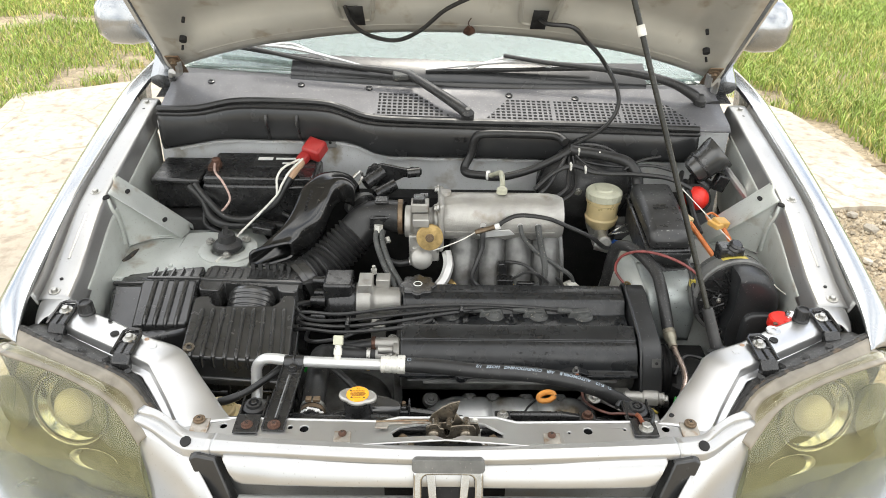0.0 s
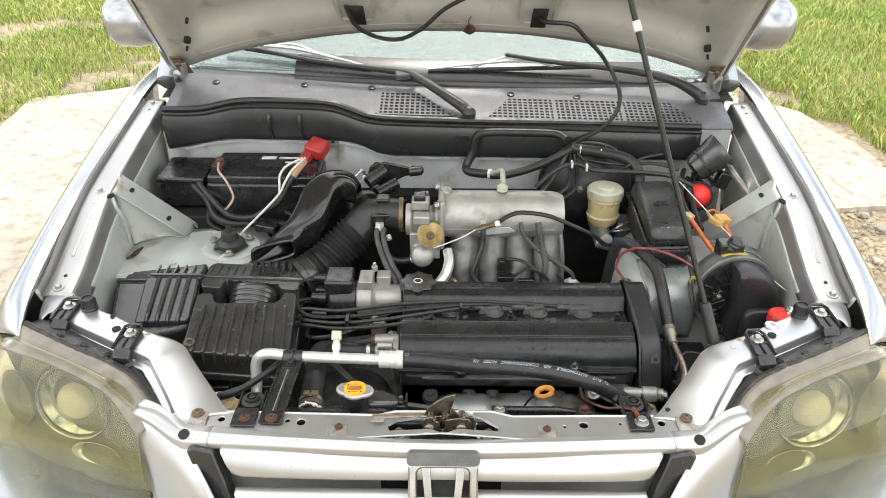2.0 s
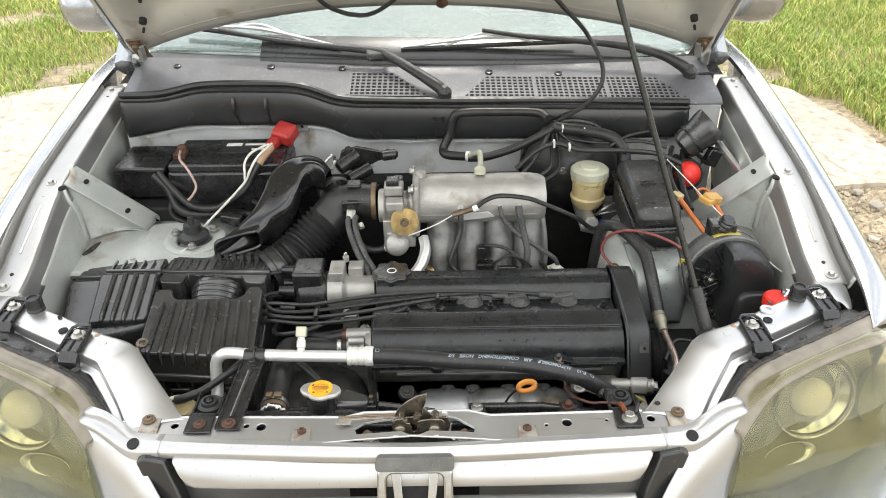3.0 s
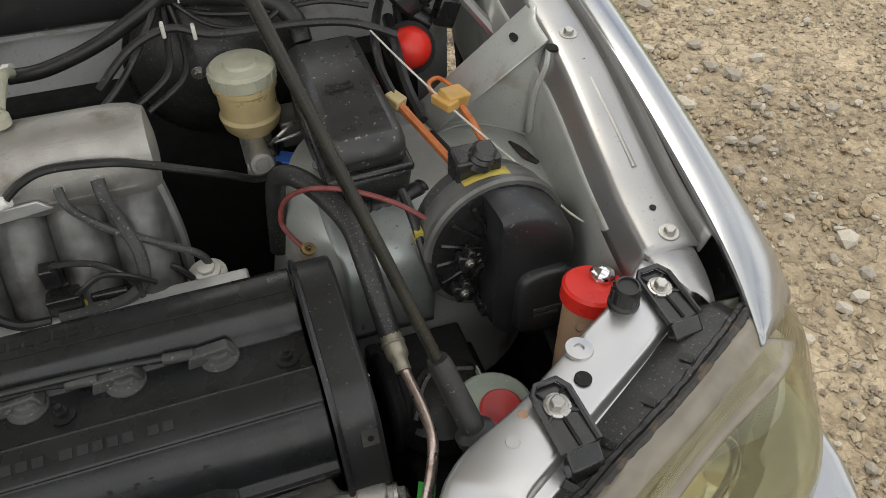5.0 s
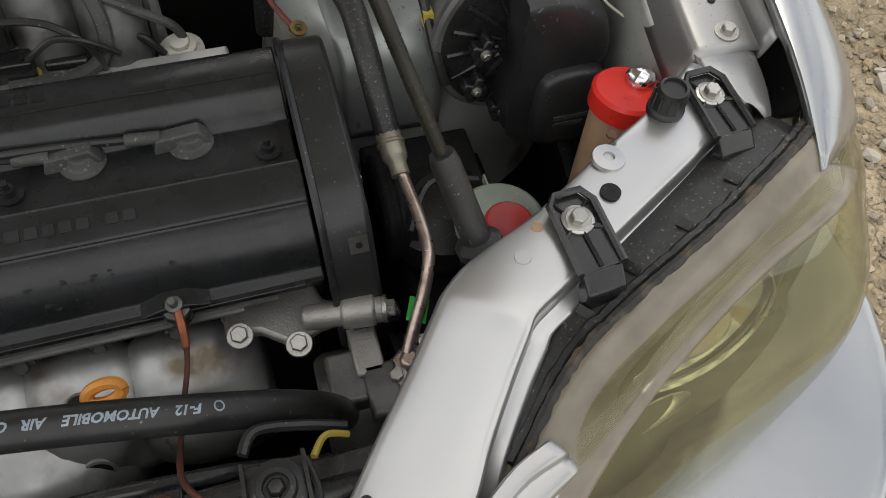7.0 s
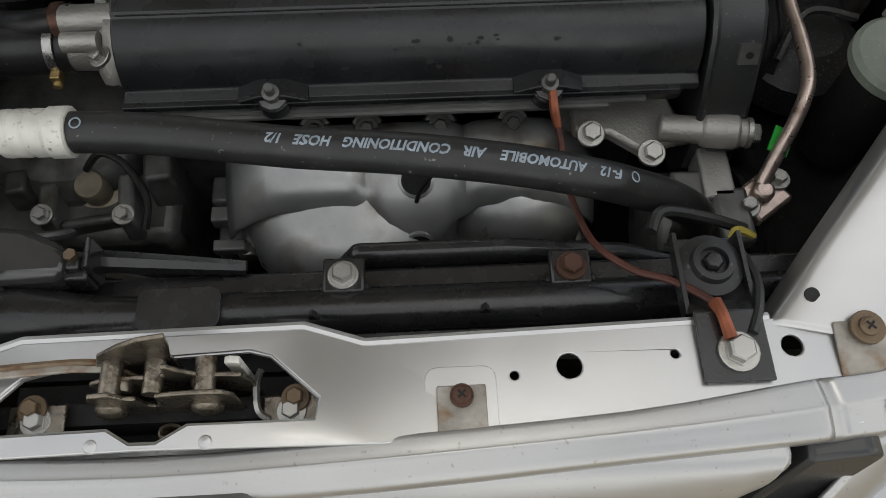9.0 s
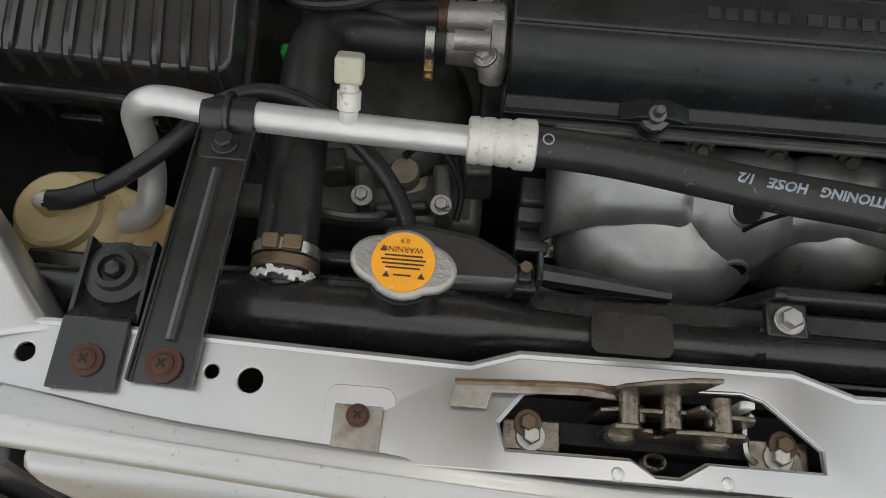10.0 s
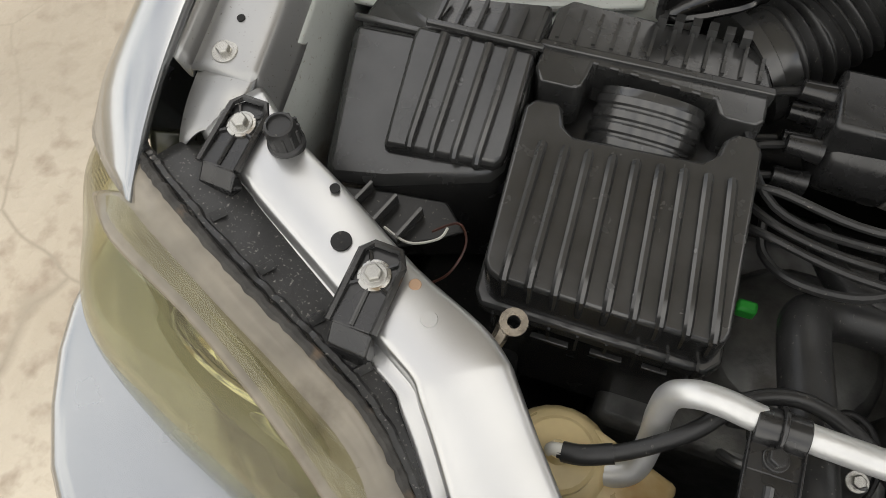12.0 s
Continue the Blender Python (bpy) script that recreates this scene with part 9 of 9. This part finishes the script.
def field(name, box_of, count, tall, inside, material, seed, label):
    rnd = random.Random(seed)
    verts, faces = [], []
    while len(faces) < count:
        x, y = rnd.uniform(box_of[0], box_of[2]), rnd.uniform(box_of[1], box_of[3])
        clump = 0.5 + 0.5 * noise.noise((x * 1.4, y * 1.4, seed))
        bare = noise.noise((x * 0.75, y * 0.75, 31)) + 0.4 * noise.noise((x * 3.1, y * 3.1, 32))
        if bare > 0.30 and y < 9 and rnd.random() < 0.94:
            continue
        if not inside(x, y) or rnd.random() > 0.25 + 0.9 * clump:
            continue
        h = tall * (0.45 + 0.8 * rnd.random()) * (0.6 + 0.7 * clump)
        a, w = rnd.uniform(0, 6.283), 0.0022 + 0.0024 * rnd.random() + 0.0012 * max(0, y - 6)
        lx, ly = h * rnd.uniform(-1.1, 1.1), h * rnd.uniform(-1.1, 1.1)
        dx, dy = w * math.cos(a), w * math.sin(a)
        k = len(verts)
        verts += [(x - dx, y - dy, -0.02), (x + dx, y + dy, -0.02), (x + 0.35 * lx + dx * 0.8, y + 0.35 * ly + dy * 0.8, h * 0.6), (x + 0.35 * lx - dx * 0.8, y + 0.35 * ly - dy * 0.8, h * 0.6), (x + lx, y + ly, h)]
        faces += [(k, k + 1, k + 2, k + 3), (k + 3, k + 2, k + 4)]
    me = bpy.data.meshes.new(name)
    me.from_pydata(verts, [], faces)
    me.materials.append(material)
    return tagged(new(name, me), label, "grass", kind="stuff")


left_in = lambda x, y: (y > 4.35 + 0.42 * (x + 2.3) + 0.12 * noise.noise((x * 2, y * 2, 2)) if x > -2.85 else y > 1.2)
right_in = lambda x, y: (y > 4.15 - 0.9 * (x - 2.2) + 0.1 * noise.noise((x * 2, y * 2, 4)) if x < 2.55 else y > 2.75 - 0.15 * (x - 2.5))
field("grass", (-6.5, 2.5, -1.7, 9.5), 130000, 0.055, left_in, grass_mats[0], 3, "short green grass beside the slab")
field("grass", (-6.5, 2.5, -1.7, 9.5), 42000, 0.05, left_in, grass_mats[1], 4, "dry yellow grass beside the slab")
field("grass", (1.7, 2.5, 6.5, 9.5), 170000, 0.075, right_in, grass_mats[0], 5, "long green grass beside the slab")
field("grass", (1.7, 2.5, 6.5, 9.5), 50000, 0.07, right_in, grass_mats[1], 6, "dry yellow grass beside the slab")
field("far_grass", (-30, 9.0, 30, 40), 60000, 0.35, lambda x, y: True, grass_mats[0], 7, "tall grass farther off")

# dry sticks and broken rubble on the grass
stick_mat = mat("dry_grey_bark", (0.24, 0.19, 0.13), 0.85, 0, 30, 0.35, 0.4, 120)
for pts, r in (([(2.434, 3.119, 0.012), (2.637, 3.106, 0.04), (2.818, 3.071, 0.055), (2.956, 2.947, 0.045), (3.10, 2.86, 0.03)], 0.0075), ([(3.24, 4.10, 0.05), (3.287, 4.024, 0.08), (3.36, 3.83, 0.085), (3.446, 3.683, 0.07), (3.52, 3.50, 0.05)], 0.009), ([(2.90, 3.77, 0.04), (3.08, 3.74, 0.075), (3.22, 3.66, 0.08), (3.377, 3.575, 0.06), (3.55, 3.45, 0.05)], 0.007)):
    ob = part("stick", mesh(tube(pts, r, 7)), stick_mat)
    tagged(ob, "dry grey fallen stick on the grass", "stick", "fallen sticks")
# loose stones
stone_mats = [mat("grey_stone", (0.33, 0.30, 0.25), 0.9, 0, 20, 0.3, 0.5, 60), mat("brown_stone", (0.36, 0.28, 0.18), 0.9, 0, 20, 0.3, 0.5, 60), mat("pale_stone", (0.48, 0.44, 0.37), 0.9, 0, 20, 0.25, 0.5, 60)]
STONES = []
for k in range(6):
    bm = bmesh.new()
    bmesh.ops.create_icosphere(bm, subdivisions=1, radius=1.0)
    for v in bm.verts:
        v.co *= 1 + 0.5 * noise.noise(v.co * 1.7 + V(k * 9, 0, 0))
        v.co.z *= 0.6
    me = bpy.data.meshes.new("stone")
    bm.to_mesh(me)
    bm.free()
    me.materials.append(stone_mats[k % 3])
    STONES.append(me)
rnd = random.Random(11)
for x, y, r in ((3.58, 4.30, 0.11), (3.42, 4.05, 0.08), (3.32, 3.83, 0.10), (3.50, 3.86, 0.07), (3.03, 3.46, 0.06), (3.12, 3.56, 0.05), (3.75, 4.15, 0.12)):
    ob = new("concrete_lump", STONES[5])
    ob.matrix_basis = Matrix.Translation((x, y, 0.035)) @ turned(rnd.uniform(-15, 15), rnd.uniform(-15, 15), rnd.uniform(0, 360)) @ Matrix.Diagonal((r, r * 0.6, r * 0.5, 1))
    tagged(ob, "pale broken concrete lump in the grass", "lump", "broken concrete lumps")
for k in range(280):
    x, y = rnd.uniform(1.25, 2.9), rnd.uniform(0.2, 2.55)
    if k < 60:
        x, y = rnd.uniform(1.45, 2.4), rnd.uniform(1.0, 1.9)
    r = 0.010 + 0.030 * rnd.random() ** 2.5
    ob = new("stone", STONES[k % 6])
    ob.matrix_basis = Matrix.Translation((x, y, 0.2 * r - 0.004)) @ turned(rnd.uniform(-15, 15), rnd.uniform(-15, 15), rnd.uniform(0, 360)) @ Matrix.Diagonal((r, r * rnd.uniform(0.6, 1), r, 1))
    tagged(ob, "loose angular stone on the dirt", "stone", "loose stones")
verts, faces = [], []
for k in range(26000):
    x, y = rnd.uniform(1.0, 3.2), rnd.uniform(-0.8, 2.6)
    if 0.5 + 0.5 * noise.noise((x * 2.2, y * 2.2, 9)) < rnd.random() * 0.9:
        continue
    r = 0.003 + 0.011 * rnd.random() ** 2.5
    i = len(verts)
    a = rnd.uniform(0, 6.28)
    for q in range(4):
        verts.append((x + r * math.cos(a + q * 1.57) * rnd.uniform(0.7, 1.2), y + r * math.sin(a + q * 1.57) * rnd.uniform(0.7, 1.2), -0.006))
    verts.append((x, y, -0.004 + r * 0.9))
    faces += [(i + q, i + (q + 1) % 4, i + 4) for q in range(4)]
me = bpy.data.meshes.new("gravel")
me.from_pydata(verts, [], faces)
me.materials.append(mat("gravel_bits", (0.42, 0.36, 0.27), 0.9, 0, 20, 0.4, 0.3, 60, island=True))
tagged(new("gravel", me), "fine gravel scattered on the dirt", "gravel", kind="stuff")
